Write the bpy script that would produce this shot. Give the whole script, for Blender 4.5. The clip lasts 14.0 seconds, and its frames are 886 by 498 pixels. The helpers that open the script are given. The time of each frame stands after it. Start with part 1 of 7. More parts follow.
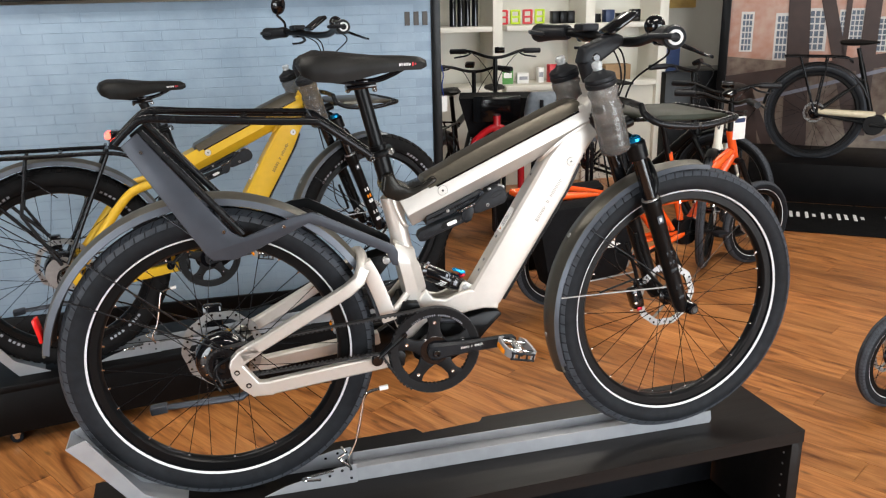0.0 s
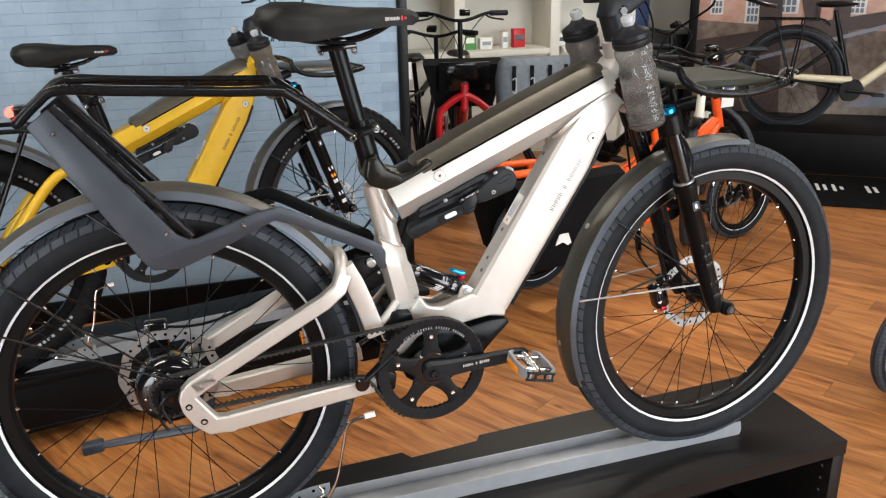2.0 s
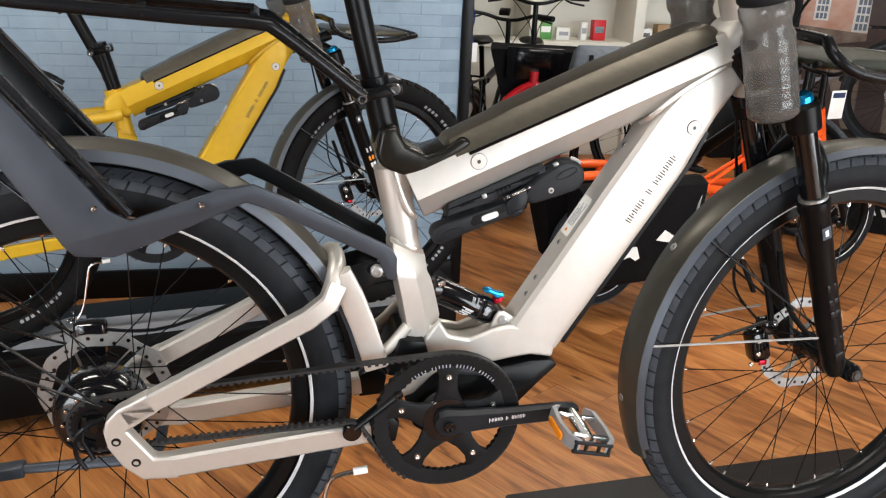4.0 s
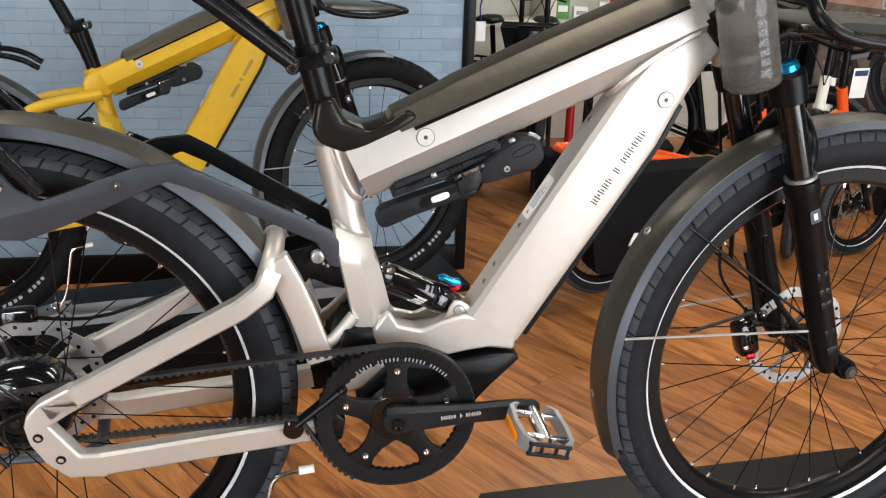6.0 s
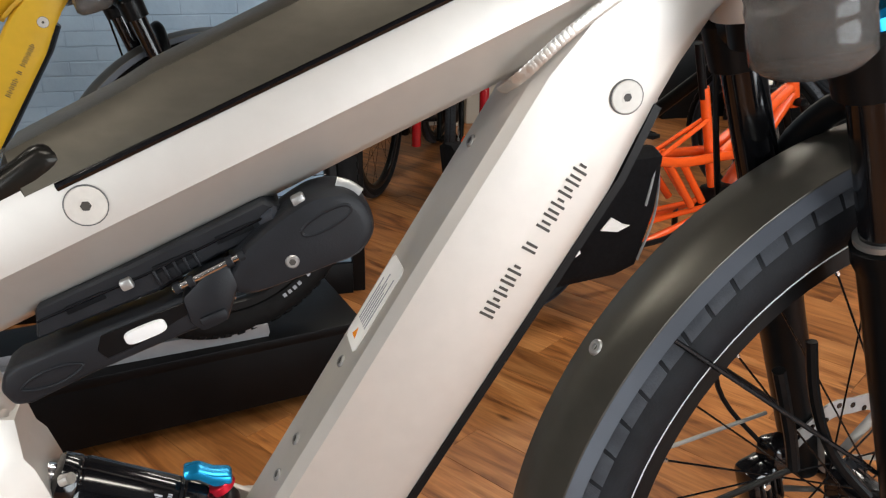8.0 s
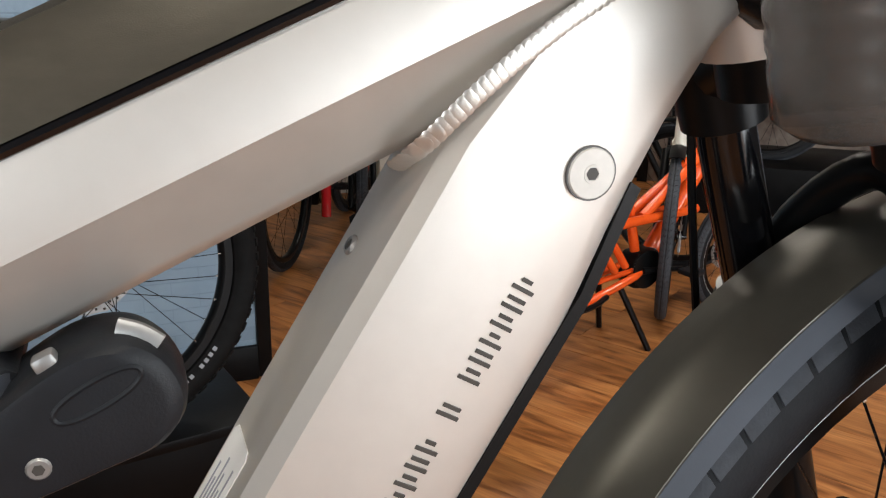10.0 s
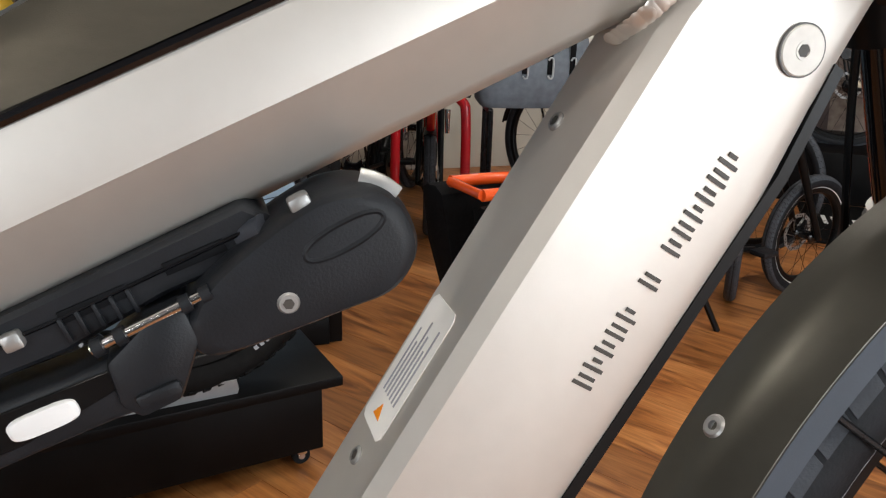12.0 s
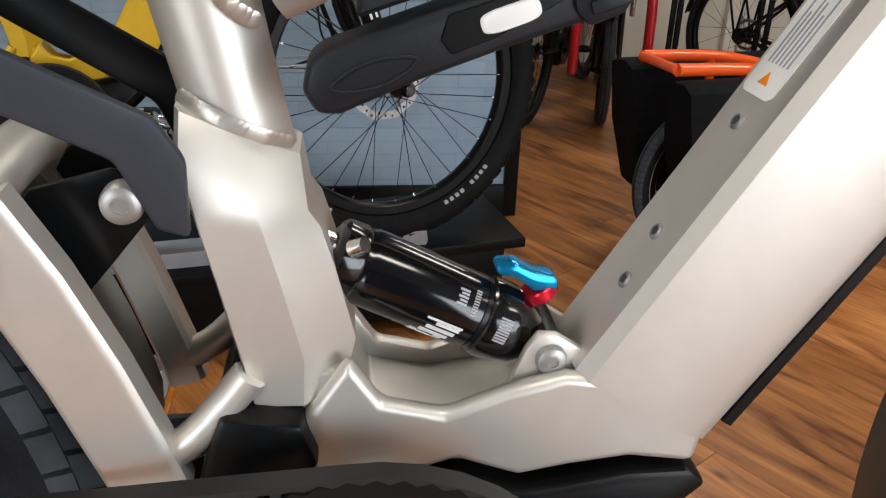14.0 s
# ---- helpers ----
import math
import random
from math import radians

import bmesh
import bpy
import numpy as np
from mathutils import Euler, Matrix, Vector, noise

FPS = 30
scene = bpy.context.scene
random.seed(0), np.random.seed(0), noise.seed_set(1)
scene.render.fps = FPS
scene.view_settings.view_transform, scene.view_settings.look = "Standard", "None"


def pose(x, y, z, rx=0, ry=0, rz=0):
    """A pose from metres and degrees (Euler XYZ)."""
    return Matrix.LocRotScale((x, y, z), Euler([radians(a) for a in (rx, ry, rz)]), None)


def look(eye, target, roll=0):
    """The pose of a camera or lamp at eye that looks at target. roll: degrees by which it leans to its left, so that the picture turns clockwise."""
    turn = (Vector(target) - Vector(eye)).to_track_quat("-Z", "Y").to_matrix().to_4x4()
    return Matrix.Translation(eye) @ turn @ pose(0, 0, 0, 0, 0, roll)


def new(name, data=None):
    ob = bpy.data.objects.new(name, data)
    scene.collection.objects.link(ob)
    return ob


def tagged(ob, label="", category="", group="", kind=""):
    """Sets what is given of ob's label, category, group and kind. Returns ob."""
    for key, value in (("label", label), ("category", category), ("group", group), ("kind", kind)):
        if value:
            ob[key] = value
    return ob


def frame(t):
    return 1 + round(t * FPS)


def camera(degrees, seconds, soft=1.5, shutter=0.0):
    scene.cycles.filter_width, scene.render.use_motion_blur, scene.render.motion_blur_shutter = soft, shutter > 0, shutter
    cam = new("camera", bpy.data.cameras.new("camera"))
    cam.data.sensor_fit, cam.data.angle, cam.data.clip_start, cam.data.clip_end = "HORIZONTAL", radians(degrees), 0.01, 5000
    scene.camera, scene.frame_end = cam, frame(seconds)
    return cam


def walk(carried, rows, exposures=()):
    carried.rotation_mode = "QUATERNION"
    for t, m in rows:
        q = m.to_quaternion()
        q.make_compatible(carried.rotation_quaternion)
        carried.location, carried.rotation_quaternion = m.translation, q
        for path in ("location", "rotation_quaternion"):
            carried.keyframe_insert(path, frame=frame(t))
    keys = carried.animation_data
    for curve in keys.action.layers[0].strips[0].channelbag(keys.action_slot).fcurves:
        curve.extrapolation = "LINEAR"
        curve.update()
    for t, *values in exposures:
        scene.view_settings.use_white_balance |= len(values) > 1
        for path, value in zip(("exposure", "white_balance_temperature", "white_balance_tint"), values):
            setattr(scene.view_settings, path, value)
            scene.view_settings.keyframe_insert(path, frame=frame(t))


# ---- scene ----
cam = camera(56.2, 14.0, soft=1.2)
PATH = [
    (0, (0.104, -1.917, 1.626), (0.538, -0.06, 1.023), -1.2),
    (0.5, (0.114, -1.889, 1.624), (0.554, -0.038, 1.007), -1.0),
    (1, (0.137, -1.807, 1.605), (0.579, 0.032, 0.956), -0.6),
    (1.5, (0.135, -1.707, 1.591), (0.597, 0.12, 0.922), -0.5),
    (2, (0.099, -1.538, 1.572), (0.641, 0.265, 0.897), -1.1),
    (2.5, (0.064, -1.398, 1.555), (0.695, 0.37, 0.865), -0.7),
    (3, (0.092, -1.299, 1.51), (0.702, 0.469, 0.803), 0.7),
    (3.2, (0.125, -1.259, 1.494), (0.692, 0.529, 0.799), 1.5),
    (5.3, (0.356, -1.117, 1.423), (0.656, 0.733, 0.724), 1.5),
    (5.5, (0.357, -1.118, 1.424), (0.666, 0.728, 0.718), 1.6),
    (6, (0.382, -1.087, 1.418), (0.716, 0.748, 0.696), 2.0),
    (6.5, (0.423, -1.012, 1.416), (0.814, 0.809, 0.686), 2.2),
    (7, (0.466, -0.839, 1.403), (0.956, 0.953, 0.664), 1.9),
    (7.5, (0.516, -0.667, 1.381), (1.048, 1.112, 0.637), 1.6),
    (8, (0.619, -0.517, 1.32), (1.113, 1.267, 0.562), 1.1),
    (8.5, (0.669, -0.407, 1.278), (1.136, 1.386, 0.524), 0.4),
    (9, (0.691, -0.36, 1.276), (1.224, 1.424, 0.547), 0.2),
    (9.2, (0.694, -0.349, 1.283), (1.276, 1.431, 0.58), 0.4),
    (11.3, (0.675, -0.326, 1.285), (1.402, 1.453, 0.732), 1.3),
    (11.5, (0.66, -0.327, 1.272), (1.342, 1.462, 0.694), 1.5),
    (12, (0.622, -0.339, 1.242), (1.195, 1.465, 0.597), 1.7),
    (12.5, (0.597, -0.351, 1.217), (1.076, 1.458, 0.51), 1.8),
    (13, (0.565, -0.369, 1.192), (0.951, 1.442, 0.436), 1.9),
    (13.5, (0.531, -0.381, 1.161), (0.836, 1.421, 0.35), 2.1),
    (14, (0.497, -0.384, 1.14), (0.729, 1.408, 0.284), 2.0),
]
walk(cam, [(t, look(eye, target, roll)) for t, eye, target, roll in PATH], [(0, 0.06), (3, 0.05), (5.5, -0.04), (6.5, -0.04), (8.0, -0.27), (14, -0.34)])

# ---- light and exposure ----
world = bpy.data.worlds.new("world")
scene.world = world
world.use_nodes = True
wn = world.node_tree.nodes
sky = wn.new("ShaderNodeTexSky")
sky.sky_type = "NISHITA"
sky.sun_disc = False
sky.sun_elevation, sky.sun_rotation = radians(42), radians(200)
wn["Background"].inputs[1].default_value = 0.12
world.node_tree.links.new(sky.outputs[0], wn["Background"].inputs[0])


def area_lamp(name, m, sx, sy, watts, colour):
    d = bpy.data.lights.new(name, "AREA")
    d.shape, d.size, d.size_y, d.energy, d.color = "RECTANGLE", sx, sy, watts, colour
    ob = new(name, d)
    ob.matrix_world = m
    return ob


# daylight through the shop windows behind the camera
WINDOWS = (-3.1, 3.1, 5.75)
for wx in WINDOWS:
    area_lamp("window_daylight", look((wx, -4.42, 1.32), (wx, 0, 1.25)), 2.5, 2.4, 165, (0.89, 0.955, 1.0))
# ceiling light panels
PANELS = [(-1.6, -1.6), (0.9, -0.9), (3.4, -1.2), (-0.9, 1.15), (2.1, 1.5), (4.0, 1.4), (2.3, 3.4), (-2.6, 0.6)]
for px, py in PANELS:
    area_lamp("panel_light", look((px, py, 2.92), (px, py + 0.001, 0)), 1.15, 0.28, 24, (1.0, 0.94, 0.85))

# ---- materials ----


def mat(name, col, rough=0.5, metal=0.0, var=0.15, scale=30.0, bump=0.0, col2=None, coat=0.0, bscale=None, fine=0.0, stretch=(1, 1, 1), alpha=1.0, trans=0.0, ior=1.45, spec=0.5):
    m = bpy.data.materials.new(name)
    m.use_nodes = True
    nt = m.node_tree
    n, l = nt.nodes, nt.links
    b = n["Principled BSDF"]
    b.inputs["Roughness"].default_value = rough
    b.inputs["Metallic"].default_value = metal
    b.inputs["Coat Weight"].default_value = coat
    b.inputs["Coat Roughness"].default_value = 0.12
    b.inputs["Transmission Weight"].default_value = trans
    b.inputs["IOR"].default_value = ior
    b.inputs["Specular IOR Level"].default_value = spec
    tc = n.new("ShaderNodeTexCoord")
    mp = n.new("ShaderNodeMapping")
    mp.inputs["Scale"].default_value = stretch
    l.new(tc.outputs["Object"], mp.inputs[0])
    t1 = n.new("ShaderNodeTexNoise")
    t1.inputs["Scale"].default_value, t1.inputs["Detail"].default_value = scale, 5
    t2 = n.new("ShaderNodeTexNoise")
    t2.inputs["Scale"].default_value, t2.inputs["Detail"].default_value = scale * 0.11, 3
    l.new(mp.outputs[0], t1.inputs[0]), l.new(mp.outputs[0], t2.inputs[0])
    ad = n.new("ShaderNodeMath")
    ad.operation = "MULTIPLY_ADD"
    ad.inputs[1].default_value, ad.inputs[2].default_value = 0.5, 0.0
    l.new(t1.outputs[0], ad.inputs[0])
    a2 = n.new("ShaderNodeMath")
    a2.operation = "MULTIPLY_ADD"
    a2.inputs[1].default_value = 0.5
    l.new(t2.outputs[0], a2.inputs[0]), l.new(ad.outputs[0], a2.inputs[2])
    cr = n.new("ShaderNodeMix")
    cr.data_type = "RGBA"
    c2 = col2 or tuple(c * (1 - var) for c in col)
    cr.inputs[6].default_value = (*[min(1, c * (1 + var * 0.5)) for c in col], 1)
    cr.inputs[7].default_value = (*c2, 1)
    mr = n.new("ShaderNodeMapRange")
    mr.inputs[1].default_value, mr.inputs[2].default_value = 0.36, 0.64
    l.new(a2.outputs[0], mr.inputs[0])
    l.new(mr.outputs[0], cr.inputs[0])
    l.new(cr.outputs[2], b.inputs["Base Color"])
    rr = n.new("ShaderNodeMapRange")
    rr.inputs[3].default_value, rr.inputs[4].default_value = max(0.02, rough - 0.07), min(1, rough + 0.07)
    l.new(a2.outputs[0], rr.inputs[0])
    l.new(rr.outputs[0], b.inputs["Roughness"])
    if bump:
        bp = n.new("ShaderNodeBump")
        bp.inputs["Strength"].default_value, bp.inputs["Distance"].default_value = bump, 0.002
        t3 = n.new("ShaderNodeTexNoise")
        t3.inputs["Scale"].default_value, t3.inputs["Detail"].default_value = bscale or scale * 8, 4
        l.new(mp.outputs[0], t3.inputs[0])
        l.new(t3.outputs[0], bp.inputs["Height"]), l.new(bp.outputs[0], b.inputs["Normal"])
    m.diffuse_color = (*col, 1)
    return m


def glow(name, col, power):
    m = bpy.data.materials.new(name)
    m.use_nodes = True
    b = m.node_tree.nodes["Principled BSDF"]
    b.inputs["Base Color"].default_value = (*col, 1)
    b.inputs["Emission Color"].default_value = (*col, 1)
    b.inputs["Emission Strength"].default_value = power
    return m


SILVER = mat("champagne_paint", (0.630, 0.600, 0.558), 0.45, 0.68, 0.04, 60, 0.02, bscale=900, coat=0.15)
YELLOW = mat("curry_paint", (0.70, 0.43, 0.02), 0.42, 0.1, 0.08, 40, 0.02, bscale=900, coat=0.2)
ORANGE = mat("orange_paint", (0.85, 0.10, 0.012), 0.22, 0.0, 0.08, 20, coat=0.8)
RED = mat("red_paint", (0.55, 0.012, 0.02), 0.25, 0.0, 0.1, 20, coat=0.6)
CREAM = mat("cream_paint", (0.62, 0.54, 0.38), 0.35, 0.0, 0.06, 20, coat=0.2)
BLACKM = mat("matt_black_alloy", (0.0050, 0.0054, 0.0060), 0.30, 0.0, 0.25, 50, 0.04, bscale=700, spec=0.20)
BLACKG = mat("gloss_black", (0.004, 0.004, 0.005), 0.14, 0.0, 0.2, 30, coat=0.5, spec=0.40)
STEELBLACK = mat("satin_black_steel", (0.009, 0.0095, 0.011), 0.27, 0.3, 0.25, 40, 0.03, bscale=600, spec=0.30)
PLASTIC = mat("black_plastic", (0.0125, 0.0140, 0.0170), 0.42, 0.0, 0.25, 60, 0.10, bscale=900, spec=0.26)
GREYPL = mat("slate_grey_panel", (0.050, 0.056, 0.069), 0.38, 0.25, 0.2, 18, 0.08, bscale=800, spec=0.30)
LIP = mat("slate_grey_edge", (0.088, 0.099, 0.120), 0.40, 0.3, 0.15, 18, 0.05, bscale=800)
COVER = mat("carbon_cover", (0.092, 0.082, 0.064), 0.34, 0.6, 0.15, 60, 0.08, bscale=1500, spec=0.40, stretch=(1, 1, 2.5))
FENDER = mat("satin_black_mudguard", (0.115, 0.108, 0.092), 0.38, 0.6, 0.15, 30, 0.03, bscale=900, spec=0.3)
SATIN = mat("satin_black_cover", (0.020, 0.0185, 0.016), 0.26, 0.5, 0.2, 40, 0.04, bscale=900, spec=0.3)
RUBBER = mat("tyre_rubber", (0.011, 0.0125, 0.0155), 0.62, 0.0, 0.35, 50, 0.2, bscale=400, spec=0.20)
RUBBER2 = mat("tyre_rubber_knobby", (0.008, 0.008, 0.0085), 0.75, 0.0, 0.35, 50, 0.2, bscale=400, spec=0.15)
SADDLE = mat("saddle_vinyl", (0.010, 0.0098, 0.0095), 0.48, 0.0, 0.25, 50, 0.25, bscale=900, spec=0.25)
CHROME = mat("polished_steel", (0.75, 0.75, 0.75), 0.18, 1.0, 0.1, 60)
STEEL = mat("brushed_disc_steel", (0.38, 0.38, 0.375), 0.42, 0.75, 0.15, 80)
SPROCKET = mat("sprocket_black", (0.008, 0.0085, 0.0095), 0.46, 0.0, 0.25, 60, 0.05, bscale=600, spec=0.22)
ALU = mat("zinc_grey_rail", (0.36, 0.37, 0.39), 0.42, 0.35, 0.12, 25, 0.05, bscale=300)
BOLTF = mat("satin_bolt_face", (0.62, 0.60, 0.56), 0.50, 0.25, 0.10, 150)
WELD = mat("weld_bead", (0.575, 0.548, 0.505), 0.34, 0.75, 0.08, 120)
YWELD = mat("curry_weld_bead", (0.60, 0.35, 0.03), 0.4, 0.1, 0.12, 120)
REFLECT = mat("reflective_white", (0.80, 0.80, 0.82), 0.5, 0.0, 0.05, 200)
WHITE = mat("white_print", (0.75, 0.75, 0.75), 0.5, 0.0, 0.05, 60)
INK = mat("dark_print", (0.05, 0.045, 0.04), 0.5, 0.0, 0.1, 60)
GREYINK = mat("grey_print", (0.10, 0.10, 0.10), 0.5, 0.0, 0.1, 60)
PALEINK = mat("pale_grey_print", (0.35, 0.36, 0.40), 0.6, 0.0, 0.1, 60)
BLUE = mat("anodised_blue", (0.01, 0.30, 0.62), 0.22, 0.7, 0.1, 60)
REDAN = mat("anodised_red", (0.55, 0.01, 0.03), 0.25, 0.6, 0.1, 60)
ORG_REFL = mat("orange_reflector", (0.9, 0.28, 0.01), 0.25, 0.0, 0.1, 60)
RED_REFL = mat("red_reflector", (0.6, 0.01, 0.01), 0.2, 0.0, 0.1, 60)
TREAD = mat("tyre_tread", (0.056, 0.062, 0.073), 0.66, 0.0, 0.3, 60, 0.25, bscale=500, spec=0.25)
OLIVE = mat("olive_plate", (0.026, 0.029, 0.019), 0.55, 0.0, 0.2, 20, 0.06, bscale=600, spec=0.22)
STANDWOOD = mat("black_brown_laminate", (0.0085, 0.0072, 0.0068), 0.40, 0.0, 0.4, 12, 0.06, bscale=60, stretch=(0.25, 3, 3), spec=0.22)
STANDIN = mat("black_shelf_inside", (0.006, 0.0065, 0.008), 0.6, 0.0, 0.3, 12, spec=0.10)
PLATFORM = mat("black_platform", (0.0045, 0.0045, 0.005), 0.42, 0.0, 0.4, 12, 0.08, bscale=80, spec=0.13)
WHITEPAINT = mat("white_shelf_paint", (0.76, 0.74, 0.66), 0.5, 0.0, 0.05, 5, 0.03, bscale=60)
BACKWALL = mat("cream_wall_paint", (0.62, 0.60, 0.53), 0.7, 0.0, 0.06, 3, 0.05, bscale=150)
CEIL = mat("dark_ceiling_paint", (0.10, 0.10, 0.105), 0.8, 0.0, 0.06, 6, 0.1, bscale=200)
DARKWALL = mat("dark_wall", (0.05, 0.045, 0.042), 0.7, 0.0, 0.15, 4, 0.05, bscale=100)
MAT = mat("black_floor_mat", (0.006, 0.006, 0.0065), 0.85, 0.0, 0.3, 60, 0.4, bscale=700, spec=0.10)
FABRIC = mat("black_pannier_fabric", (0.006, 0.006, 0.007), 0.8, 0.0, 0.35, 60, 0.35, bscale=700, spec=0.12)
GREYBAG = mat("grey_pannier_fabric", (0.13, 0.15, 0.175), 0.7, 0.0, 0.25, 40, 0.3, bscale=500)
STRAP = mat("pale_grey_strap", (0.36, 0.38, 0.40), 0.7, 0.0, 0.1, 80)
LABELW = mat("white_label", (0.88, 0.875, 0.85), 0.45, 0.0, 0.04, 60)
CARD = mat("brown_cardboard", (0.34, 0.22, 0.12), 0.8, 0.0, 0.15, 20)
NEON = mat("neon_yellow", (0.55, 0.75, 0.02), 0.4, 0.0, 0.1, 40)
REDPL = mat("red_plastic", (0.60, 0.02, 0.03), 0.35, 0.0, 0.1, 40)
GREENPL = mat("green_box", (0.10, 0.33, 0.08), 0.5, 0.0, 0.2, 40)
NAVY = mat("navy_plastic", (0.03, 0.05, 0.12), 0.4, 0.0, 0.2, 40)
BELT = mat("belt_rubber", (0.016, 0.016, 0.017), 0.6, 0.0, 0.2, 60)
GLASSW = mat("smoked_bottle", (0.21, 0.20, 0.19), 0.22, 0.0, 0.06, 20, trans=0.62, ior=1.15, coat=0.35)
MIRROR = mat("mirror_glass", (0.9, 0.9, 0.9), 0.04, 1.0, 0.02, 20)
CLEAR = mat("clear_cap", (0.8, 0.84, 0.86), 0.15, 0.0, 0.05, 20, trans=0.6)
GOLD = mat("gold_tube", (0.55, 0.38, 0.10), 0.22, 0.9, 0.1, 40)
TAIL = glow("tail_light_lens", (1.0, 0.03, 0.02), 14.0)
PANELGLOW = glow("light_panel_diffuser", (1.0, 0.95, 0.88), 3.0)
WINGLOW = glow("window_sky", (0.86, 0.93, 1.0), 1.3)


def wood_floor_material():
    m = bpy.data.materials.new("vinyl_wood_plank")
    m.use_nodes = True
    nt = m.node_tree
    n, l = nt.nodes, nt.links
    b = n["Principled BSDF"]
    tc, oi = n.new("ShaderNodeTexCoord"), n.new("ShaderNodeObjectInfo")
    sh = n.new("ShaderNodeVectorMath")
    sh.operation = "SCALE"
    sh.inputs[0].default_value = (17.3, 9.1, 5.7)
    l.new(oi.outputs["Random"], sh.inputs["Scale"])
    av = n.new("ShaderNodeVectorMath")
    l.new(tc.outputs["Object"], av.inputs[0]), l.new(sh.outputs[0], av.inputs[1])
    mp = n.new("ShaderNodeMapping")
    mp.inputs["Scale"].default_value = (1.0, 5.5, 1.0)
    l.new(av.outputs[0], mp.inputs[0])
    big = n.new("ShaderNodeTexNoise")
    big.inputs["Scale"].default_value, big.inputs["Detail"].default_value, big.inputs["Distortion"].default_value = 2.2, 6, 1.6
    l.new(mp.outputs[0], big.inputs[0])
    grain = n.new("ShaderNodeTexNoise")
    mp2 = n.new("ShaderNodeMapping")
    mp2.inputs["Scale"].default_value = (2.0, 45.0, 1.0)
    l.new(av.outputs[0], mp2.inputs[0])
    grain.inputs["Scale"].default_value, grain.inputs["Detail"].default_value = 3.0, 8
    l.new(mp2.outputs[0], grain.inputs[0])
    ramp = n.new("ShaderNodeValToRGB")
    e = ramp.color_ramp.elements
    e[0].position, e[0].color = 0.30, (0.155, 0.050, 0.013, 1)
    e[1].position, e[1].color = 0.75, (0.58, 0.262, 0.088, 1)
    x = ramp.color_ramp.elements.new(0.48)
    x.color = (0.40, 0.153, 0.043, 1)
    l.new(big.outputs[0], ramp.inputs[0])
    gm = n.new("ShaderNodeMix")
    gm.data_type, gm.blend_type = "RGBA", "MULTIPLY"
    gr = n.new("ShaderNodeMapRange")
    gr.inputs[1].default_value, gr.inputs[2].default_value, gr.inputs[3].default_value, gr.inputs[4].default_value = 0.3, 0.65, 0.76, 1.08
    l.new(grain.outputs[0], gr.inputs[0])
    gm.inputs[0].default_value = 1.0
    l.new(ramp.outputs[0], gm.inputs[6]), l.new(gr.outputs[0], gm.inputs[7])
    # knots
    vo = n.new("ShaderNodeTexVoronoi")
    mp3 = n.new("ShaderNodeMapping")
    mp3.inputs["Scale"].default_value = (1.6, 4.0, 1.0)
    l.new(av.outputs[0], mp3.inputs[0]), l.new(mp3.outputs[0], vo.inputs[0])
    vo.inputs["Scale"].default_value = 2.1
    kr = n.new("ShaderNodeMapRange")
    kr.inputs[1].default_value, kr.inputs[2].default_value, kr.inputs[3].default_value, kr.inputs[4].default_value = 0.02, 0.11, 0.30, 1.0
    l.new(vo.outputs["Distance"], kr.inputs[0])
    km = n.new("ShaderNodeMix")
    km.data_type, km.blend_type = "RGBA", "MULTIPLY"
    km.inputs[0].default_value = 1.0
    l.new(gm.outputs[2], km.inputs[6]), l.new(kr.outputs[0], km.inputs[7])
    # plank to plank tone
    hv = n.new("ShaderNodeHueSaturation")
    vr = n.new("ShaderNodeMapRange")
    vr.inputs[3].default_value, vr.inputs[4].default_value = 0.78, 1.22
    l.new(oi.outputs["Random"], vr.inputs[0]), l.new(vr.outputs[0], hv.inputs["Value"])
    l.new(km.outputs[2], hv.inputs["Color"]), l.new(hv.outputs[0], b.inputs["Base Color"])
    b.inputs["Roughness"].default_value = 0.36
    bp = n.new("ShaderNodeBump")
    bp.inputs["Strength"].default_value, bp.inputs["Distance"].default_value = 0.25, 0.001
    l.new(grain.outputs[0], bp.inputs["Height"]), l.new(bp.outputs[0], b.inputs["Normal"])
    return m


PLANK = wood_floor_material()


def brick_paint_material():
    m = mat("blue_painted_brick", (0.268, 0.356, 0.446), 0.5, 0.0, 0.12, 9, 0.8, bscale=38, col2=(0.222, 0.308, 0.398))
    return over_all(m)


def over_all(m):
    """Lets a paint's mottling run on over all the pieces of a wall."""
    nt = m.node_tree
    g = nt.nodes.new("ShaderNodeNewGeometry")
    for l in list(nt.links):
        if l.from_node.bl_idname == "ShaderNodeTexCoord":
            nt.links.new(g.outputs["Position"], l.to_socket)
    return m


BRICK = brick_paint_material()
MORTAR = over_all(mat("blue_painted_mortar", (0.238, 0.322, 0.410), 0.7, 0.0, 0.15, 9, 0.5, bscale=60))

# ---- mesh helpers ----


def part(name, bm, material, parent=None, label="", sharp=38, shift=None):
    if shift is not None:
        bm.transform(shift)
    me = bpy.data.meshes.new(name)
    bmesh.ops.recalc_face_normals(bm, faces=bm.faces)
    bm.to_mesh(me)
    bm.free()
    me.materials.append(material)
    me.shade_smooth()
    me.set_sharp_from_angle(angle=radians(sharp))
    ob = new(name, me)
    if parent is not None:
        ob.parent = parent
    if label:
        ob["label"] = label
    return ob


def flat_faces(ob):
    """Lets broad faces keep their own normals, so that only the rounded edges turn."""
    w = ob.modifiers.new("weighted_normal", "WEIGHTED_NORMAL")
    w.weight, w.keep_sharp = 80, True
    return ob


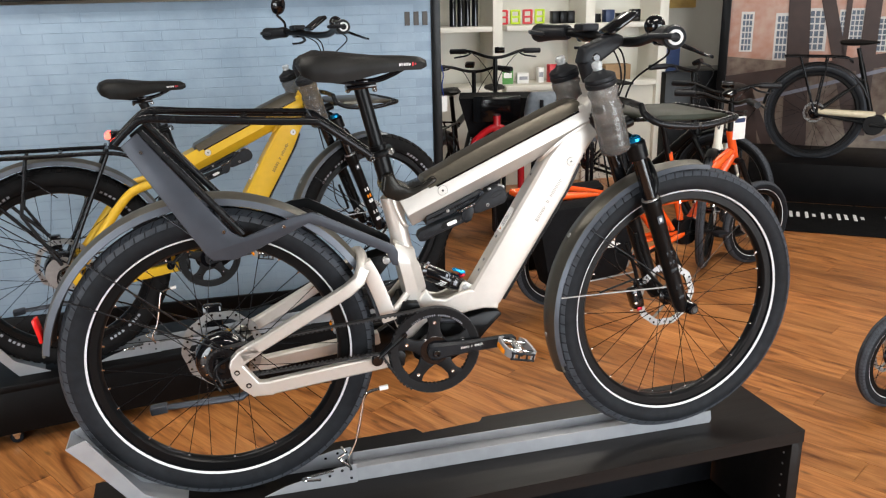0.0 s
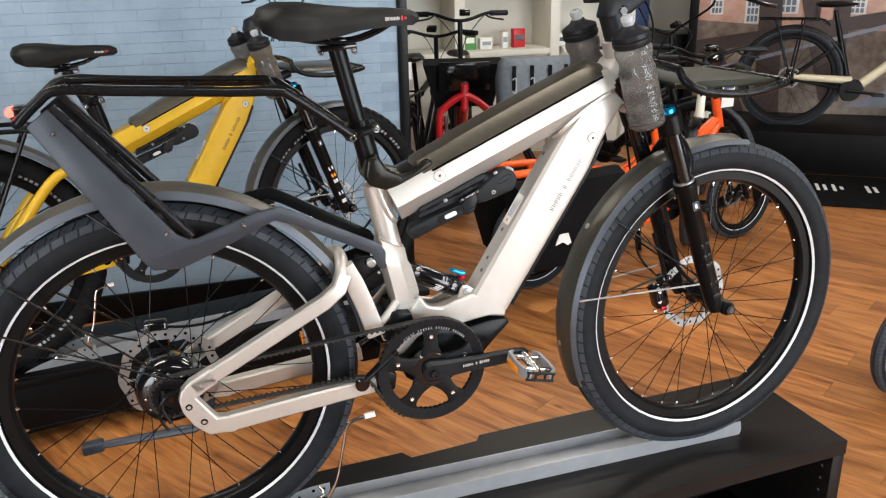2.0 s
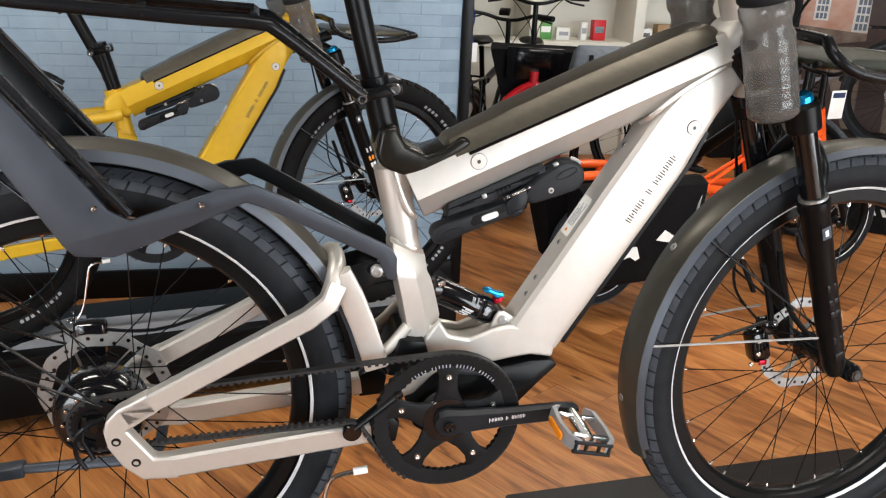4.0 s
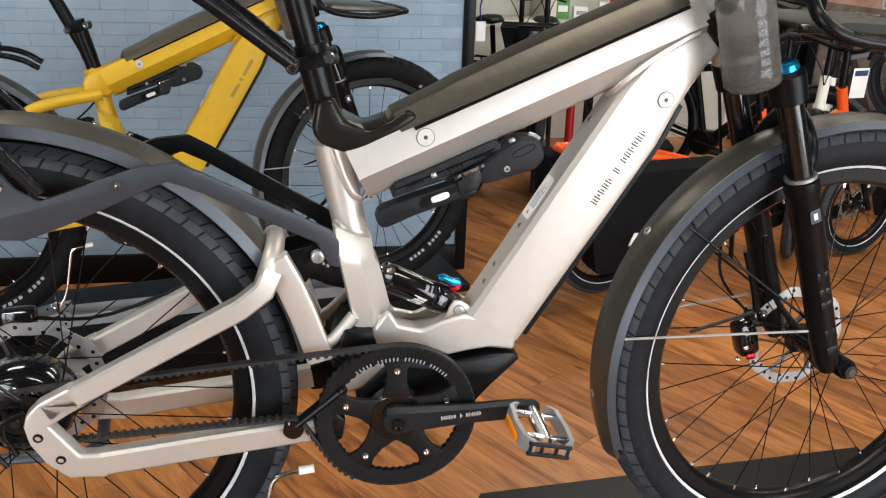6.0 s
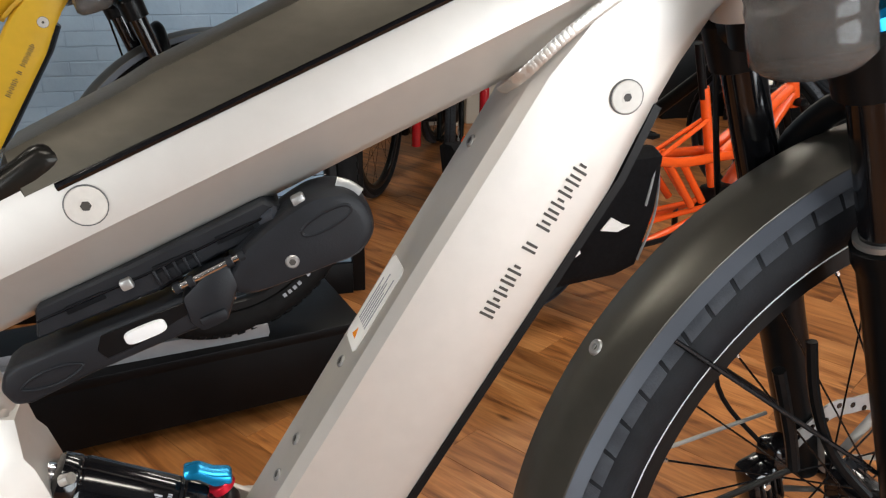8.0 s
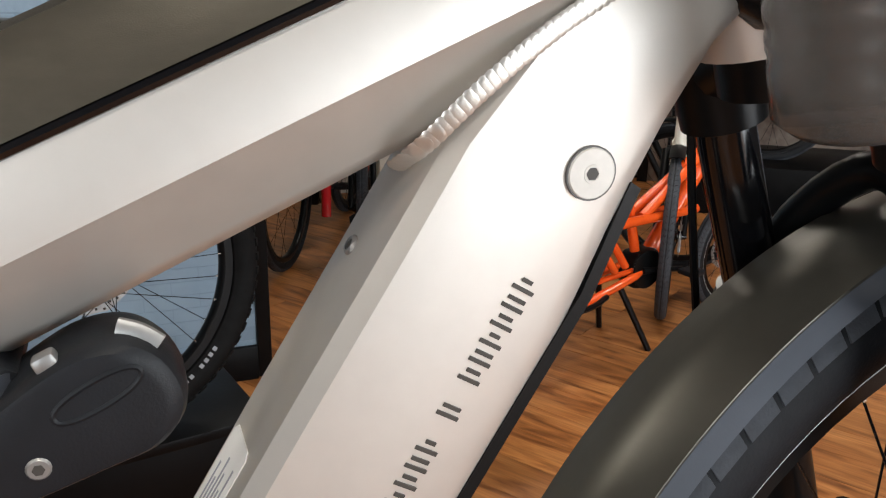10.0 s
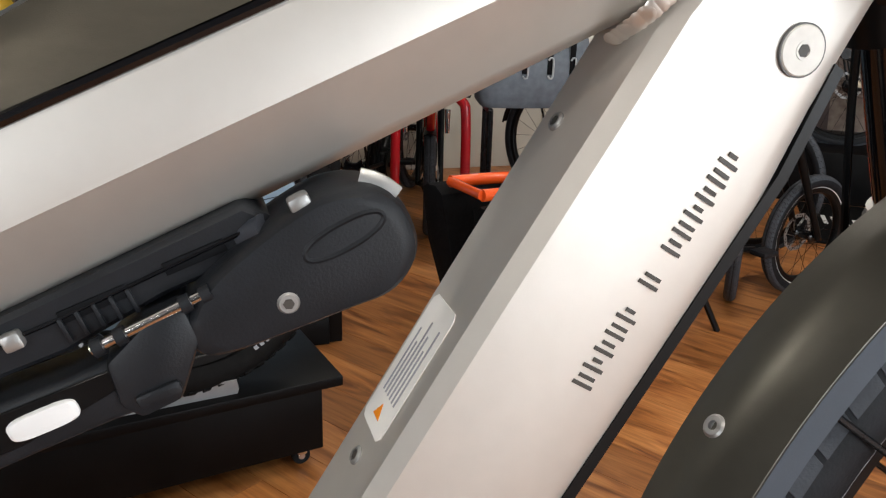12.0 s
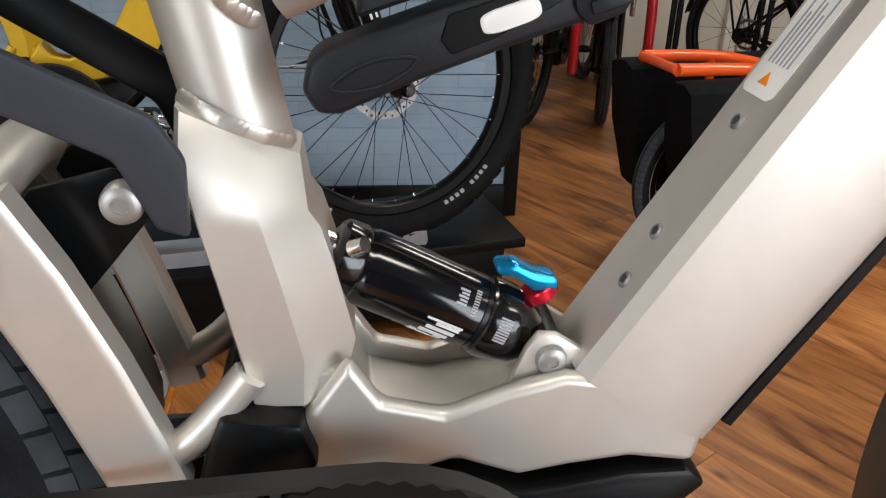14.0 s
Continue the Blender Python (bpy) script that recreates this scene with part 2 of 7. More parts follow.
def thing(name, m, label, category, group="", kind=""):
    ob = new(name)
    ob.empty_display_size = 0.1
    ob.matrix_world = m
    return tagged(ob, label, category, group, kind)


def bmn():
    return bmesh.new()


def ring_faces(bm, a, b):
    n = len(a)
    for i in range(n):
        j = (i + 1) % n
        bm.faces.new((a[i], a[j], b[j], b[i]))


def loft(bm, rings, cap=True, closed=False):
    vs = [[bm.verts.new(p) for p in r] for r in rings]
    for a, b in zip(vs, vs[1:]):
        ring_faces(bm, a, b)
    if closed:
        ring_faces(bm, vs[-1], vs[0])
    elif cap:
        bm.faces.new(vs[0])
        bm.faces.new(vs[-1])
    return vs


def frames_along(pts, closed=False):
    pts = [Vector(p) for p in pts]
    n = len(pts)
    tang = []
    for i in range(n):
        a = pts[i - 1] if (i or closed) else pts[0]
        b = pts[(i + 1) % n] if (i < n - 1 or closed) else pts[-1]
        tang.append((b - a).normalized())
    ref = Vector((0, 1, 0)) if abs(tang[0].y) < 0.9 else Vector((1, 0, 0))
    out = []
    u = (ref - tang[0] * ref.dot(tang[0])).normalized()
    for p, t in zip(pts, tang):
        u = (u - t * u.dot(t)).normalized()
        out.append((p, t, u, t.cross(u)))
    return out


def tube(bm, pts, r, seg=10, flat=1.0, closed=False):
    rs = r if isinstance(r, (list, tuple)) else [r] * len(pts)
    rings = []
    for (p, t, u, v), q in zip(frames_along(pts, closed), rs):
        rings.append([p + u * q * math.cos(2 * math.pi * k / seg) + v * q * flat * math.sin(2 * math.pi * k / seg) for k in range(seg)])
    loft(bm, rings, True, closed)


def smooth_path(pts, n=6):
    pts = [Vector(p) for p in pts]
    out = []
    q = [pts[0]] + pts + [pts[-1]]
    for i in range(len(pts) - 1):
        a, b, c, d = q[i], q[i + 1], q[i + 2], q[i + 3]
        for k in range(n):
            t = k / n
            out.append(0.5 * ((2 * b) + (c - a) * t + (2 * a - 5 * b + 4 * c - d) * t * t + (3 * b - a - 3 * c + d) * t ** 3))
    return out + [pts[-1]]


def bevelled(bm, w, seg=2):
    if w:
        es = [e for e in bm.edges if len(e.link_faces) == 2 and e.calc_face_angle(0) > 0.5]
        bmesh.ops.bevel(bm, geom=es, offset=w, segments=seg, affect="EDGES", profile=0.5, clamp_overlap=True)


def prism(poly, y0, y1, bev=0.0, seg=2):
    bm = bmn()
    loft(bm, [[(x, y0, z) for x, z in poly], [(x, y1, z) for x, z in poly]])
    bmesh.ops.recalc_face_normals(bm, faces=bm.faces)
    bevelled(bm, bev, seg)
    return bm


def merge(bm, other, m=None):
    if m is not None:
        other.transform(m)
    me = bpy.data.meshes.new("tmp")
    other.to_mesh(me)
    other.free()
    bm.from_mesh(me)
    bpy.data.meshes.remove(me)
    return bm


def box(c, s, bev=0.0, m=None, seg=2):
    bm = bmn()
    bmesh.ops.create_cube(bm, size=1)
    bmesh.ops.scale(bm, vec=s, verts=bm.verts)
    bevelled(bm, bev, seg)
    if m is not None:
        bm.transform(m)
    bmesh.ops.translate(bm, vec=c, verts=bm.verts)
    return bm


def lathe(profile, m=None, seg=32, close=False):
    """Turns (radius, height) round the local y axis."""
    bm = bmn()
    rings = []
    for k in range(seg):
        a = 2 * math.pi * k / seg
        rings.append([(r * math.cos(a), h, r * math.sin(a)) for r, h in profile])
    vs = [[bm.verts.new(p) for p in r] for r in rings]
    n = len(profile)
    for k in range(seg):
        a, b = vs[k], vs[(k + 1) % seg]
        for i in range(n if close else n - 1):
            j = (i + 1) % n
            bm.faces.new((a[i], a[j], b[j], b[i]))
    if not close:
        for i in (0, n - 1):
            if profile[i][0] > 1e-5:
                bm.faces.new([vs[k][i] for k in range(seg)])
    bmesh.ops.remove_doubles(bm, verts=bm.verts, dist=1e-6)
    if m is not None:
        bm.transform(m)
    return bm


def disc(c, r, y0, y1, bev=0.0, seg=24):
    h = abs(y1 - y0)
    b = min(bev, h * 0.45)
    prof = [(r - b, 0), (r, b), (r, h - b), (r - b, h)] if b else [(r, 0), (r, h)]
    return lathe(prof, Matrix.Translation((c[0], min(y0, y1), c[1])), seg)


def bolt(c, r, y0, y1, sock=0.5):
    """A button-head bolt with a hexagon socket, head towards y0 (y0 < y1)."""
    bm = bmn()
    merge(bm, lathe([(r * sock * 0.0 + 1e-6, (y1 - y0) * 0.6), (r * sock, (y1 - y0) * 0.6), (r * sock, 0.0), (r * 0.8, 0.0), (r, (y1 - y0) * 0.35), (r, y1 - y0)], None, 18))
    bm.transform(Matrix.Translation((c[0], y0, c[1])))
    return bm


def strip_bars(parent, name, n, start, along, up, height, pitch, thick, material, gaps=(), label=""):
    """A lettering-sized row of plain bars, lying on a face."""
    start, along, up = Vector(start), Vector(along).normalized(), Vector(up).normalized()
    nrm = along.cross(up)
    bm = bmn()
    for i in range(n):
        if i in gaps:
            continue
        p = start + along * (i * pitch)
        short = (0.62, 0.45, 0.8)[(i * 5 + n) % 3]
        for x0, x1, y0, y1 in ((0.0, 0.21, 0.0, 1.0), (0.45, 0.66, 0.5 - short / 2, 0.5 + short / 2)):
            q = [p + along * pitch * x0 + up * height * y0, p + along * pitch * x1 + up * height * y0, p + along * pitch * x1 + up * height * y1, p + along * pitch * x0 + up * height * y1]
            loft(bm, [[v - nrm * 0.0005 for v in q], [v + nrm * thick for v in q]])
    return part(name, bm, material, parent, label)

# ---- bicycles ----
TAU = 2 * math.pi


def tyre_mesh(R, a, seg=96):
    prof = [((R - a) + a * math.cos(t), a * math.sin(t)) for t in [TAU * k / 20 for k in range(20)] if math.cos(t) > -0.85]
    return lathe(prof, None, seg, True)


def tread_mesh(R, a, kind, fine=True):
    bm = bmn()
    rc = R - a

    def pt(th, ph, h):
        r = rc + (a + h) * math.cos(ph)
        return (r * math.cos(th), (a + h) * math.sin(ph), r * math.sin(th))

    def block(t0, t1, p0, p1, h, skew=0.0):
        lo = [pt(t0 + skew * p0, p0, -0.001), pt(t1 + skew * p0, p0, -0.001), pt(t1 + skew * p1, p1, -0.001), pt(t0 + skew * p1, p1, -0.001)]
        hi = [pt(t0 + skew * p0 + 0.002, p0, h), pt(t1 + skew * p0 - 0.002, p0, h), pt(t1 + skew * p1 - 0.002, p1, h), pt(t0 + skew * p1 + 0.002, p1, h)]
        vs = [bm.verts.new(p) for p in lo + hi]
        for f in ((4, 5, 6, 7), (0, 1, 5, 4), (1, 2, 6, 5), (2, 3, 7, 6), (3, 0, 4, 7)):
            bm.faces.new([vs[i] for i in f])

    if kind == "road":
        n = 84
        d = TAU / n
        for k in range(n):
            t = k * d
            block(t, t + d * 0.93, -0.30, 0.30, 0.0011, 0.10)
            for s in (1, -1):
                block(t + d * 0.12, t + d * 1.04, s * 0.33, s * 0.80, 0.0011, 0.06 * s)
                block(t + d * 0.05, t + d * 0.96, s * 0.82, s * 1.18, 0.0008, 0.03 * s)
    else:
        n = 66
        d = TAU / n
        for k in range(n):
            t = k * d
            block(t, t + d * 0.55, -0.42, -0.06, 0.0032)
            block(t + d * 0.5, t + d * 1.05, 0.06, 0.42, 0.0032)
            for s in (1, -1):
                block(t + d * 0.2, t + d * 0.75, s * 0.56, s * 0.92, 0.0038)
    return bm


def spoke_mesh(length, nip=True):
    bm = bmn()
    tube(bm, [(0, 0, 0), (0, 0, length)], 0.0010, 5)
    return bm


def nipple_mesh(length):
    bm = bmn()
    tube(bm, [(0, 0, length - 0.012), (0, 0, length + 0.003)], [0.0021, 0.0036], 6)
    return bm


CACHE = {}


def shared(key, make, material):
    if key not in CACHE:
        bm = make()
        me = bpy.data.meshes.new(key)
        bmesh.ops.recalc_face_normals(bm, faces=bm.faces)
        bm.to_mesh(me)
        bm.free()
        me.materials.append(material)
        me.shade_smooth()
        me.set_sharp_from_angle(angle=radians(38))
        CACHE[key] = me
    return CACHE[key]


def child(name, me, parent, m=None, label=""):
    ob = new(name, me)
    ob.parent = parent
    if m is not None:
        ob.matrix_local = m
    if label:
        ob["label"] = label
    return ob


def wheel(bike, c, R=0.370, a=0.0360, kind="road", stripe=True, turn=None, hub_r=0.03, spokes=32, disc_side=-1, disc_r=0.09, rim_col=None, stripe_r=None, rubber=None, fullspoke=True):
    """A wheel as one part of the bike (its rim), with tyre, stripe, hub, brake disc, spokes and nipples as sub-parts."""
    turn = turn if turn is not None else Matrix()
    at = turn @ Matrix.Translation(c)
    key = "%s_%.3f_%.3f" % (kind, R, a)
    ri = R - 2 * a
    rim_me = shared("rim" + key, lambda: lathe([(ri - 0.020, -0.010), (ri - 0.014, -0.016), (ri + 0.004, -0.0165), (ri + 0.006, -0.012), (ri + 0.006, 0.012), (ri + 0.004, 0.0165), (ri - 0.014, 0.016), (ri - 0.020, 0.010), (ri - 0.022, 0.0)], None, 72, True), rim_col or BLACKM)
    w = child("wheel", rim_me, bike, at, "black rim with thin spokes")
    child("tyre", shared("tyre" + key, lambda: tyre_mesh(R, a), rubber or RUBBER), w, None, "black rubber tyre")
    child("tread", shared("tread" + key, lambda: tread_mesh(R, a, kind), TREAD if rubber in (None, RUBBER) else rubber), w)
    if stripe:
        for s in (-1, 1):
            th0, th1 = radians(138 - 130 * a), radians(138 + 130 * a)
            prof = [(R - a + (a + h) * math.cos(th), s * (a + h) * math.sin(th)) for th, h in ((th0, -0.001), (th0, 0.0007), (th1, 0.0007), (th1, -0.001))]
            child("reflective_stripe", shared("stripe%d" % s + key, lambda: lathe(prof, None, 96, True), REFLECT), w, None, "white reflective ring")
    if kind == "knobby":
        # pale sidewall lettering as plain bars
        for g0 in (0.6, 2.0, 3.7, 5.1):
            bm = bmn()
            for k in range(9):
                if k == 4:
                    continue
                t0 = g0 + k * 0.052
                q = [(t0, 2.02), (t0 + 0.030, 2.02), (t0 + 0.030, 2.28), (t0, 2.28)]
                lay = [[((R - a + (a + h) * math.cos(ph)) * math.cos(t), -(a + h) * math.sin(ph), (R - a + (a + h) * math.cos(ph)) * math.sin(t)) for t, ph in q] for h in (-0.0005, 0.0006)]
                loft(bm, lay)
            part("sidewall_print", bm, PALEINK, w)
    hub = bmn()
    merge(hub, lathe([(0.006, -0.068), (0.010, -0.062), (0.014, -0.045), (hub_r * 0.8, -0.036), (hub_r, -0.034), (hub_r, -0.030), (hub_r * 0.7, -0.024), (hub_r * 0.62, 0.0), (hub_r * 0.7, 0.024), (hub_r, 0.030), (hub_r, 0.034), (hub_r * 0.8, 0.036), (0.014, 0.045), (0.010, 0.062), (0.006, 0.068)], None, 28))
    h = part("hub", hub, BLACKG, w, "gloss black hub")
    sp_len = ri - 0.018
    sm = shared("spoke%.3f" % sp_len, lambda: spoke_mesh(sp_len), STEELBLACK)
    nm = shared("nipple%.3f" % sp_len, lambda: nipple_mesh(sp_len), CHROME)
    for k in range(spokes):
        s = 1 if k % 2 else -1
        cross = 1 if (k // 2) % 2 else -1
        th = TAU * k / spokes
        ang = th - cross * 1.15
        p0 = Vector((hub_r * math.cos(ang), s * 0.031, hub_r * math.sin(ang)))
        p1 = Vector(((ri - 0.016) * math.cos(th), s * 0.004, (ri - 0.016) * math.sin(th)))
        d = p1 - p0
        m = Matrix.Translation(p0) @ d.to_track_quat("Z", "Y").to_matrix().to_4x4() @ Matrix.Diagonal((1, 1, d.length / sp_len, 1))
        child("spoke", sm, w, m)
        if fullspoke:
            child("nipple", nm, w, m)
    if disc_side:
        bm = bmn()
        n = 60
        y = disc_side * 0.043
        outer = []
        for k in range(n):
            t = TAU * k / n
            outer.append((disc_r * (1 + 0.022 * math.cos(10 * t)), t))
        rings = []
        for yy, q in ((y - 0.001, 1), (y + 0.001, 1)):
            rings.append([(r * math.cos(t), yy, r * math.sin(t)) for r, t in outer])
        inner = []
        for yy in (y + 0.001, y - 0.001):
            inner.append([(0.80 * r * math.cos(t), yy, 0.80 * r * math.sin(t)) for r, t in outer])
        loft(bm, rings + inner, False, True)
        for k in range(6):
            t = TAU * k / 6
            a0 = Vector((disc_r * 0.82 * math.cos(t), y, disc_r * 0.82 * math.sin(t)))
            b0 = Vector((0.024 * math.cos(t + 0.7), y, 0.024 * math.sin(t + 0.7)))
            arm = bmn()
            tube(arm, [a0, b0], [0.006, 0.005], 4, 0.2)
            part("disc_arm", arm, STEEL, w)
        dk = part("brake_disc", bm, STEEL, w, "steel brake disc with drilled holes")
        hb = bmn()
        for k in range(30):
            t = TAU * (k + 0.5) / 30
            rr = disc_r * (0.84 + 0.10 * (k % 3) / 2)
            merge(hb, disc((rr * math.cos(t), rr * math.sin(t)), 0.0032, y - 0.0013, y + 0.0013, 0, 8))
        part("vent_hole", hb, BLACKG, w)
    return w


def arc_band(c, R, a0, a1, n, section):
    """Sweeps a section of (dr, y) along an arc in the bike's plane."""
    bm = bmn()
    rings = []
    for k in range(n + 1):
        t = radians(a0 + (a1 - a0) * k / n)
        rings.append([(c[0] + (R + dr) * math.cos(t), y, c[2] + (R + dr) * math.sin(t)) for dr, y in section])
    loft(bm, rings)
    return bm


def fender_section(w, drop, th=0.0025):
    top = [(-drop, -w), (-drop * 0.35, -w * 0.97), (0.0, -w * 0.72), (0.004, -w * 0.3), (0.005, 0), (0.004, w * 0.3), (0.0, w * 0.72), (-drop * 0.35, w * 0.97), (-drop, w)]
    inn = [(dr - th, y * (1 - th / w)) for dr, y in reversed(top)]
    return top + inn


def oriented(a, b, up=(0, 1, 0)):
    """A pose at a whose z axis runs to b."""
    d = Vector(b) - Vector(a)
    z = d.normalized()
    y = (Vector(up) - z * Vector(up).dot(z)).normalized()
    x = y.cross(z)
    return Matrix(((x.x, y.x, z.x, a[0]), (x.y, y.y, z.y, a[1]), (x.z, y.z, z.z, a[2]), (0, 0, 0, 1)))


def section_sweep(stations):
    """Lofts faceted sections: (centre xz, along xz, [(v, y) ...]); v is measured square to the tube in the bike's plane."""
    bm = bmn()
    rings = []
    for (cx, cz), (ax, az), sec in stations:
        l = math.hypot(ax, az)
        nx, nz = -az / l, ax / l
        rings.append([(cx + nx * v, y, cz + nz * v) for v, y in sec])
    loft(bm, rings)
    return bm


def sym(half):
    """Closes a half section, given from top to bottom on the near side, to both sides."""
    near = [(v, -y) for v, y in half]
    far = [(v, y) for v, y in reversed(half)]
    return near + far


def weld(bm, pts, r, step=0.0036):
    """A row of low overlapping ripples along a joint on the near side."""
    pts = smooth_path(pts, 4)
    acc = 0.0
    for a, b in zip(pts, pts[1:]):
        d = (b - a).normalized()
        n = (Vector((0, -1, 0)) + d * d.y).normalized()
        c = d.cross(n)
        rot = Matrix(((d.x, n.x, c.x, 0), (d.y, n.y, c.y, 0), (d.z, n.z, c.z, 0), (0, 0, 0, 1)))
        while acc < (b - a).length:
            s = bmn()
            bmesh.ops.create_icosphere(s, subdivisions=2, radius=r)
            merge(bm, s, Matrix.Translation(a + d * acc) @ rot @ Matrix.Diagonal((0.92, 0.15, 1.0, 1)))
            acc += step
        acc -= (b - a).length



def bottle(bike, base, axis_top, label):
    m = oriented(base, axis_top)
    L = (Vector(axis_top) - Vector(base)).length
    r = 0.0365

    def turned(prof):
        return lathe([(rr, h) for rr, h in prof], m @ pose(0, 0, 0, 90, 0, 0) , 32)
    s = L / 0.22
    body = [(0.001, 0.002), (r - 0.006, 0.0), (r, 0.006), (r, 0.020)]
    for k in range(6):
        z = 0.026 + k * 0.012
        body += [(r, z), (r - 0.0009, z + 0.004), (r, z + 0.008)]
    body += [(r, 0.118), (r - 0.004, 0.128), (r - 0.004, 0.138), (r, 0.148), (r, 0.160), (r - 0.006, 0.170)]
    b = part("water_bottle", turned([(rr, h * s) for rr, h in body]), GLASSW, bike, label, 50)
    b.visible_shadow = True
    lid = [(0.001, 0.168), (r - 0.002, 0.166), (r + 0.001, 0.170), (r + 0.001, 0.178), (r - 0.0015, 0.180), (r + 0.0005, 0.182), (r, 0.190), (r - 0.006, 0.194), (0.018, 0.200), (0.014, 0.206), (0.001, 0.206)]
    part("lid", turned([(rr, h * s) for rr, h in lid]), PLASTIC, b, "black screw lid")
    cap = [(0.001, 0.205), (0.011, 0.205), (0.011, 0.212), (0.013, 0.214), (0.013, 0.222), (0.008, 0.226), (0.001, 0.226)]
    part("drinking_cap", turned([(rr, h * s) for rr, h in cap]), CLEAR, b, "clear drinking cap")


def ebike(m, paint, weldmat, label, style="plates", bar_up=0.0, tyre="road", rack_tail=True, rack_raise=0.0, saddle_shift=(0, 0, 0), seat_down=0.0, plate=None, steer=5.2):
    """The full-suspension electric bicycle; built in the silver one's place, then shifted to its stand."""
    B = thing("electric_bicycle", m, label, "bicycle", "electric bicycles of one model")
    DOWN = Matrix.Translation((0, 0, -0.425))
    HF, HR = (1.2, 0, 0.798), (0, 0, 0.785)
    # steering axis: the fork assembly is turned a little to the left
    ax0 = Vector((0.998, 0, 1.235))
    axd = Vector((-0.332, 0, 0.943)).normalized()
    ST = Matrix.Translation(ax0) @ Matrix.Rotation(radians(steer), 4, axd) @ Matrix.Translation(-ax0)
    STD = DOWN @ ST

    def p(name, bm, material, parent=B, label="", sharp=38):
        return part(name, bm, material, parent, label, sharp, DOWN)

    def pf(name, bm, material, parent=B, label="", sharp=38):
        return part(name, bm, material, parent, label, sharp, STD)

    # wheels
    rub = RUBBER if tyre == "road" else RUBBER2
    wheel(B, HF, kind=tyre, stripe=tyre == "road", turn=STD, hub_r=0.026, rubber=rub, disc_side=1, disc_r=0.09)
    wr = wheel(B, HR, kind=tyre, stripe=tyre == "road", turn=DOWN, hub_r=0.045, rubber=rub, disc_side=1, disc_r=0.098)
    # rear gear hub
    bm = bmn()
    merge(bm, lathe([(0.030, -0.050), (0.052, -0.048), (0.060, -0.042), (0.066, -0.020), (0.066, 0.012), (0.056, 0.026), (0.048, 0.03)], Matrix.Translation(HR), 40))
    gh = p("gear_hub", bm, BLACKG, B, "black gear hub")
    bm = lathe([(0.006, -0.066), (0.016, -0.066), (0.018, -0.060), (0.018, -0.057), (0.032, -0.056), (0.034, -0.052), (0.034, -0.046)], Matrix.Translation(HR), 32)
    p("shift_drum", bm, STEELBLACK, gh)
    for k in range(12):
        t = TAU * k / 12
        p("hub_bolt", disc((HR[0] + 0.045 * math.cos(t), HR[2] + 0.045 * math.sin(t)), 0.0032, -0.053, -0.046, 0.001, 8), CHROME, gh)
    bm = bmn()
    tube(bm, [(HR[0] + 0.024 * math.cos(t), -0.060, HR[2] + 0.024 * math.sin(t)) for t in [1.4 + 0.25 * k for k in range(14)]], 0.0022, 7)
    p("shift_arc", bm, STEELBLACK, gh)
    bm = bmn()
    tube(bm, [(HR[0] - 0.012, -0.062, HR[2] + 0.020), (HR[0] - 0.018, -0.064, HR[2] - 0.018), (HR[0] - 0.006, -0.064, HR[2] - 0.050)], [0.004, 0.003, 0.004], 8)
    p("torque_arm", bm, STEELBLACK, gh)

    # main frame: top tube
    along = (0.448, 0.212)
    half = lambda s, lo=0.044: [(0.040 * s, 0.020), (0.038 * s, 0.036), (0.022 * s, 0.0455), (-0.006 * s, 0.047), (-0.036 * s, 0.026), (-lo * s, 0.014)]
    st = []
    for t, s, dz in ((0.0, 1.0, 0.0), (0.15, 1.0, 0.0), (0.5, 0.97, 0.0), (0.85, 0.95, 0.0), (1.02, 0.9, 0.0)):
        cx, cz = 0.455 + (0.905 - 0.455) * t, 1.114 + (1.314 - 1.114) * t + dz
        st.append(((cx, cz), along, sym(half(s))))
    bm = section_sweep(st)
    bevelled(bm, 0.004, 2)
    flat_faces(p("top_tube", bm, paint, B, "faceted top tube"))
    # down tube
    al2 = (0.519, 0.855)
    DTX, DTZ, DTY = 0.6234, 0.924, -0.016
    hd = lambda w: [(w * 0.5, 0.010), (w * 0.5, 0.0225), (w * 0.43, 0.0300), (w * 0.06, 0.0335), (-w * 0.36, 0.0320), (-w * 0.5, 0.0270), (-w * 0.5, 0.010)]
    st = []
    for t, w in ((-0.06, 0.086), (0.25, 0.087), (0.6, 0.089), (0.85, 0.088), (0.98, 0.082)):
        lx, lz = DTX + 0.1896 * t, DTZ + 0.312 * t
        off = min(w, 0.088) / 2 if t < 1.05 else 0.040
        cx, cz = lx + 0.855 * off, lz - 0.519 * off
        if t > 1.05:
            cx, cz = cx + 0.008, cz + 0.008
        st.append(((cx, cz), al2, [(v, y + DTY) for v, y in sym(hd(w))]))
    for c, al, w, dy in (((0.874, 1.252), (0.60, 0.80), 0.070, -0.016), ((0.908, 1.283), (0.74, 0.67), 0.052, -0.013), ((0.950, 1.305), (0.82, 0.57), 0.046, 0.004)):
        st.append((c, al, [(v, y + dy) for v, y in sym(hd(w))]))
    bm = section_sweep(st)
    bevelled(bm, 0.004, 2)
    flat_faces(p("down_tube", bm, paint, B, "faceted down tube housing the battery"))
    # head gusset and head tube
    bm = prism([(0.885, 1.315), (0.915, 1.365), (0.955, 1.375), (0.985, 1.285), (0.965, 1.274), (0.930, 1.276), (0.895, 1.245), (0.872, 1.255)], -0.036, 0.034, 0.016, 4)
    p("head_gusset", bm, paint)
    bm = bmn()
    tube(bm, [(0.986, 0, 1.262), (0.936, 0, 1.404)], 0.034, 28)
    p("head_tube", bm, paint)
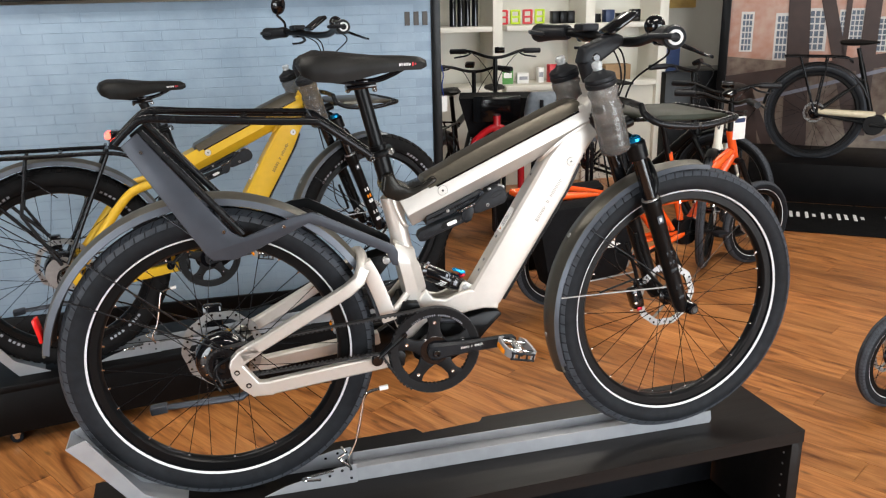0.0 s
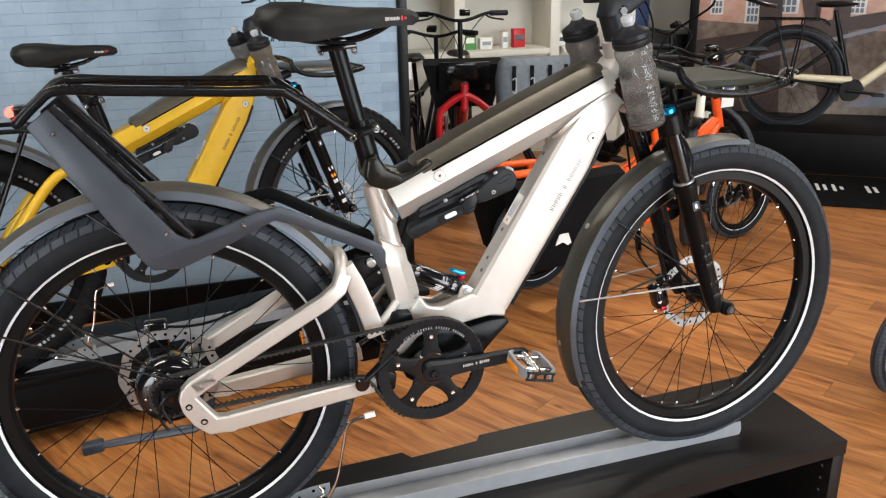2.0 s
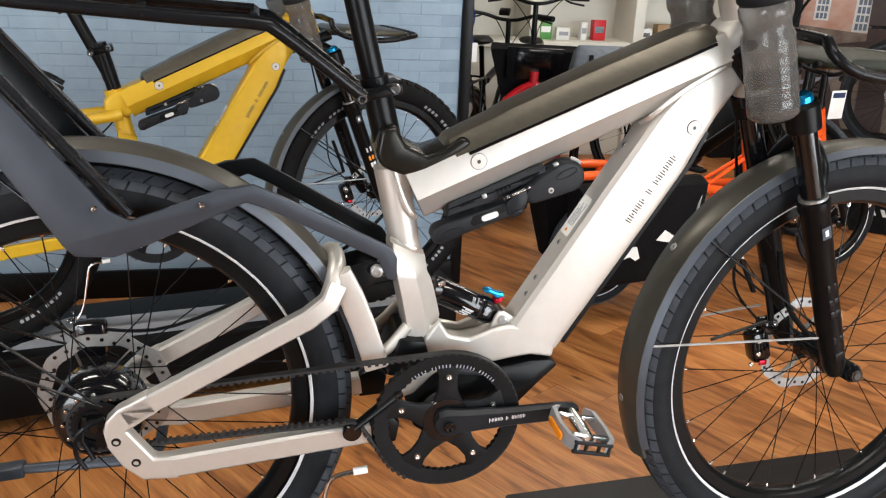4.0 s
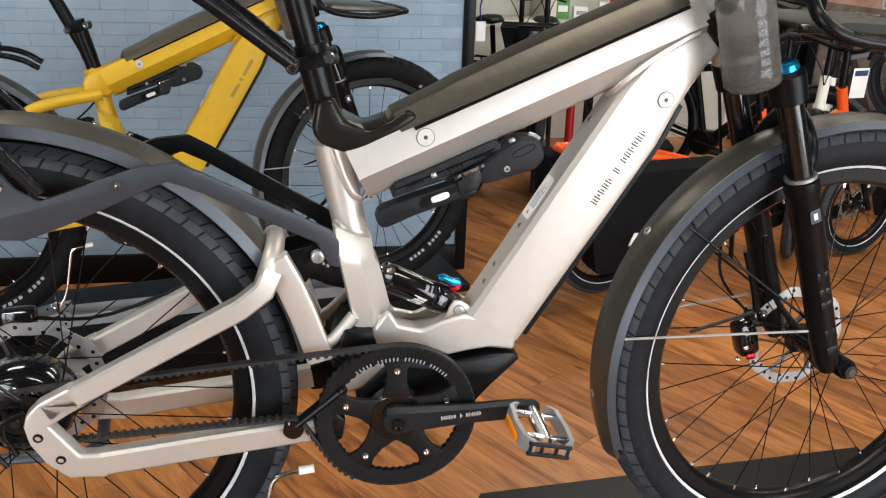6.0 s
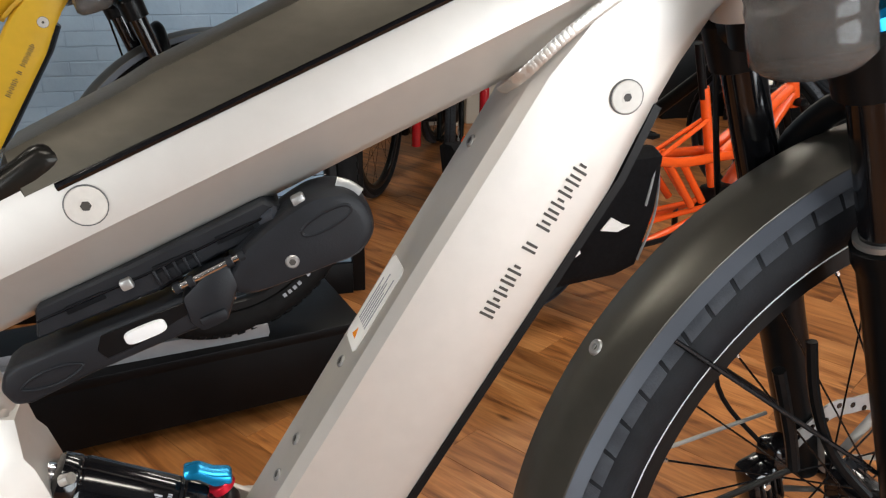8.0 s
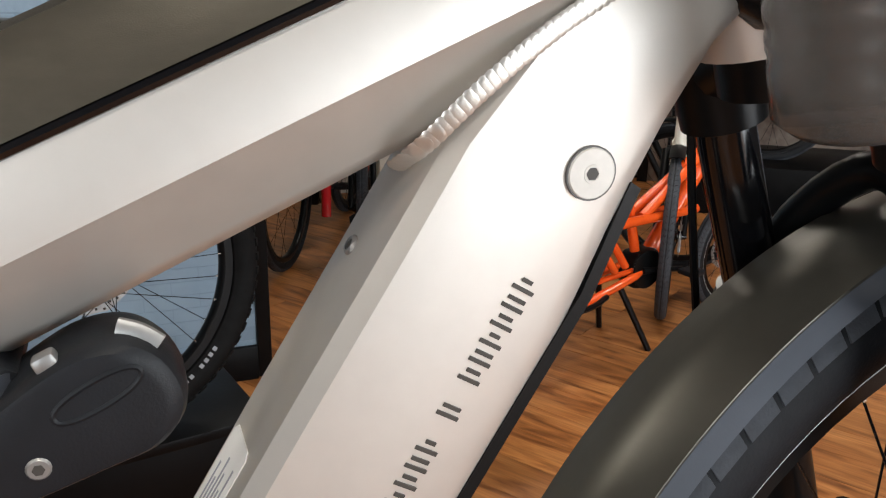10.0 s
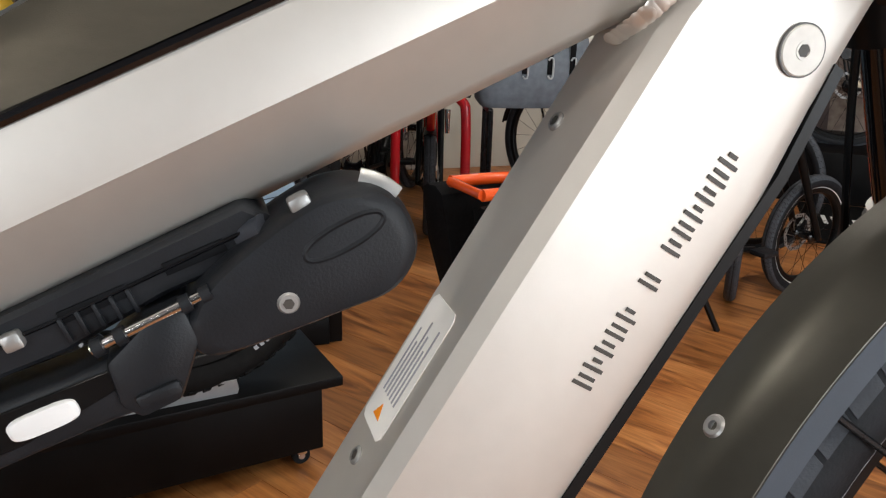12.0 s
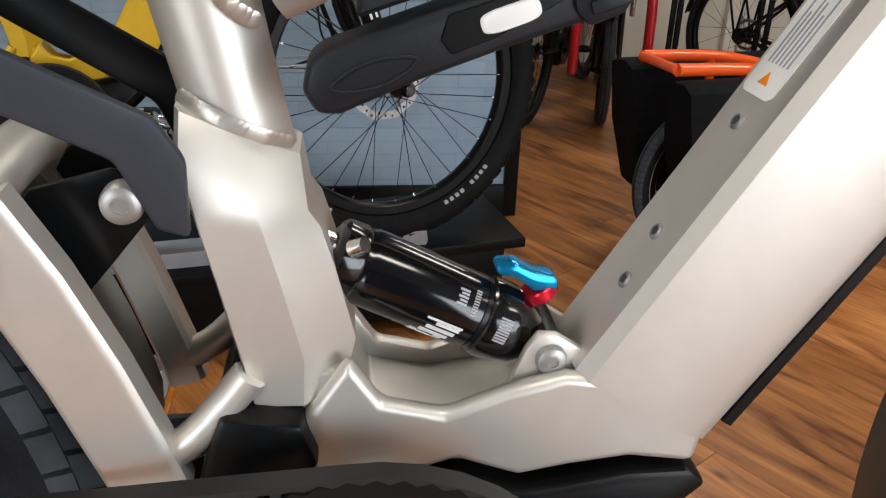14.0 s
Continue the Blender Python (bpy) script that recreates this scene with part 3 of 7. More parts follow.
    # motor shell of the frame
    rim = [(0.466, 0.874), (0.497, 0.920), (0.514, 0.894), (0.545, 0.886), (0.575, 0.898), (0.606, 0.906), (0.632, 0.902), (0.686, 0.872), (0.682, 0.846), (0.645, 0.852), (0.612, 0.848), (0.585, 0.843), (0.552, 0.856), (0.520, 0.846), (0.490, 0.826), (0.462, 0.796), (0.436, 0.788), (0.428, 0.812), (0.438, 0.850), (0.448, 0.868)]
    bm = prism(rim, -0.046, -0.034, 0.0055, 3)
    merge(bm, prism([(x, z - 0.012 * (z > 0.88)) for x, z in rim], 0.034, 0.046, 0.004, 2))
    merge(bm, prism([(0.452, 0.905), (0.494, 0.910), (0.508, 0.872), (0.545, 0.864), (0.580, 0.870), (0.622, 0.886), (0.645, 0.896), (0.680, 0.872), (0.672, 0.858), (0.590, 0.858), (0.552, 0.860), (0.488, 0.838), (0.456, 0.830), (0.446, 0.850)], -0.038, 0.038, 0.003, 2))
    flat_faces(p("bottom_bracket_shell", bm, paint, B, "channel-shaped motor shell of the frame"))
    # seat tube
    bm = bmn()
    tube(bm, [(0.457, 0, 0.985), (0.446, 0, 1.04), (0.424, 0, 1.150)], [0.024, 0.023, 0.025], 24)
    s1 = p("seat_tube", bm, paint)
    st = []
    a3 = (-0.22, 1.0)
    for cx, cz, w, hw, al in ((0.472, 0.893, 0.046, 0.042, (0, 1)), (0.4727, 0.920, 0.0565, 0.043, (-0.02, 1)), (0.4640, 0.960, 0.0545, 0.043, (-0.05, 1)), (0.4575, 0.986, 0.056, 0.042, (0.16, 1)), (0.4520, 1.006, 0.065, 0.040, (0.52, 0.86)), (0.4505, 1.0265, 0.058, 0.0265, (0.42, 0.91))):
        st.append(((cx, cz), al, sym([(w * 0.5, 0.008), (w * 0.5, hw * 0.82), (w * 0.45, hw), (-w * 0.06, hw * 1.02), (-w * 0.5, hw * 0.58), (-w * 0.5, 0.008)])))
    bm = section_sweep(st)
    bevelled(bm, 0.0028, 2)
    flat_faces(p("seat_tube_box", bm, paint, B, "angular lower seat tube"))
    # black saddle cluster between seat tube and top tube
    bm = prism([(0.398, 1.172), (0.404, 1.208), (0.426, 1.214), (0.440, 1.186), (0.469, 1.172), (0.498, 1.182), (0.522, 1.199), (0.537, 1.190), (0.522, 1.174), (0.469, 1.147), (0.439, 1.142), (0.408, 1.154)], -0.0405, 0.0405, 0.007, 3)
    if style == "plates":
        p("frame_cover", bm, SATIN, B, "satin black frame cover")
    else:
        bm.free()
        bm = prism([(0.398, 1.088), (0.396, 1.118), (0.420, 1.144), (0.470, 1.163), (0.520, 1.180), (0.530, 1.150), (0.462, 1.078), (0.430, 1.076)], -0.036, 0.036, 0.010, 3)
        p("seat_cluster", bm, paint)
        bm = bmn()
        tube(bm, [(0.434, 0, 1.125), (0.415, 0, 1.205)], 0.0195, 20)
        p("seat_collar", bm, BLACKM)
    # battery cover on the top tube
    st = []
    for t, w, h in ((0.135, 0.030, 0.006), (0.155, 0.0385, 0.015), (0.30, 0.040, 0.0175), (0.34, 0.0425, 0.020), (0.6, 0.0425, 0.022), (0.9, 0.0415, 0.020), (0.985, 0.037, 0.015), (1.01, 0.025, 0.006)):
        cx, cz = 0.455 + 0.45 * t - 0.428 * 0.038, 1.114 + 0.200 * t + 0.904 * 0.038
        st.append(((cx, cz), along, sym([(h, w * 0.40), (h * 0.90, w * 0.70), (h * 0.30, w * 0.93), (-0.010, w + 0.0038), (-0.012, 0.010)])))
    bm = section_sweep(st)
    bevelled(bm, 0.0025, 1)
    flat_faces(p("battery_cover", bm, COVER, B, "dark carbon-look battery cover"))
    bm = bmn()
    tube(bm, [(0.455 + 0.45 * t - 0.428 * 0.0255, -0.0440, 1.114 + 0.2 * t + 0.904 * 0.0255) for t in (0.19, 0.3, 0.6, 0.98)], 0.0026, 8)
    p("cover_seal", bm, BLACKG)
    # weld seams
    for pts, r in (([(0.424, -0.0245, 1.150), (0.435, -0.0265, 1.116), (0.448, -0.0275, 1.086), (0.462, -0.020, 1.074)], 0.0042),
                   ([(0.792, -0.026, 1.216), (0.799, -0.040, 1.227), (0.822, -0.0460, 1.250), (0.855, -0.0462, 1.274), (0.905, -0.0442, 1.302)], 0.0044),
                   ([(0.4270, -0.016, 1.0400), (0.4340, -0.0225, 1.0365), (0.4460, -0.0255, 1.0305), (0.4600, -0.0235, 1.0240), (0.4720, -0.014, 1.0180)], 0.0054)):
        bm = bmn()
        weld(bm, pts, r)
        p("weld_seam", bm, weldmat, B, "", 60)
    # black underside guard of the down tube
    st = []
    for t in (-0.02, 0.3, 0.9, 1.04):
        lx, lz = DTX + 0.1896 * t, DTZ + 0.312 * t
        off = 0.0935 if t < 1 else 0.086
        st.append(((lx + 0.855 * off, lz - 0.519 * off), al2, [(v, y + DTY) for v, y in sym([(0.0065, 0.005), (0.0065, 0.0285), (0.0005, 0.0285), (-0.0040, 0.020), (-0.0050, 0.005)])]))
    p("down_tube_guard", section_sweep(st), BLACKM, B, "black underside guard")
    # motor
    bm = prism([(0.470, 0.790), (0.495, 0.814), (0.525, 0.836), (0.552, 0.848), (0.585, 0.833), (0.612, 0.837), (0.645, 0.843), (0.680, 0.843), (0.692, 0.833), (0.650, 0.790), (0.622, 0.758), (0.560, 0.722), (0.500, 0.712), (0.462, 0.740), (0.452, 0.775)], -0.0475, 0.0475, 0.004, 2)
    mo = p("motor", bm, BLACKM, B, "black mid-drive motor")
    bm = bmn()
    merge(bm, box((0.545, -0.048, 0.832), (0.05, 0.008, 0.012), 0.004, pose(0, 0, 0, 0, 8, 0)))
    p("motor_badge", bm, GREYPL, mo)
    bm = prism([(0.436, 0.897), (0.474, 0.891), (0.482, 0.868), (0.470, 0.852), (0.440, 0.834), (0.418, 0.838), (0.424, 0.862)], -0.058, 0.050, 0.003, 2)
    p("motor_cap", bm, BLACKM)
    # lettering on the down tube, and bolts
    d2 = Vector((0.523, 0, 0.852))
    up2 = Vector((-0.852, 0, 0.523))
    strip_bars(B, "lettering", 14, Vector((0.7835, -0.0490, 1.0675)) + Vector((0, 0, -0.425)), d2, up2, 0.0108, 0.00864, 0.0007, INK, (5, 7), "dark lettering-sized bars")
    for nm, c, y, r in (("top_bolt", (0.5435, 1.1645), -0.0465, 0.0114), ("down_bolt", (0.8655, 1.2135), -0.0500, 0.0106)):
        bb = p("frame_bolt", disc(c, r, y - 0.0010, y + 0.003, 0.0005, 36), BOLTF, B, "round flush frame bolt")
        p("bolt_socket_rim", lathe([(r * 0.27, -0.0003), (r * 0.36, -0.0003), (r * 0.38, 0.0006), (r * 0.27, 0.0006)], Matrix.Translation((c[0], y - 0.0010, c[1])), 24, True), BOLTF, bb)
        bm = lathe([(r + 0.0001, 0.0002), (r + 0.0007, 0.0002), (r + 0.0007, 0.002), (r + 0.0001, 0.002)], Matrix.Translation((c[0], y - 0.0006, c[1])), 24, True)
        p("bolt_gap", bm, GREYINK, bb)
        p("bolt_hole", disc(c, r * 0.27, y - 0.0012, y - 0.0004, 0, 6), INK, bb)
    topn = Vector((-0.855, 0, 0.519))
    dd = Vector((0.519, 0, 0.855))
    L0_ = Vector((DTX, 0, DTZ))
    for s_, y_ in ((0.028, -0.0225), (0.0565, -0.0175), (0.122, -0.0135), (0.298, -0.007)):
        q = Matrix.Translation(L0_ + dd * s_ + Vector((0, y_, 0))) @ topn.to_track_quat("-Y", "Z").to_matrix().to_4x4()
        bm = bolt((0, 0), 0.0046, -0.0016, 0.001, 0.6)
        bm.transform(q)
        rv = p("rivet", bm, STEEL)
        bm = disc((0, 0), 0.0024, -0.0012, -0.0004, 0, 6)
        bm.transform(q)
        p("rivet_socket", bm, INK, rv)
    # warning sticker on the down tube's upper face
    sl = L0_ + dd * 0.139 + Vector((0, -0.0270, 0)) + topn * 0.0006
    W_ = Vector((0, 0.0300, 0))
    bm = bmn()
    qd = [sl, sl + dd * 0.062, sl + dd * 0.065 + Vector((0, 0.003, 0)), sl + dd * 0.065 + W_ * 0.9, sl + dd * 0.062 + W_, sl + W_, sl - dd * 0.003 + W_ * 0.9, sl - dd * 0.003 + Vector((0, 0.003, 0))]
    loft(bm, [[v for v in qd], [v + topn * 0.0005 for v in qd]])
    sk = p("warning_sticker", bm, LABELW, B, "white warning sticker")
    for k in range(6):
        a = sl + dd * 0.014 + Vector((0, 0.005 + k * 0.0036, 0)) + topn * 0.0006
        ln = 0.040 - 0.006 * ((k * 2) % 3)
        q = [a, a + dd * ln, a + dd * ln + Vector((0, 0.0014, 0)), a + Vector((0, 0.0014, 0))]
        bm = bmn()
        loft(bm, [q, [v + topn * 0.0002 for v in q]])
        p("print_line", bm, PALEINK, sk)
    bm = bmn()
    a = sl + dd * 0.003 + Vector((0, 0.011, 0)) + topn * 0.0006
    q = [a, a + Vector((0, 0.009, 0)), a + dd * 0.007 + Vector((0, 0.0045, 0))]
    loft(bm, [q, [v + topn * 0.0002 for v in q]])
    p("warning_triangle", bm, ORG_REFL, sk)

    # rear swingarm
    for s in (-1, 1):
        y = s * 0.072
        bm = bmn()
        sec = [(-0.010, -0.013), (-0.013, -0.009), (-0.013, 0.009), (-0.010, 0.013), (0.010, 0.013), (0.013, 0.009), (0.013, -0.009), (0.010, -0.013)]
        pts = [(0.045, y, 0.810), (0.10, y, 0.838), (0.30, y, 0.945), (0.330, y * 0.97, 0.968), (0.342, y * 0.86, 0.992)]
        rings = []
        for (pp, t, u, v) in frames_along(pts):
            rings.append([pp + u * b + v * a * 1.12 for a, b in sec])
        loft(bm, rings)
        if style == "plates":
            flat_faces(p("seat_stay", bm, paint))
        else:
            bm.free()
        pts = [(0.062, y, 0.722), (0.10, y, 0.722), (0.36, y, 0.752), (0.392, y, 0.756)]
        bm = bmn()
        rings = []
        for (pp, t, u, v) in frames_along(pts):
            rings.append([pp + u * b * 0.95 + v * a * 1.35 for a, b in sec])
        loft(bm, rings)
        flat_faces(p("chain_stay", bm, paint))
        bm = prism([(0.078, 0.846), (0.036, 0.824), (0.020, 0.808), (0.014, 0.789), (0.018, 0.763), (0.035, 0.731), (0.060, 0.707), (0.112, 0.703), (0.110, 0.739), (0.080, 0.741), (0.048, 0.788), (0.070, 0.803), (0.092, 0.816)], y - 0.013, y + 0.011, 0.005, 2)
        flat_faces(p("dropout", bm, paint))
        for c in ((0.031, 0.773), (0.055, 0.737)):
            if s < 0:
                p("dropout_bolt", bolt(c, 0.007, y - 0.015, y - 0.009, 0.55), BLACKG)
        bm = bmn()
        rings = []
        for (pp, t, u, v) in frames_along([(0.345, s * 0.056, 1.006), (0.363, s * 0.055, 0.970), (0.380, s * 0.053, 0.925), (0.398, s * 0.051, 0.868), (0.402, s * 0.050, 0.852)]):
            rings.append([pp + u * b * 0.8 + v * a * (1.40 if s < 0 else 0.85) for a, b in sec])
        loft(bm, rings)
        bevelled(bm, 0.002, 1)
        if style == "plates":
            flat_faces(p("yoke_strut", bm, paint))
        else:
            bm.free()
        bm = prism([(0.388, 0.735), (0.388, 0.775), (0.415, 0.790), (0.435, 0.770), (0.430, 0.738)], y - 0.012, y + 0.012, 0.004)
        p("pivot_block", bm, BLACKM)
    bm = bmn()
    tube(bm, smooth_path([(0.332, -0.064, 0.976), (0.340, -0.056, 0.998), (0.345, -0.024, 1.008), (0.345, 0.024, 1.008), (0.340, 0.056, 0.998), (0.332, 0.064, 0.976)], 5), 0.0135, 12)
    if style == "plates":
        p("yoke_bridge", bm, paint)
    else:
        bm.free()
    for s in (-1, 1):
        bm = bmn()
        tube(bm, smooth_path([(0.404, s * 0.048, 0.868), (0.424, s * 0.046, 0.882), (0.450, s * 0.042, 0.912)], 4), 0.009, 10)
        p("yoke_link", bm, paint)
    # shock and its link
    for y in (-0.030, 0.030):
        bm = prism([(0.353, 0.992), (0.361, 1.004), (0.396, 1.013), (0.411, 1.009), (0.413, 0.993), (0.375, 0.948)], y - 0.002, y + 0.002, 0.0008)
        p("shock_link", bm, BLACKM, B, "black folded shock link")
    bm = lathe([(0.0036, 0.0015), (0.0038, 0.0), (0.0064, 0.0), (0.0086, 0.0014), (0.0094, 0.0038), (0.0094, 0.010), (0.0001, 0.010), (0.0001, 0.0045), (0.0034, 0.0045)], Matrix.Translation((0.402, -0.046, 1.001)), 28)
    p("link_bolt", bm, STEEL)
    sh0, sh1 = Vector((0.404, -0.004, 1.000)), Vector((0.606, -0.004, 0.901))
    ms = oriented(sh0, sh1) @ pose(0, 0, 0, 90, 0, 0)
    bm = lathe([(0.009, 0.0), (0.009, 0.060), (0.0105, 0.061), (0.0105, 0.100)], ms, 24)
    p("shock_shaft", bm, CHROME)
    bm = lathe([(0.012, 0.094), (0.0165, 0.095), (0.0195, 0.098), (0.0200, 0.108), (0.0190, 0.110), (0.0195, 0.112), (0.0205, 0.114), (0.0205, 0.176), (0.0195, 0.177), (0.0195, 0.1795), (0.0215, 0.181), (0.0222, 0.184), (0.0222, 0.194), (0.0200, 0.203), (0.0150, 0.211), (0.0085, 0.218), (0.0080, 0.222)], ms, 36)
    sh = p("shock_body", bm, BLACKG, B, "gloss black air shock")
    p("shock_collar", lathe([(0.0196, 0.1765), (0.0202, 0.1768), (0.0202, 0.1795), (0.0196, 0.1798)], ms, 32, True), STEELBLACK, sh)
    p("shock_eye", lathe([(0.0060, -0.018), (0.0105, -0.018), (0.0105, 0.018), (0.0060, 0.018)], Matrix.Translation((0.600, -0.004, 0.907)), 24, True), BLACKM, sh)
    p("shock_bush", lathe([(0.0045, -0.0225), (0.0085, -0.0225), (0.0085, 0.0225), (0.0045, 0.0225)], Matrix.Translation((0.600, -0.004, 0.907)), 24, True), GOLD, sh, "brass-coloured bush")
    bm = bmn()
    tube(bm, [(0.500, -0.022, 0.968), (0.506, -0.026, 0.972)], [0.0045, 0.004], 10)
    p("air_valve", bm, CHROME, sh)

    def wrapped(marks, r, lift=0.0004):
        """Printed marks on the shock: (angle, angle, height, height) patches bent round it."""
        w = bmn()
        for t0, t1, h0, h1 in marks:
            k = max(1, int((t1 - t0) / 0.12))
            rows = []
            for rr in (r - 0.0002, r + lift):
                rows.append([(rr * math.cos(t0 + (t1 - t0) * i / k), h0, rr * math.sin(t0 + (t1 - t0) * i / k)) for i in range(k + 1)] + [(rr * math.cos(t1 - (t1 - t0) * i / k), h1, rr * math.sin(t1 - (t1 - t0) * i / k)) for i in range(k + 1)])
            loft(w, rows)
        w.transform(ms)
        return w
    small = [(1.85 + 0.07 * k, 1.89 + 0.07 * k, 0.1690, 0.1720) for k in range(10)] + [(2.00 + 0.09 * k, 2.06 + 0.09 * k, 0.1600 + 0.0012 * (k % 2), 0.1655) for k in range(5)]
    p("shock_print", wrapped(small, 0.0205), PALEINK, sh, "small pale print")
    big = [(a + 0.75, b + 0.75, c, d) for a, b, c, d in ((0.05, 0.20, 0.150, 0.166), (0.30, 0.42, 0.152, 0.168), (0.50, 0.60, 0.156, 0.169), (-0.30, -0.02, 0.146, 0.150), (-0.30, -0.02, 0.160, 0.164), (-0.36, -0.28, 0.148, 0.163), (0.62, 0.68, 0.150, 0.170))]
    p("shock_badge", wrapped(big, 0.0205), WHITE, sh, "white badge shapes")
    p("shock_ring_print", wrapped([(1.5 + 0.07 * k, 1.545 + 0.07 * k, 0.1855, 0.1925) for k in range(9)], 0.0222), PALEINK, sh)
    bm = prism([(0.584, 0.944), (0.574, 0.946), (0.573, 0.951), (0.584, 0.952), (0.594, 0.946), (0.606, 0.944), (0.607, 0.937), (0.594, 0.936)], -0.012, 0.004, 0.003)
    p("lockout_lever", bm, BLUE, sh, "blue anodised lockout lever")
    p("rebound_dial", lathe([(0.009, 0), (0.010, 0.001), (0.010, 0.006), (0.009, 0.007)], Matrix.Translation((0.600, -0.004, 0.930)) @ pose(0, 0, 0, 62, 0, 90), 20), REDAN, sh, "red rebound dial")
    bm = prism([(0.576, 0.884), (0.587, 0.914), (0.593, 0.923), (0.603, 0.922), (0.626, 0.907), (0.634, 0.890)], -0.0325, -0.0265, 0.0015, 2)
    p("shock_mount", prism([(0.580, 0.884), (0.592, 0.908), (0.604, 0.914), (0.622, 0.902), (0.632, 0.890)], 0.0185, 0.0245, 0.0015, 2), paint)
    p("shock_mount", bm, paint)
    bm = lathe([(0.0028, 0.001), (0.0030, 0.0), (0.0050, 0.0), (0.0074, 0.0014), (0.0082, 0.0035), (0.0082, 0.006), (0.0001, 0.006), (0.0001, 0.003), (0.0026, 0.003)], Matrix.Translation((0.600, -0.038, 0.909)), 24)
    p("shock_bolt", bm, STEEL)

    # crank drive
    C = (0.505, 0.775)
    yb = -0.088
    bm = bmn()
    n = 55
    outer, inner = [], []
    for k in range(n * 2):
        t = TAU * k / (n * 2)
        outer.append((0.113 if k % 2 else 0.110, t))
    ring = lambda f, y: [(C[0] + r * f * math.cos(t), y, C[1] + r * f * math.sin(t)) for r, t in outer]
    loft(bm, [ring(1.0, yb - 0.006), ring(1.0, yb + 0.006), ring(0.800, yb + 0.004), ring(0.800, yb - 0.004), ring(0.90, yb - 0.0055)], False, True)
    cr = p("belt_sprocket", bm, SPROCKET, B, "large black belt sprocket")
    for k in range(5):
        t = TAU * k / 5 + TAU / 4
        ux, uz = math.cos(t), math.sin(t)
        px_, pz_ = -uz, ux
        poly = [(C[0] + ux * r_ + px_ * w_, C[1] + uz * r_ + pz_ * w_) for r_, w_ in ((0.030, 0.022), (0.052, 0.0145), (0.072, 0.0135), (0.092, 0.021), (0.092, -0.021), (0.072, -0.0135), (0.052, -0.0145), (0.030, -0.022))]
        p("spider_arm", prism(poly, yb - 0.005, yb + 0.003, 0.002), SPROCKET, cr)
        p("chainring_bolt", bolt((C[0] + ux * 0.074, C[1] + uz * 0.074), 0.0052, yb - 0.008, yb - 0.004, 0.5), CHROME, cr)
    p("spider_hub", disc(C, 0.040, yb - 0.006, yb + 0.02, 0.004), BLACKG, cr)
    bm = bmn()
    for k in range(26):
        t = 0.75 + 1.5 * k / 26
        if k % 7 == 6:
            continue
        r0, r1 = 0.0905, 0.0955
        w = 0.018
        q = [(C[0] + r * math.cos(u), yb - 0.0068, C[1] + r * math.sin(u)) for r, u in ((r0, t), (r1, t), (r1, t + w), (r0, t + w))]
        q2 = [(x, y + 0.0006, z) for x, y, z in q]
        loft(bm, [q, q2])
    p("sprocket_print", bm, PALEINK, cr)
    # belt
    cog = (0.004, 0.785)
    rc_, rr_ = 0.112, 0.042
    dx, dz = cog[0] - C[0], cog[1] - C[1]
    dist = math.hypot(dx, dz)
    base = math.atan2(dz, dx)
    off = math.acos((rc_ - rr_) / dist)
    path = []
    a0, a1 = base - off, base + off - TAU - 0.75
    for k in range(25):
        t = a0 + (a1 - a0) * k / 24
        path.append((C[0] + rc_ * math.cos(t), yb, C[1] + rc_ * math.sin(t)))
    path += [(0.374, yb, 0.7765), (0.362, yb, 0.7800), (0.350, yb, 0.7780)]
    for k in range(13):
        t = base + off - 2 * off * k / 12
        path.append((cog[0] + rr_ * math.cos(t), yb, cog[1] + rr_ * math.sin(t)))
    # the belt runs inside the stays at the rear
    inside = lambda x: -0.052 + (yb + 0.052) * min(1.0, max(0.0, (x - 0.12) / 0.27))
    path = [(x, inside(x), z) for x, y, z in path]
    rings = []
    for (pp, t, u, v) in frames_along(path, True):
        rings.append([pp + Vector((0, -0.0058, 0)) + v * 0.0018, pp + Vector((0, 0.0058, 0)) + v * 0.0018, pp + Vector((0, 0.0058, 0)) - v * 0.0018, pp + Vector((0, -0.0058, 0)) - v * 0.0018])
    bm = bmn()
    loft(bm, rings, False, True)
    pv = [Vector(q) for q in path] + [Vector(path[0])]
    cen = Vector(((C[0] + cog[0]) / 2, yb, (C[1] + cog[1]) / 2))
    acc = 0.0
    for a, b in zip(pv, pv[1:]):
        L = (b - a).length
        if L < 1e-6:
            continue
        d = (b - a) / L
        s = (0.011 - acc % 0.011) % 0.011
        while s < L:
            q = a + d * s
            inn = d.cross(Vector((0, 1, 0)))
            if inn.dot(cen - q) < 0:
                inn = -inn
            merge_box(bm, q + inn * 0.003, d, Vector((0, 1, 0)), inn, (0.0026, 0.0054, 0.0020))
            s += 0.011
        acc += L
    p("drive_belt", bm, BELT, B, "black toothed drive belt")
    p("rear_cog", disc(cog, 0.039, -0.057, -0.046, 0.001, 40), STEELBLACK)
    # tensioner in front of the rear tyre
    bm = bmn()
    tube(bm, [(0.432, -0.086, 0.826), (0.366, -0.086, 0.770)], [0.0125, 0.0095], 14, 0.6)
    te = p("belt_tensioner", bm, BLACKM)
    p("tensioner_pulley", disc((0.362, 0.764), 0.014, -0.094, -0.082, 0.002), BLACKG, te)
    p("tensioner_bolt", bolt((0.430, 0.824), 0.007, -0.098, -0.090, 0.5), BLACKG, te)
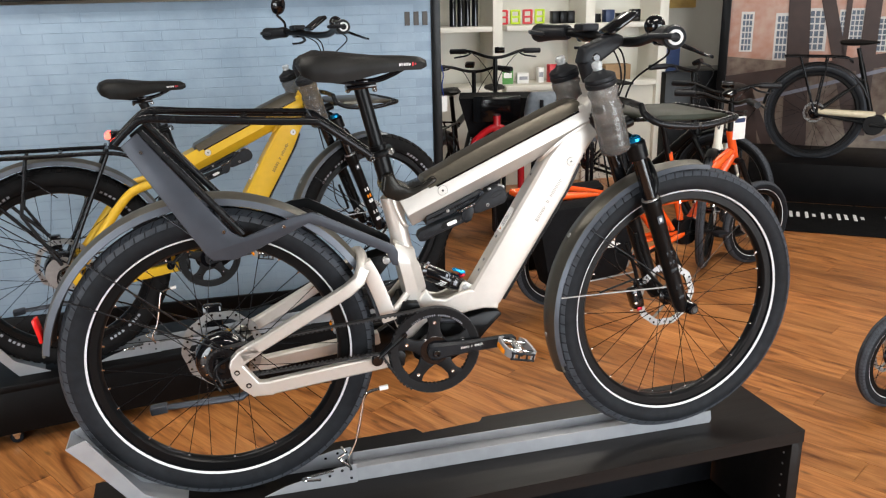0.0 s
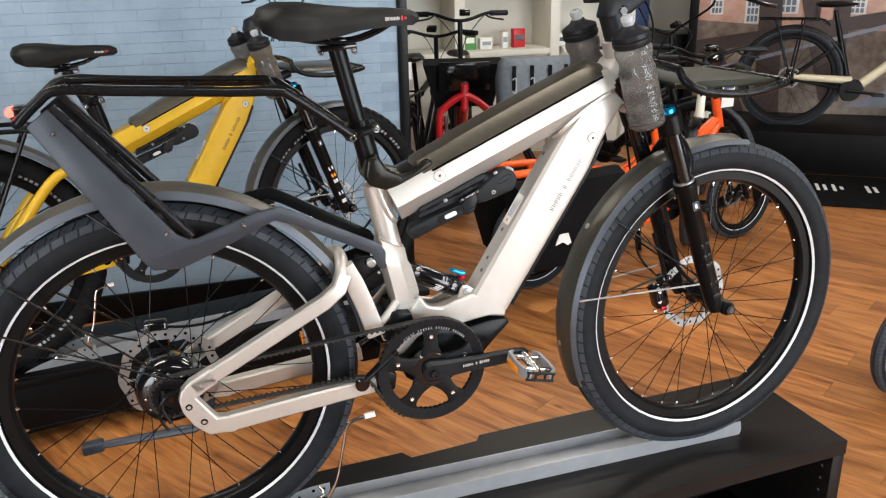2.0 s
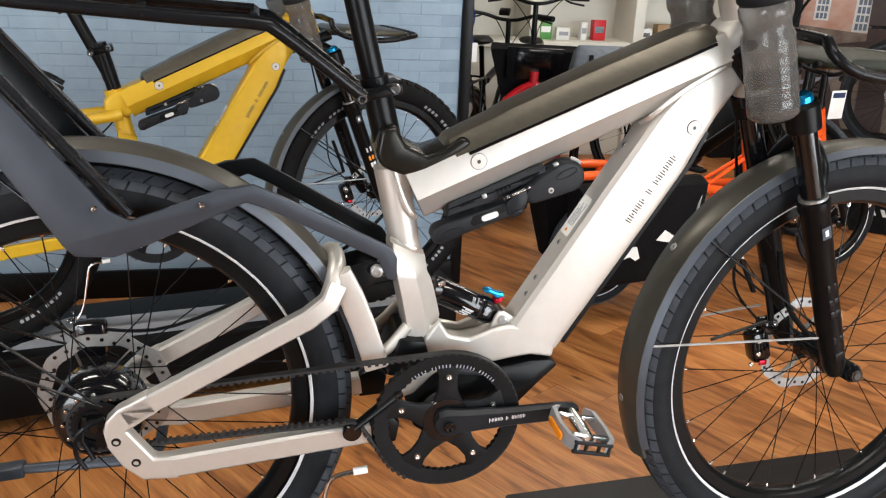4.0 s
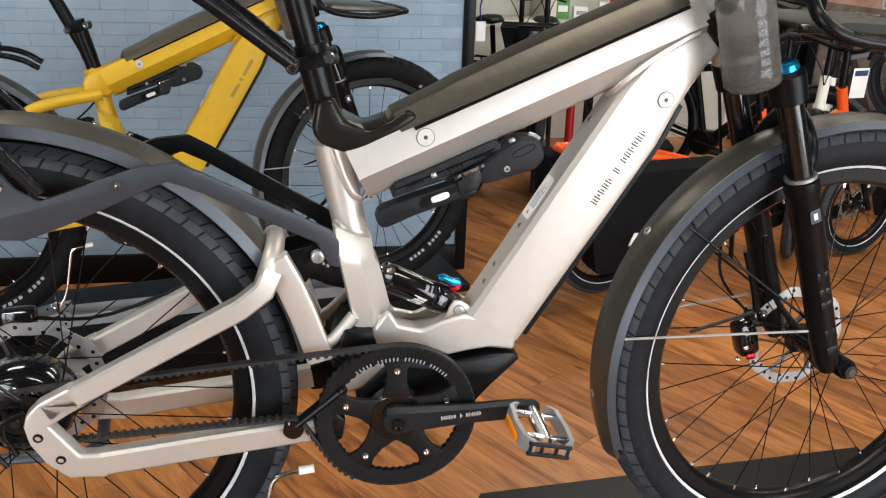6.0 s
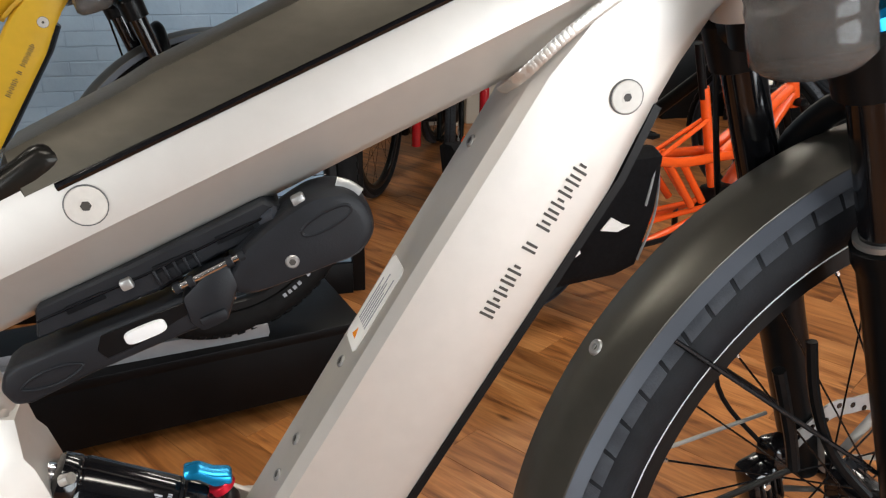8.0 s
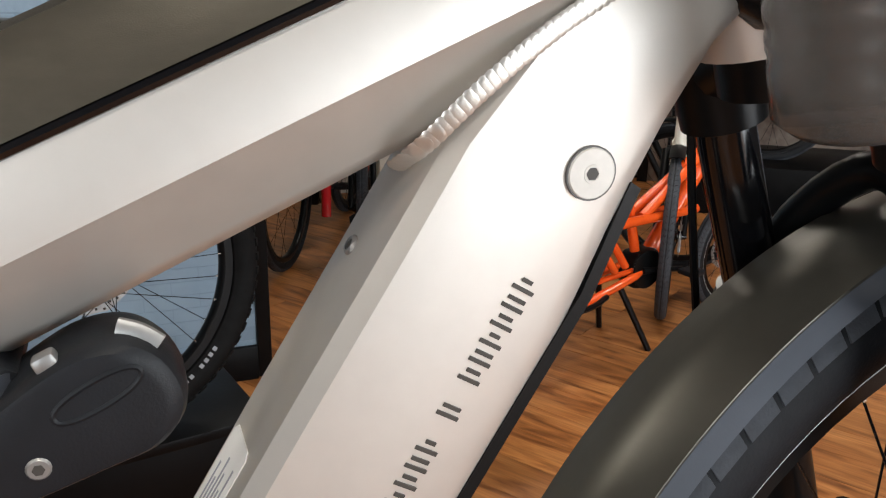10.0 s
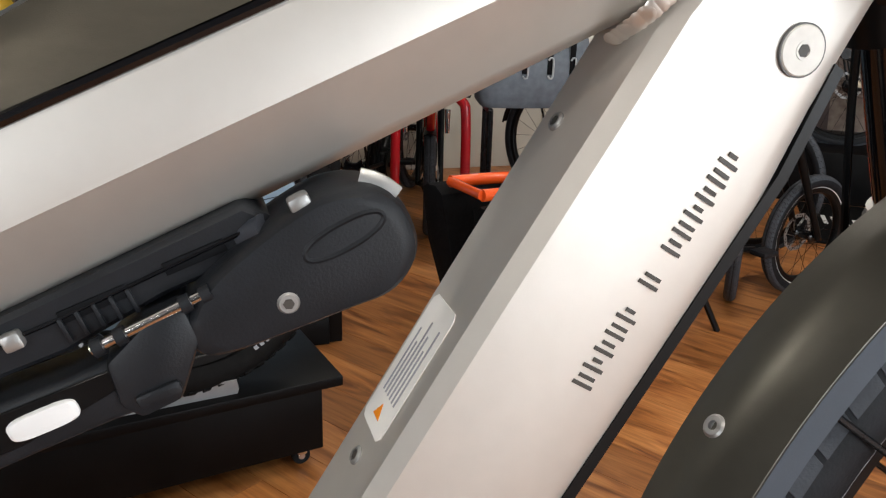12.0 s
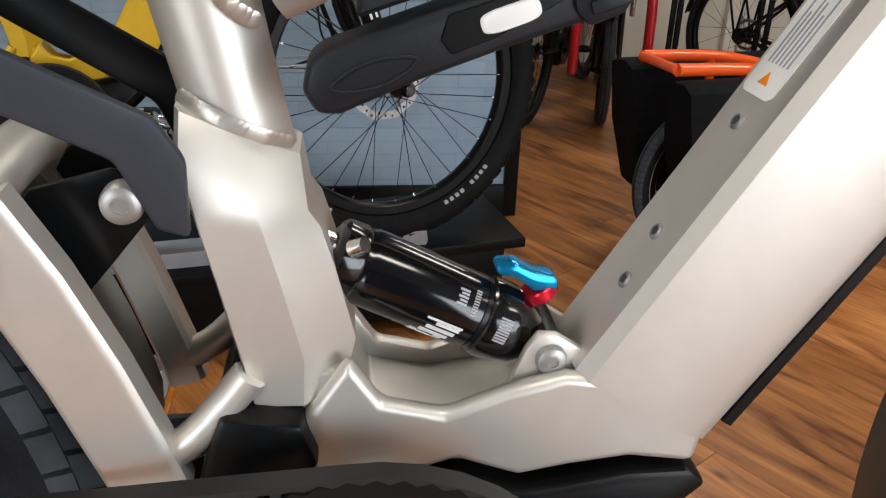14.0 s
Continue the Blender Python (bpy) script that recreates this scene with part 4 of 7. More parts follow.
    # cranks and pedals
    for s in (-1, 1):
        y0 = s * 0.104
        e = (0.692, 0.790) if s < 0 else (0.318, 0.760)
        bm = bmn()
        dv = Vector((e[0] - C[0], 0, e[1] - C[1]))
        rings = []
        for t, w, h in ((-0.10, 0.008, 0.008), (-0.07, 0.020, 0.010), (0.0, 0.0235, 0.011), (0.1, 0.020, 0.010), (0.5, 0.0155, 0.0085), (0.92, 0.0150, 0.0080), (1.03, 0.0125, 0.007), (1.07, 0.006, 0.005)):
            c = Vector((C[0], y0 - s * 0.006 * (1 - t) + s * 0.008 * t, C[1])) + dv * t
            nn = Vector((-dv.z, 0, dv.x)).normalized()
            rings.append([c + nn * w * a + Vector((0, h * b, 0)) for a, b in ((1, 0.3), (0.7, 1), (-0.7, 1), (-1, 0.3), (-1, -0.3), (-0.7, -1), (0.7, -1), (1, -0.3))])
        loft(bm, rings)
        ck = p("crank_arm", bm, PLASTIC, B, "forged black crank arm")
        p("crank_bolt", bolt(C, 0.009, y0 - 0.013 if s < 0 else y0 + 0.008, y0 - 0.008 if s < 0 else y0 + 0.013, 0.6), BLACKG, ck)
        if s < 0:
            strip_bars(ck, "crank_print", 13, (0.565, -0.1165, 0.781 - 0.425), dv, (-dv.z, 0, dv.x), 0.0062, 0.0044, 0.0005, WHITE, (5, 7))
        yp = s * 0.165
        pc = Vector((e[0], yp, e[1]))
        tilt = Matrix.Translation(pc + Vector((0, 0, -425e-3 * 0))) @ pose(0, 0, 0, 0, 12, 0)
        bm = bmn()
        tube(bm, [(0, s * -0.054, 0), (0, s * -0.02, 0), (0, s * 0.034, 0)], [0.0085, 0.0105, 0.0085], 14)
        bm.transform(tilt)
        pd = p("pedal", bm, CHROME, B, "cage pedal with polished axle")
        for sx in (-1, 1):
            bm = bmn()
            pts = [(sx * 0.026, s * -0.048, 0.001), (sx * 0.036, s * -0.040, 0.001), (sx * 0.039, 0.0, 0.0), (sx * 0.036, s * 0.036, 0.001), (sx * 0.026, s * 0.047, 0.001)]
            rings = []
            for k, (x, y, z) in enumerate(pts):
                ix = x - sx * 0.0065
                rings.append([(x, y, z + 0.008), (x, y, z - 0.012), (ix, y, z - 0.012), (ix, y, z + 0.008)])
            loft(bm, rings)
            bevelled(bm, 0.0012, 1)
            bm.transform(tilt)
            p("pedal_cage", bm, ALU, pd, "grey alloy cage plate")
            bm = box((sx * 0.0405, 0, -0.004), (0.004, 0.050, 0.010), 0.001)
            bm.transform(tilt)
            p("pedal_reflector", bm, ORG_REFL, pd, "orange reflector")
            bm = box((0, sx * 0.028, 0.003), (0.064, 0.010, 0.009), 0.003)
            bm.transform(tilt)
            p("pedal_crossbar", bm, CHROME, pd)
        bm = bmn()
        for zz in (-0.011, 0.004):
            merge(bm, box((0, s * 0.047, zz), (0.060, 0.006, 0.005), 0.0015))
        for xx in (-0.026, -0.010, 0.010, 0.026):
            merge(bm, box((xx, s * 0.047, -0.0035), (0.004, 0.0055, 0.014), 0.001))
        bm.transform(tilt)
        p("pedal_end_plate", bm, PLASTIC, pd)

    # fork, turned with the steering
    fd = (Vector((1.186, 0, 0.796)) - Vector((1.028, 0, 1.245))).normalized()
    for s in (-1, 1):
        y = s * 0.066
        top = Vector((1.020, y, 1.245))
        bot = Vector((1.180, y, 0.792))
        ring_p = Vector((1.070, y, 1.105))
        bm = bmn()
        tube(bm, [top, ring_p + fd * 0.03], 0.0178, 28)
        stn = pf("stanchion", bm, BLACKG, B, "gloss black stanchion")
        bm = bmn()
        tube(bm, [ring_p + fd * 0.002, ring_p + fd * 0.004, ring_p + fd * 0.018, ring_p + fd * 0.026, bot - fd * 0.06, bot - fd * 0.02, bot], [0.0215, 0.0250, 0.0250, 0.0222, 0.0205, 0.019, 0.013], 28)
        lo = pf("fork_leg", bm, BLACKM, B, "matt black fork lower")
        bm = bmn()
        tube(bm, [ring_p - fd * 0.003, ring_p + fd * 0.0015], 0.0222, 28)
        pf("wiper_ring", bm, STEEL, lo)
        bm = bmn()
        tube(bm, [top + fd * 0.034, top - fd * 0.004, top - fd * 0.010], [0.0255, 0.0265, 0.022], 24)
        pf("crown_clamp", bm, BLACKM, stn)
        bm = bmn()
        tube(bm, [top - fd * 0.009, top - fd * 0.018, top - fd * 0.022], [0.019, 0.018, 0.013], 24)
        pf("top_cap", bm, BLUE if s < 0 else BLACKG, stn, "blue anodised cap" if s < 0 else "")
        q = oriented(ring_p + fd * 0.055 + Vector((0, s * 0.0205, 0)), ring_p + fd * 0.1 + Vector((0, s * 0.0205, 0)))
        if s < 0:
            bm = box((0.0, -0.0018, 0), (0.016, 0.0012, 0.020), 0.0)
            bm.transform(q)
            pf("fork_badge", bm, GREYPL, lo)
            bm = box((0.0, -0.0026, 0), (0.006, 0.0008, 0.010), 0.0)
            bm.transform(q)
            pf("badge_mark", bm, WHITE, lo)
            for k, h in enumerate((0.10, 0.128, 0.150, 0.200, 0.232)):
                b_ = box((0.0, 0.0002 + 0.0007 * (k > 2), h), (0.018, 0.0012, 0.014), 0.002)
                b_.transform(q)
                pf("fork_print", b_, STEELBLACK if tyre == "road" else (ORG_REFL if k == 1 else WHITE), lo)
            bm = bmn()
            for k in range(6):
                b_ = box((-0.008 + 0.0032 * k, 0.0022, -0.036), (0.0018, 0.001, 0.004), 0)
                merge(bm, b_, q)
            pf("wiper_print", bm, WHITE, lo)
    bm = bmn()
    tube(bm, smooth_path([(1.020, -0.066, 1.240), (1.008, -0.03, 1.256), (1.000, 0, 1.262), (1.008, 0.03, 1.256), (1.020, 0.066, 1.240)], 5), 0.021, 14)
    tube(bm, [(0.998, 0, 1.24), (0.988, 0, 1.272)], 0.028, 20)
    pf("fork_crown", bm, BLACKM)
    bm = bmn()
    tube(bm, smooth_path([(1.076, -0.064, 1.10), (1.086, -0.052, 1.150), (1.090, 0, 1.190), (1.086, 0.052, 1.150), (1.076, 0.064, 1.10)], 5), 0.012, 12)
    pf("fork_arch", bm, BLACKM)
    bm = bmn()
    tube(bm, [(HF[0], -0.095, HF[2]), (HF[0], -0.085, HF[2]), (HF[0], 0.085, HF[2])], [0.011, 0.0165, 0.0155], 22)
    pf("front_axle", bm, BLACKG)
    pf("axle_socket", disc((HF[0], HF[2]), 0.007, -0.0965, -0.093, 0, 6), INK)
    # front brake caliper behind the fork leg, on the far side
    bm = bmn()
    merge(bm, box((1.108, 0.050, 0.800), (0.036, 0.034, 0.062), 0.009, pose(0, 0, 0, 0, -18, 0)))
    merge(bm, box((1.122, 0.050, 0.836), (0.03, 0.03, 0.03), 0.006))
    ca = pf("front_brake_caliper", bm, BLACKG, B, "black four-piston brake caliper")
    for c, r in (((1.098, 0.815), 0.0045), ((1.100, 0.790), 0.0045), ((1.126, 0.846), 0.004), ((1.088, 0.770), 0.004)):
        pf("caliper_bolt", disc(c, r, 0.029, 0.034, 0.001, 10), CHROME, ca)
    for k in range(4):
        pf("caliper_fin", box((1.098 + 0.006 * k, 0.0318, 0.800 + 0.004 * k), (0.0028, 0.004, 0.030), 0.0008, pose(0, 0, 0, 0, -18, 0)), STEELBLACK, ca)
    bm = bmn()
    tube(bm, smooth_path([(1.118, -0.060, 0.864), (1.085, -0.045, 0.905), (1.060, -0.040, 0.960), (1.050, -0.036, 1.010)], 4), 0.0048, 8)
    pf("sensor_bracket", bm, BLACKM, B, "thin black bracket beside the fork")
    pf("caliper_accent", box((1.112, 0.031, 0.772), (0.016, 0.004, 0.010), 0.002), REDAN, ca, "small red part")
    bm = bmn()
    tube(bm, smooth_path([(1.108, 0.06, 0.845), (1.070, 0.085, 0.90), (1.060, 0.088, 1.0), (1.020, 0.075, 1.17), (0.985, 0.05, 1.30), (0.962, 0.02, 1.44)], 6), 0.0026, 6)
    pf("front_brake_hose", bm, BLACKM)
    bm = box((-0.018, 0.062, 0.868), (0.045, 0.030, 0.055), 0.006)
    p("rear_brake_caliper", bm, BLACKG)
    # front mudguard with its stays
    bm = arc_band(HF, 0.3795, 83, 203, 56, fender_section(0.0325, 0.006))
    ff = pf("front_mudguard", bm, FENDER, B, "satin black mudguard")
    for s in (-1, 1):
        pf("mudguard_lip", arc_band(HF, 0.3795, 80, 200, 56, [(-0.003, s * 0.0323), (-0.0125, s * 0.0390), (-0.0138, s * 0.0376), (-0.005, s * 0.0308)]), LIP, ff, "slate grey edge")
    for t, yy in ((170, -1), (140, -1), (170, 1), (140, 1)):
        a = radians(t)
        q0 = Vector((HF[0] + 0.365 * math.cos(a), yy * 0.036, HF[2] + 0.365 * math.sin(a)))
        q1 = Vector((HF[0] - 0.076, yy * 0.074, HF[2] + 0.068)) if t == 170 else Vector((HF[0] - 0.06, yy * 0.055, HF[2] + 0.075))
        bm = bmn()
        tube(bm, [q0, q0 + (q1 - q0) * 0.2, q1], [0.0021, 0.0021, 0.0021], 7)
        pf("mudguard_stay", bm, STEEL if t == 170 else STEELBLACK, ff)
    for t in (146, 187):
        a = radians(t)
        c = (HF[0] + 0.3840 * math.cos(a), 0.006, HF[2] + 0.3840 * math.sin(a))
        nrm = Vector((math.cos(a), -0.05, math.sin(a))).normalized()
        bm = bolt((0, 0), 0.0068, -0.002, 0.002, 0.4)
        bm.transform(Matrix.Translation(c) @ nrm.to_track_quat("-Y", "Z").to_matrix().to_4x4())
        pf("mudguard_rivet", bm, STEEL, ff)
    # small mudguard link in front of the caliper
    bm = bmn()
    tube(bm, [(0.958, -0.02, 0.855), (1.062, -0.03, 0.885)], 0.0028, 7)
    tube(bm, smooth_path([(1.062, -0.03, 0.885), (1.052, -0.03, 0.92), (1.028, -0.03, 0.985)], 4), 0.0055, 8)
    pf("stay_link", bm, BLACKM, ff)
    # rear mudguard
    bm = arc_band((HR[0], 0, HR[2] + 0.004), 0.397, 10, 172, 64, fender_section(0.0385, 0.006))
    rf = p("rear_mudguard", bm, FENDER, B, "satin black mudguard")
    for s in (-1, 1):
        p("mudguard_lip", arc_band((HR[0], 0, HR[2] + 0.004), 0.397, 10, 171, 64, [(-0.003, s * 0.0382), (-0.017, s * 0.0430), (-0.0185, s * 0.0412), (-0.005, s * 0.0365)]), LIP, rf, "slate grey edge")
    for t in (60, 105, 135, 150):
        a = radians(t)
        for yy in (-1, 1):
            bm = bmn()
            q0 = Vector((0.385 * math.cos(a), yy * 0.037, HR[2] + 0.385 * math.sin(a)))
            q1 = Vector((0.015, yy * 0.075, HR[2] + 0.04)) if t > 110 else Vector((0.02, yy * 0.07, 1.06))
            tube(bm, [q0, q1], 0.0021, 7)
            if t != 60:
                p("mudguard_stay", bm, STEELBLACK, rf)
            else:
                bm.free()
    bm = box((-0.393, -0.018, 0.905), (0.010, 0.030, 0.058), 0.003, pose(0, 0, 0, 0, -10, 0))
    p("rear_reflector", bm, RED_REFL, rf, "slim red reflector")
    # rear rack
    if style == "plates":
        rz = rack_raise
        for s in (-1, 1):
            y = s * 0.066
            bm = prism([(-0.158, 1.318 + rz), (-0.122, 1.345 + rz), (0.050, 1.112), (0.075, 1.098), (0.190, 1.138), (0.232, 1.143), (0.262, 1.128), (0.420, 1.040), (0.431, 1.022), (0.430, 0.986), (0.416, 0.990), (0.402, 1.022), (0.252, 1.106), (0.222, 1.119), (0.100, 1.066), (0.052, 1.048), (0.004, 1.050), (-0.010, 1.066)], y * 1.15 - 0.0045, y * 1.15 + 0.0045, 0.003, 2)
            for q_ in bm.verts:
                if q_.co.x > 0.20:
                    q_.co.y *= 1 - 0.42 * min(1.0, (q_.co.x - 0.20) / 0.21)
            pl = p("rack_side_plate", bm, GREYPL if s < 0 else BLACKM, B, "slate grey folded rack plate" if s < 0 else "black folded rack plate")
            for c in ((0.034, 1.117), (0.166, 1.118), (-0.118, 1.305)):
                p("plate_bolt", bolt(c, 0.0045, y * 1.15 - 0.010 if s < 0 else y * 1.15 + 0.005, y * 1.15 - 0.005 if s < 0 else y * 1.15 + 0.010, 0.5), CHROME, pl)
            bm = bmn()
            tube(bm, smooth_path([(-0.172, y, 1.322 + rz), (-0.140, y, 1.352 + rz), (-0.105, y, 1.372 + rz), (-0.02, y, 1.366 + rz), (0.16, y, 1.353 + rz), (0.245, y, 1.348 + rz), (0.275, y * 0.96, 1.335 + rz), (0.380, y * 0.72, 1.254)], 6), 0.0088, 12)
            p("rack_tube", bm, STEELBLACK, B, "satin black rack tube")
            bm = bmn()
            tube(bm, [(-0.118, y, 1.345 + rz), (0.075, y * 1.1, 1.105)], 0.0085, 10)
            p("rack_strut", bm, STEELBLACK)
        bm = bmn()
        for xx in (-0.100, 0.10, 0.24):
            tube(bm, [(xx, -0.066, 1.366 + rz - 0.05 * (xx + 0.1) * 0.7), (xx, 0.066, 1.366 + rz - 0.05 * (xx + 0.1) * 0.7)], 0.007, 10)
        tube(bm, smooth_path([(-0.172, -0.066, 1.322 + rz), (-0.182, 0, 1.315 + rz), (-0.172, 0.066, 1.322 + rz)], 5), 0.0088, 10)
        tube(bm, [(-0.1, 0.02, 1.376 + rz), (0.24, 0.02, 1.360 + rz)], 0.006, 8)
        p("rack_crossbar", bm, STEELBLACK)
        bm = bmn()
        for yy in (-0.012, 0.008):
            tube(bm, smooth_path([(-0.09, yy, 1.378 + rz), (0.0, yy - 0.012, 1.379 + rz), (0.10, yy, 1.372 + rz), (0.24, yy, 1.362 + rz)], 5), 0.0034, 7, 0.5)
        p("elastic_strap", bm, FABRIC)
        bm = bmn()
        merge(bm, box((-0.178, 0, 1.330 + rz), (0.022, 0.050, 0.022), 0.005))
        tl = p("tail_light", bm, BLACKG, B, "rear light housing")
        if rack_tail:
            p("light_lens", box((-0.188, -0.010, 1.334 + rz), (0.012, 0.040, 0.014), 0.004), TAIL, tl, "lit red lens")
    else:
        bm = bmn()
        for s in (-1, 1):
            tube(bm, smooth_path([(0.30, s * 0.05, 1.16), (0.22, s * 0.062, 1.195), (0.0, s * 0.065, 1.205), (-0.30, s * 0.065, 1.212), (-0.34, s * 0.055, 1.190)], 5), 0.0075, 10)
            tube(bm, [(-0.06, s * 0.065, 1.203), (-0.10, s * 0.078, 1.01), (0.0, s * 0.082, 0.82)], 0.0065, 8)
            tube(bm, [(0.20, s * 0.064, 1.196), (0.02, s * 0.082, 0.82)], 0.0065, 8)
            tube(bm, [(-0.30, s * 0.060, 1.21), (0.0, s * 0.082, 0.85)], 0.0065, 8)
        for xx in (-0.32, -0.2, 0.05, 0.2):
            tube(bm, [(xx, -0.065, 1.208), (xx, 0.065, 1.208)], 0.0065, 8)
        p("rear_rack", bm, STEELBLACK, B, "black tubular rear rack")
        bm = bmn()
        tube(bm, [(-0.30, 0.0, 1.226), (0.2, 0.01, 1.212)], 0.006, 8, 0.5)
        p("elastic_strap", bm, FABRIC)
        for s in (-1, 1):
            bm = bmn()
            tube(bm, smooth_path([(0.44, s * 0.030, 1.085), (0.32, s * 0.050, 1.068), (0.25, s * 0.062, 1.040), (0.17, s * 0.072, 0.950), (0.08, s * 0.076, 0.830), (0.03, s * 0.076, 0.785)], 6), 0.0165, 12)
            p("curved_stay", bm, paint)
        bm = bmn()
        for k in range(6):
            merge(bm, disc((0.0, 0.785), 0.060 - 0.006 * k, -0.066 + 0.004 * k, -0.064 + 0.004 * k, 0, 28))
        p("cassette", bm, STEEL, B, "steel cassette")
    # seat clamp that holds the rack
    bm = bmn()
    tube(bm, [(0.421, 0, 1.178), (0.398, 0, 1.275)], 0.0205, 24)
    p("seat_tube_sleeve", bm, BLACKM)
    bm = bmn()
    merge(bm, box((0.402, 0, 1.256), (0.068, 0.056, 0.016), 0.004, pose(0, 0, 0, 0, -13, 0)))
    cl = p("rack_clamp", bm, BLACKM)
    for c in ((0.377, 1.253), (0.421, 1.266)):
        p("clamp_bolt", bolt(c, 0.0075, -0.058, -0.046, 0.5), CHROME, cl)
    bm = bmn()
    tube(bm, [(0.377, -0.05, 1.253), (0.377, 0.05, 1.253)], 0.009, 12)
    p("clamp_bar", bm, BLACKM, cl)
    # seat post and saddle
    sx, sz = saddle_shift[0], saddle_shift[2]
    bm = bmn()
    tube(bm, [(0.420, 0, 1.18), (0.366 + sx, 0, 1.408 + sz)], 0.0165, 24)
    sp = p("seat_post", bm, BLACKM)
    bm = bmn()
    merge(bm, box((0.366 + sx, 0, 1.412 + sz), (0.070, 0.040, 0.010), 0.003, pose(0, 0, 0, 0, -4, 0)))
    merge(bm, box((0.366 + sx, 0, 1.424 + sz), (0.030, 0.050, 0.010), 0.003))
    p("saddle_clamp", bm, BLACKG, sp)
    bm = bmn()
    for xx in (0.336, 0.398):
        merge(bm, disc((xx + sx, 1.404 + sz), 0.006, -0.008, 0.008, 0.001, 10))
    p("saddle_clamp_bolt", bm, CHROME, sp)
    bm = bmn()
    rings = []
    for t, w, zt, zb in ((0.0, 0.030, 1.470, 1.462), (0.03, 0.064, 1.484, 1.446), (0.12, 0.086, 1.493, 1.434), (0.28, 0.090, 1.492, 1.430), (0.45, 0.068, 1.485, 1.434), (0.62, 0.040, 1.480, 1.442), (0.82, 0.028, 1.478, 1.446), (0.95, 0.023, 1.474, 1.446), (1.0, 0.012, 1.466, 1.452)):
        x = 0.222 + 0.298 * t + sx
        zt, zb = zt + sz, zb + sz
        mid = zb + (zt - zb) * 0.55
        rings.append([(x, -w * 0.45, zt - 0.001), (x, -w * 0.80, zt - 0.008), (x, -w, mid), (x, -w * 0.92, zb), (x, -w * 0.5, zb + 0.004), (x, 0, zb + 0.008), (x, w * 0.5, zb + 0.004), (x, w * 0.92, zb), (x, w, mid), (x, w * 0.80, zt - 0.008), (x, w * 0.45, zt - 0.001), (x, 0, zt - 0.004)])
    loft(bm, rings)
    bmesh.ops.subdivide_edges(bm, edges=bm.edges[:], cuts=1, use_grid_fill=True, smooth=0.6)
    sd = p("saddle", bm, SADDLE, B, "black padded saddle", 60)
    strip_bars(sd, "saddle_print", 5, (0.452 + sx, -0.0335, 1.456 + sz - 0.425), (1, 0, 0.02), (0, 0.15, 1), 0.007, 0.0055, 0.0006, WHITE)
    strip_bars(sd, "saddle_mark", 1, (0.482 + sx, -0.0315, 1.456 + sz - 0.425), (1, 0, 0.02), (0, 0.15, 1), 0.008, 0.014, 0.0006, REDPL)
    for y in (-0.022, 0.022):
        bm = bmn()
        tube(bm, smooth_path([(0.270 + sx, y * 1.4, 1.440 + sz), (0.300 + sx, y, 1.428 + sz), (0.345 + sx, y, 1.422 + sz), (0.400 + sx, y, 1.424 + sz), (0.440 + sx, y * 0.8, 1.436 + sz), (0.470 + sx, y * 0.4, 1.450 + sz)], 5), 0.0036, 8)
        p("saddle_rail", bm, STEELBLACK, sd)

    # bottles on both sides of the head tube
    bottle(B, Vector((0.966, -0.088, 1.238 - 0.425)), Vector((0.905, -0.092, 1.448 - 0.425)), "smoked translucent water bottle")
    bottle(B, Vector((0.944, 0.085, 1.238 - 0.425)), Vector((0.885, 0.088, 1.448 - 0.425)), "smoked translucent water bottle")
    bm = bmn()
    for s in (-1, 1):
        tube(bm, [(0.945, s * 0.03, 1.335), (0.937, s * 0.056, 1.335)], 0.008, 10)
    p("bottle_mount", bm, BLACKM)
    # front rack
    tc_ = Matrix.Translation((1.150, -0.005, 1.308)) @ pose(0, 0, 0, 0, 1.5, 8)
    rk = bmn()
    half_ = [(-0.150, -0.085, 0.036), (-0.148, -0.105, 0.016), (-0.110, -0.120, -0.004), (-0.01, -0.128, -0.012), (0.085, -0.122, 0.0), (0.105, -0.095, 0.004)]
    loop = smooth_path(half_ + [(x, -y, z) for x, y, z in reversed(half_)], 5)
    tube(rk, loop, 0.0085, 10)
    tube(rk, smooth_path([(-0.150, -0.085, 0.036), (-0.148, 0.0, 0.040), (-0.150, 0.085, 0.036)], 5), 0.0085, 10)
    for yy in (-0.06, 0.06):
        tube(rk, [(-0.14, yy, 0.0), (0.10, yy, -0.002)], 0.006, 8)
    tube(rk, smooth_path([(-0.12, 0.0, -0.01), (-0.19, 0.0, -0.03), (-0.235, 0.0, 0.01)], 4), 0.016, 10)
    rk.transform(tc_)
    fr = p("front_rack", rk, STEELBLACK, B, "black tubular front rack")
    if plate is not None:
        bm = prism([(-0.130, 0.004), (-0.110, 0.014), (0.075, 0.012), (0.095, 0.006), (0.095, -0.002), (-0.130, -0.002)], -0.102, 0.102, 0.003)
        bm.transform(tc_)
        p("rack_plate", bm, plate, fr, "flat carrier plate")
    # cockpit, turned with the steering
    bm = bmn()
    tube(bm, [(0.936, 0, 1.404), (0.920, 0, 1.450)], 0.026, 20)
    merge(bm, prism([(0.895, 1.440), (0.905, 1.480), (0.985, 1.512), (1.010, 1.502), (1.005, 1.482), (0.940, 1.440)], -0.024, 0.024, 0.008, 3))
    sm = pf("stem", bm, PLASTIC, B, "black adjustable stem")
    pf("stem_bolt", disc((0.932, 1.455), 0.011, -0.027, 0.027, 0.003), BLACKG, sm)
    UP = Matrix.Translation((0.028, 0, bar_up - 0.012))
    STD = DOWN @ ST @ UP
    bm = bmn()
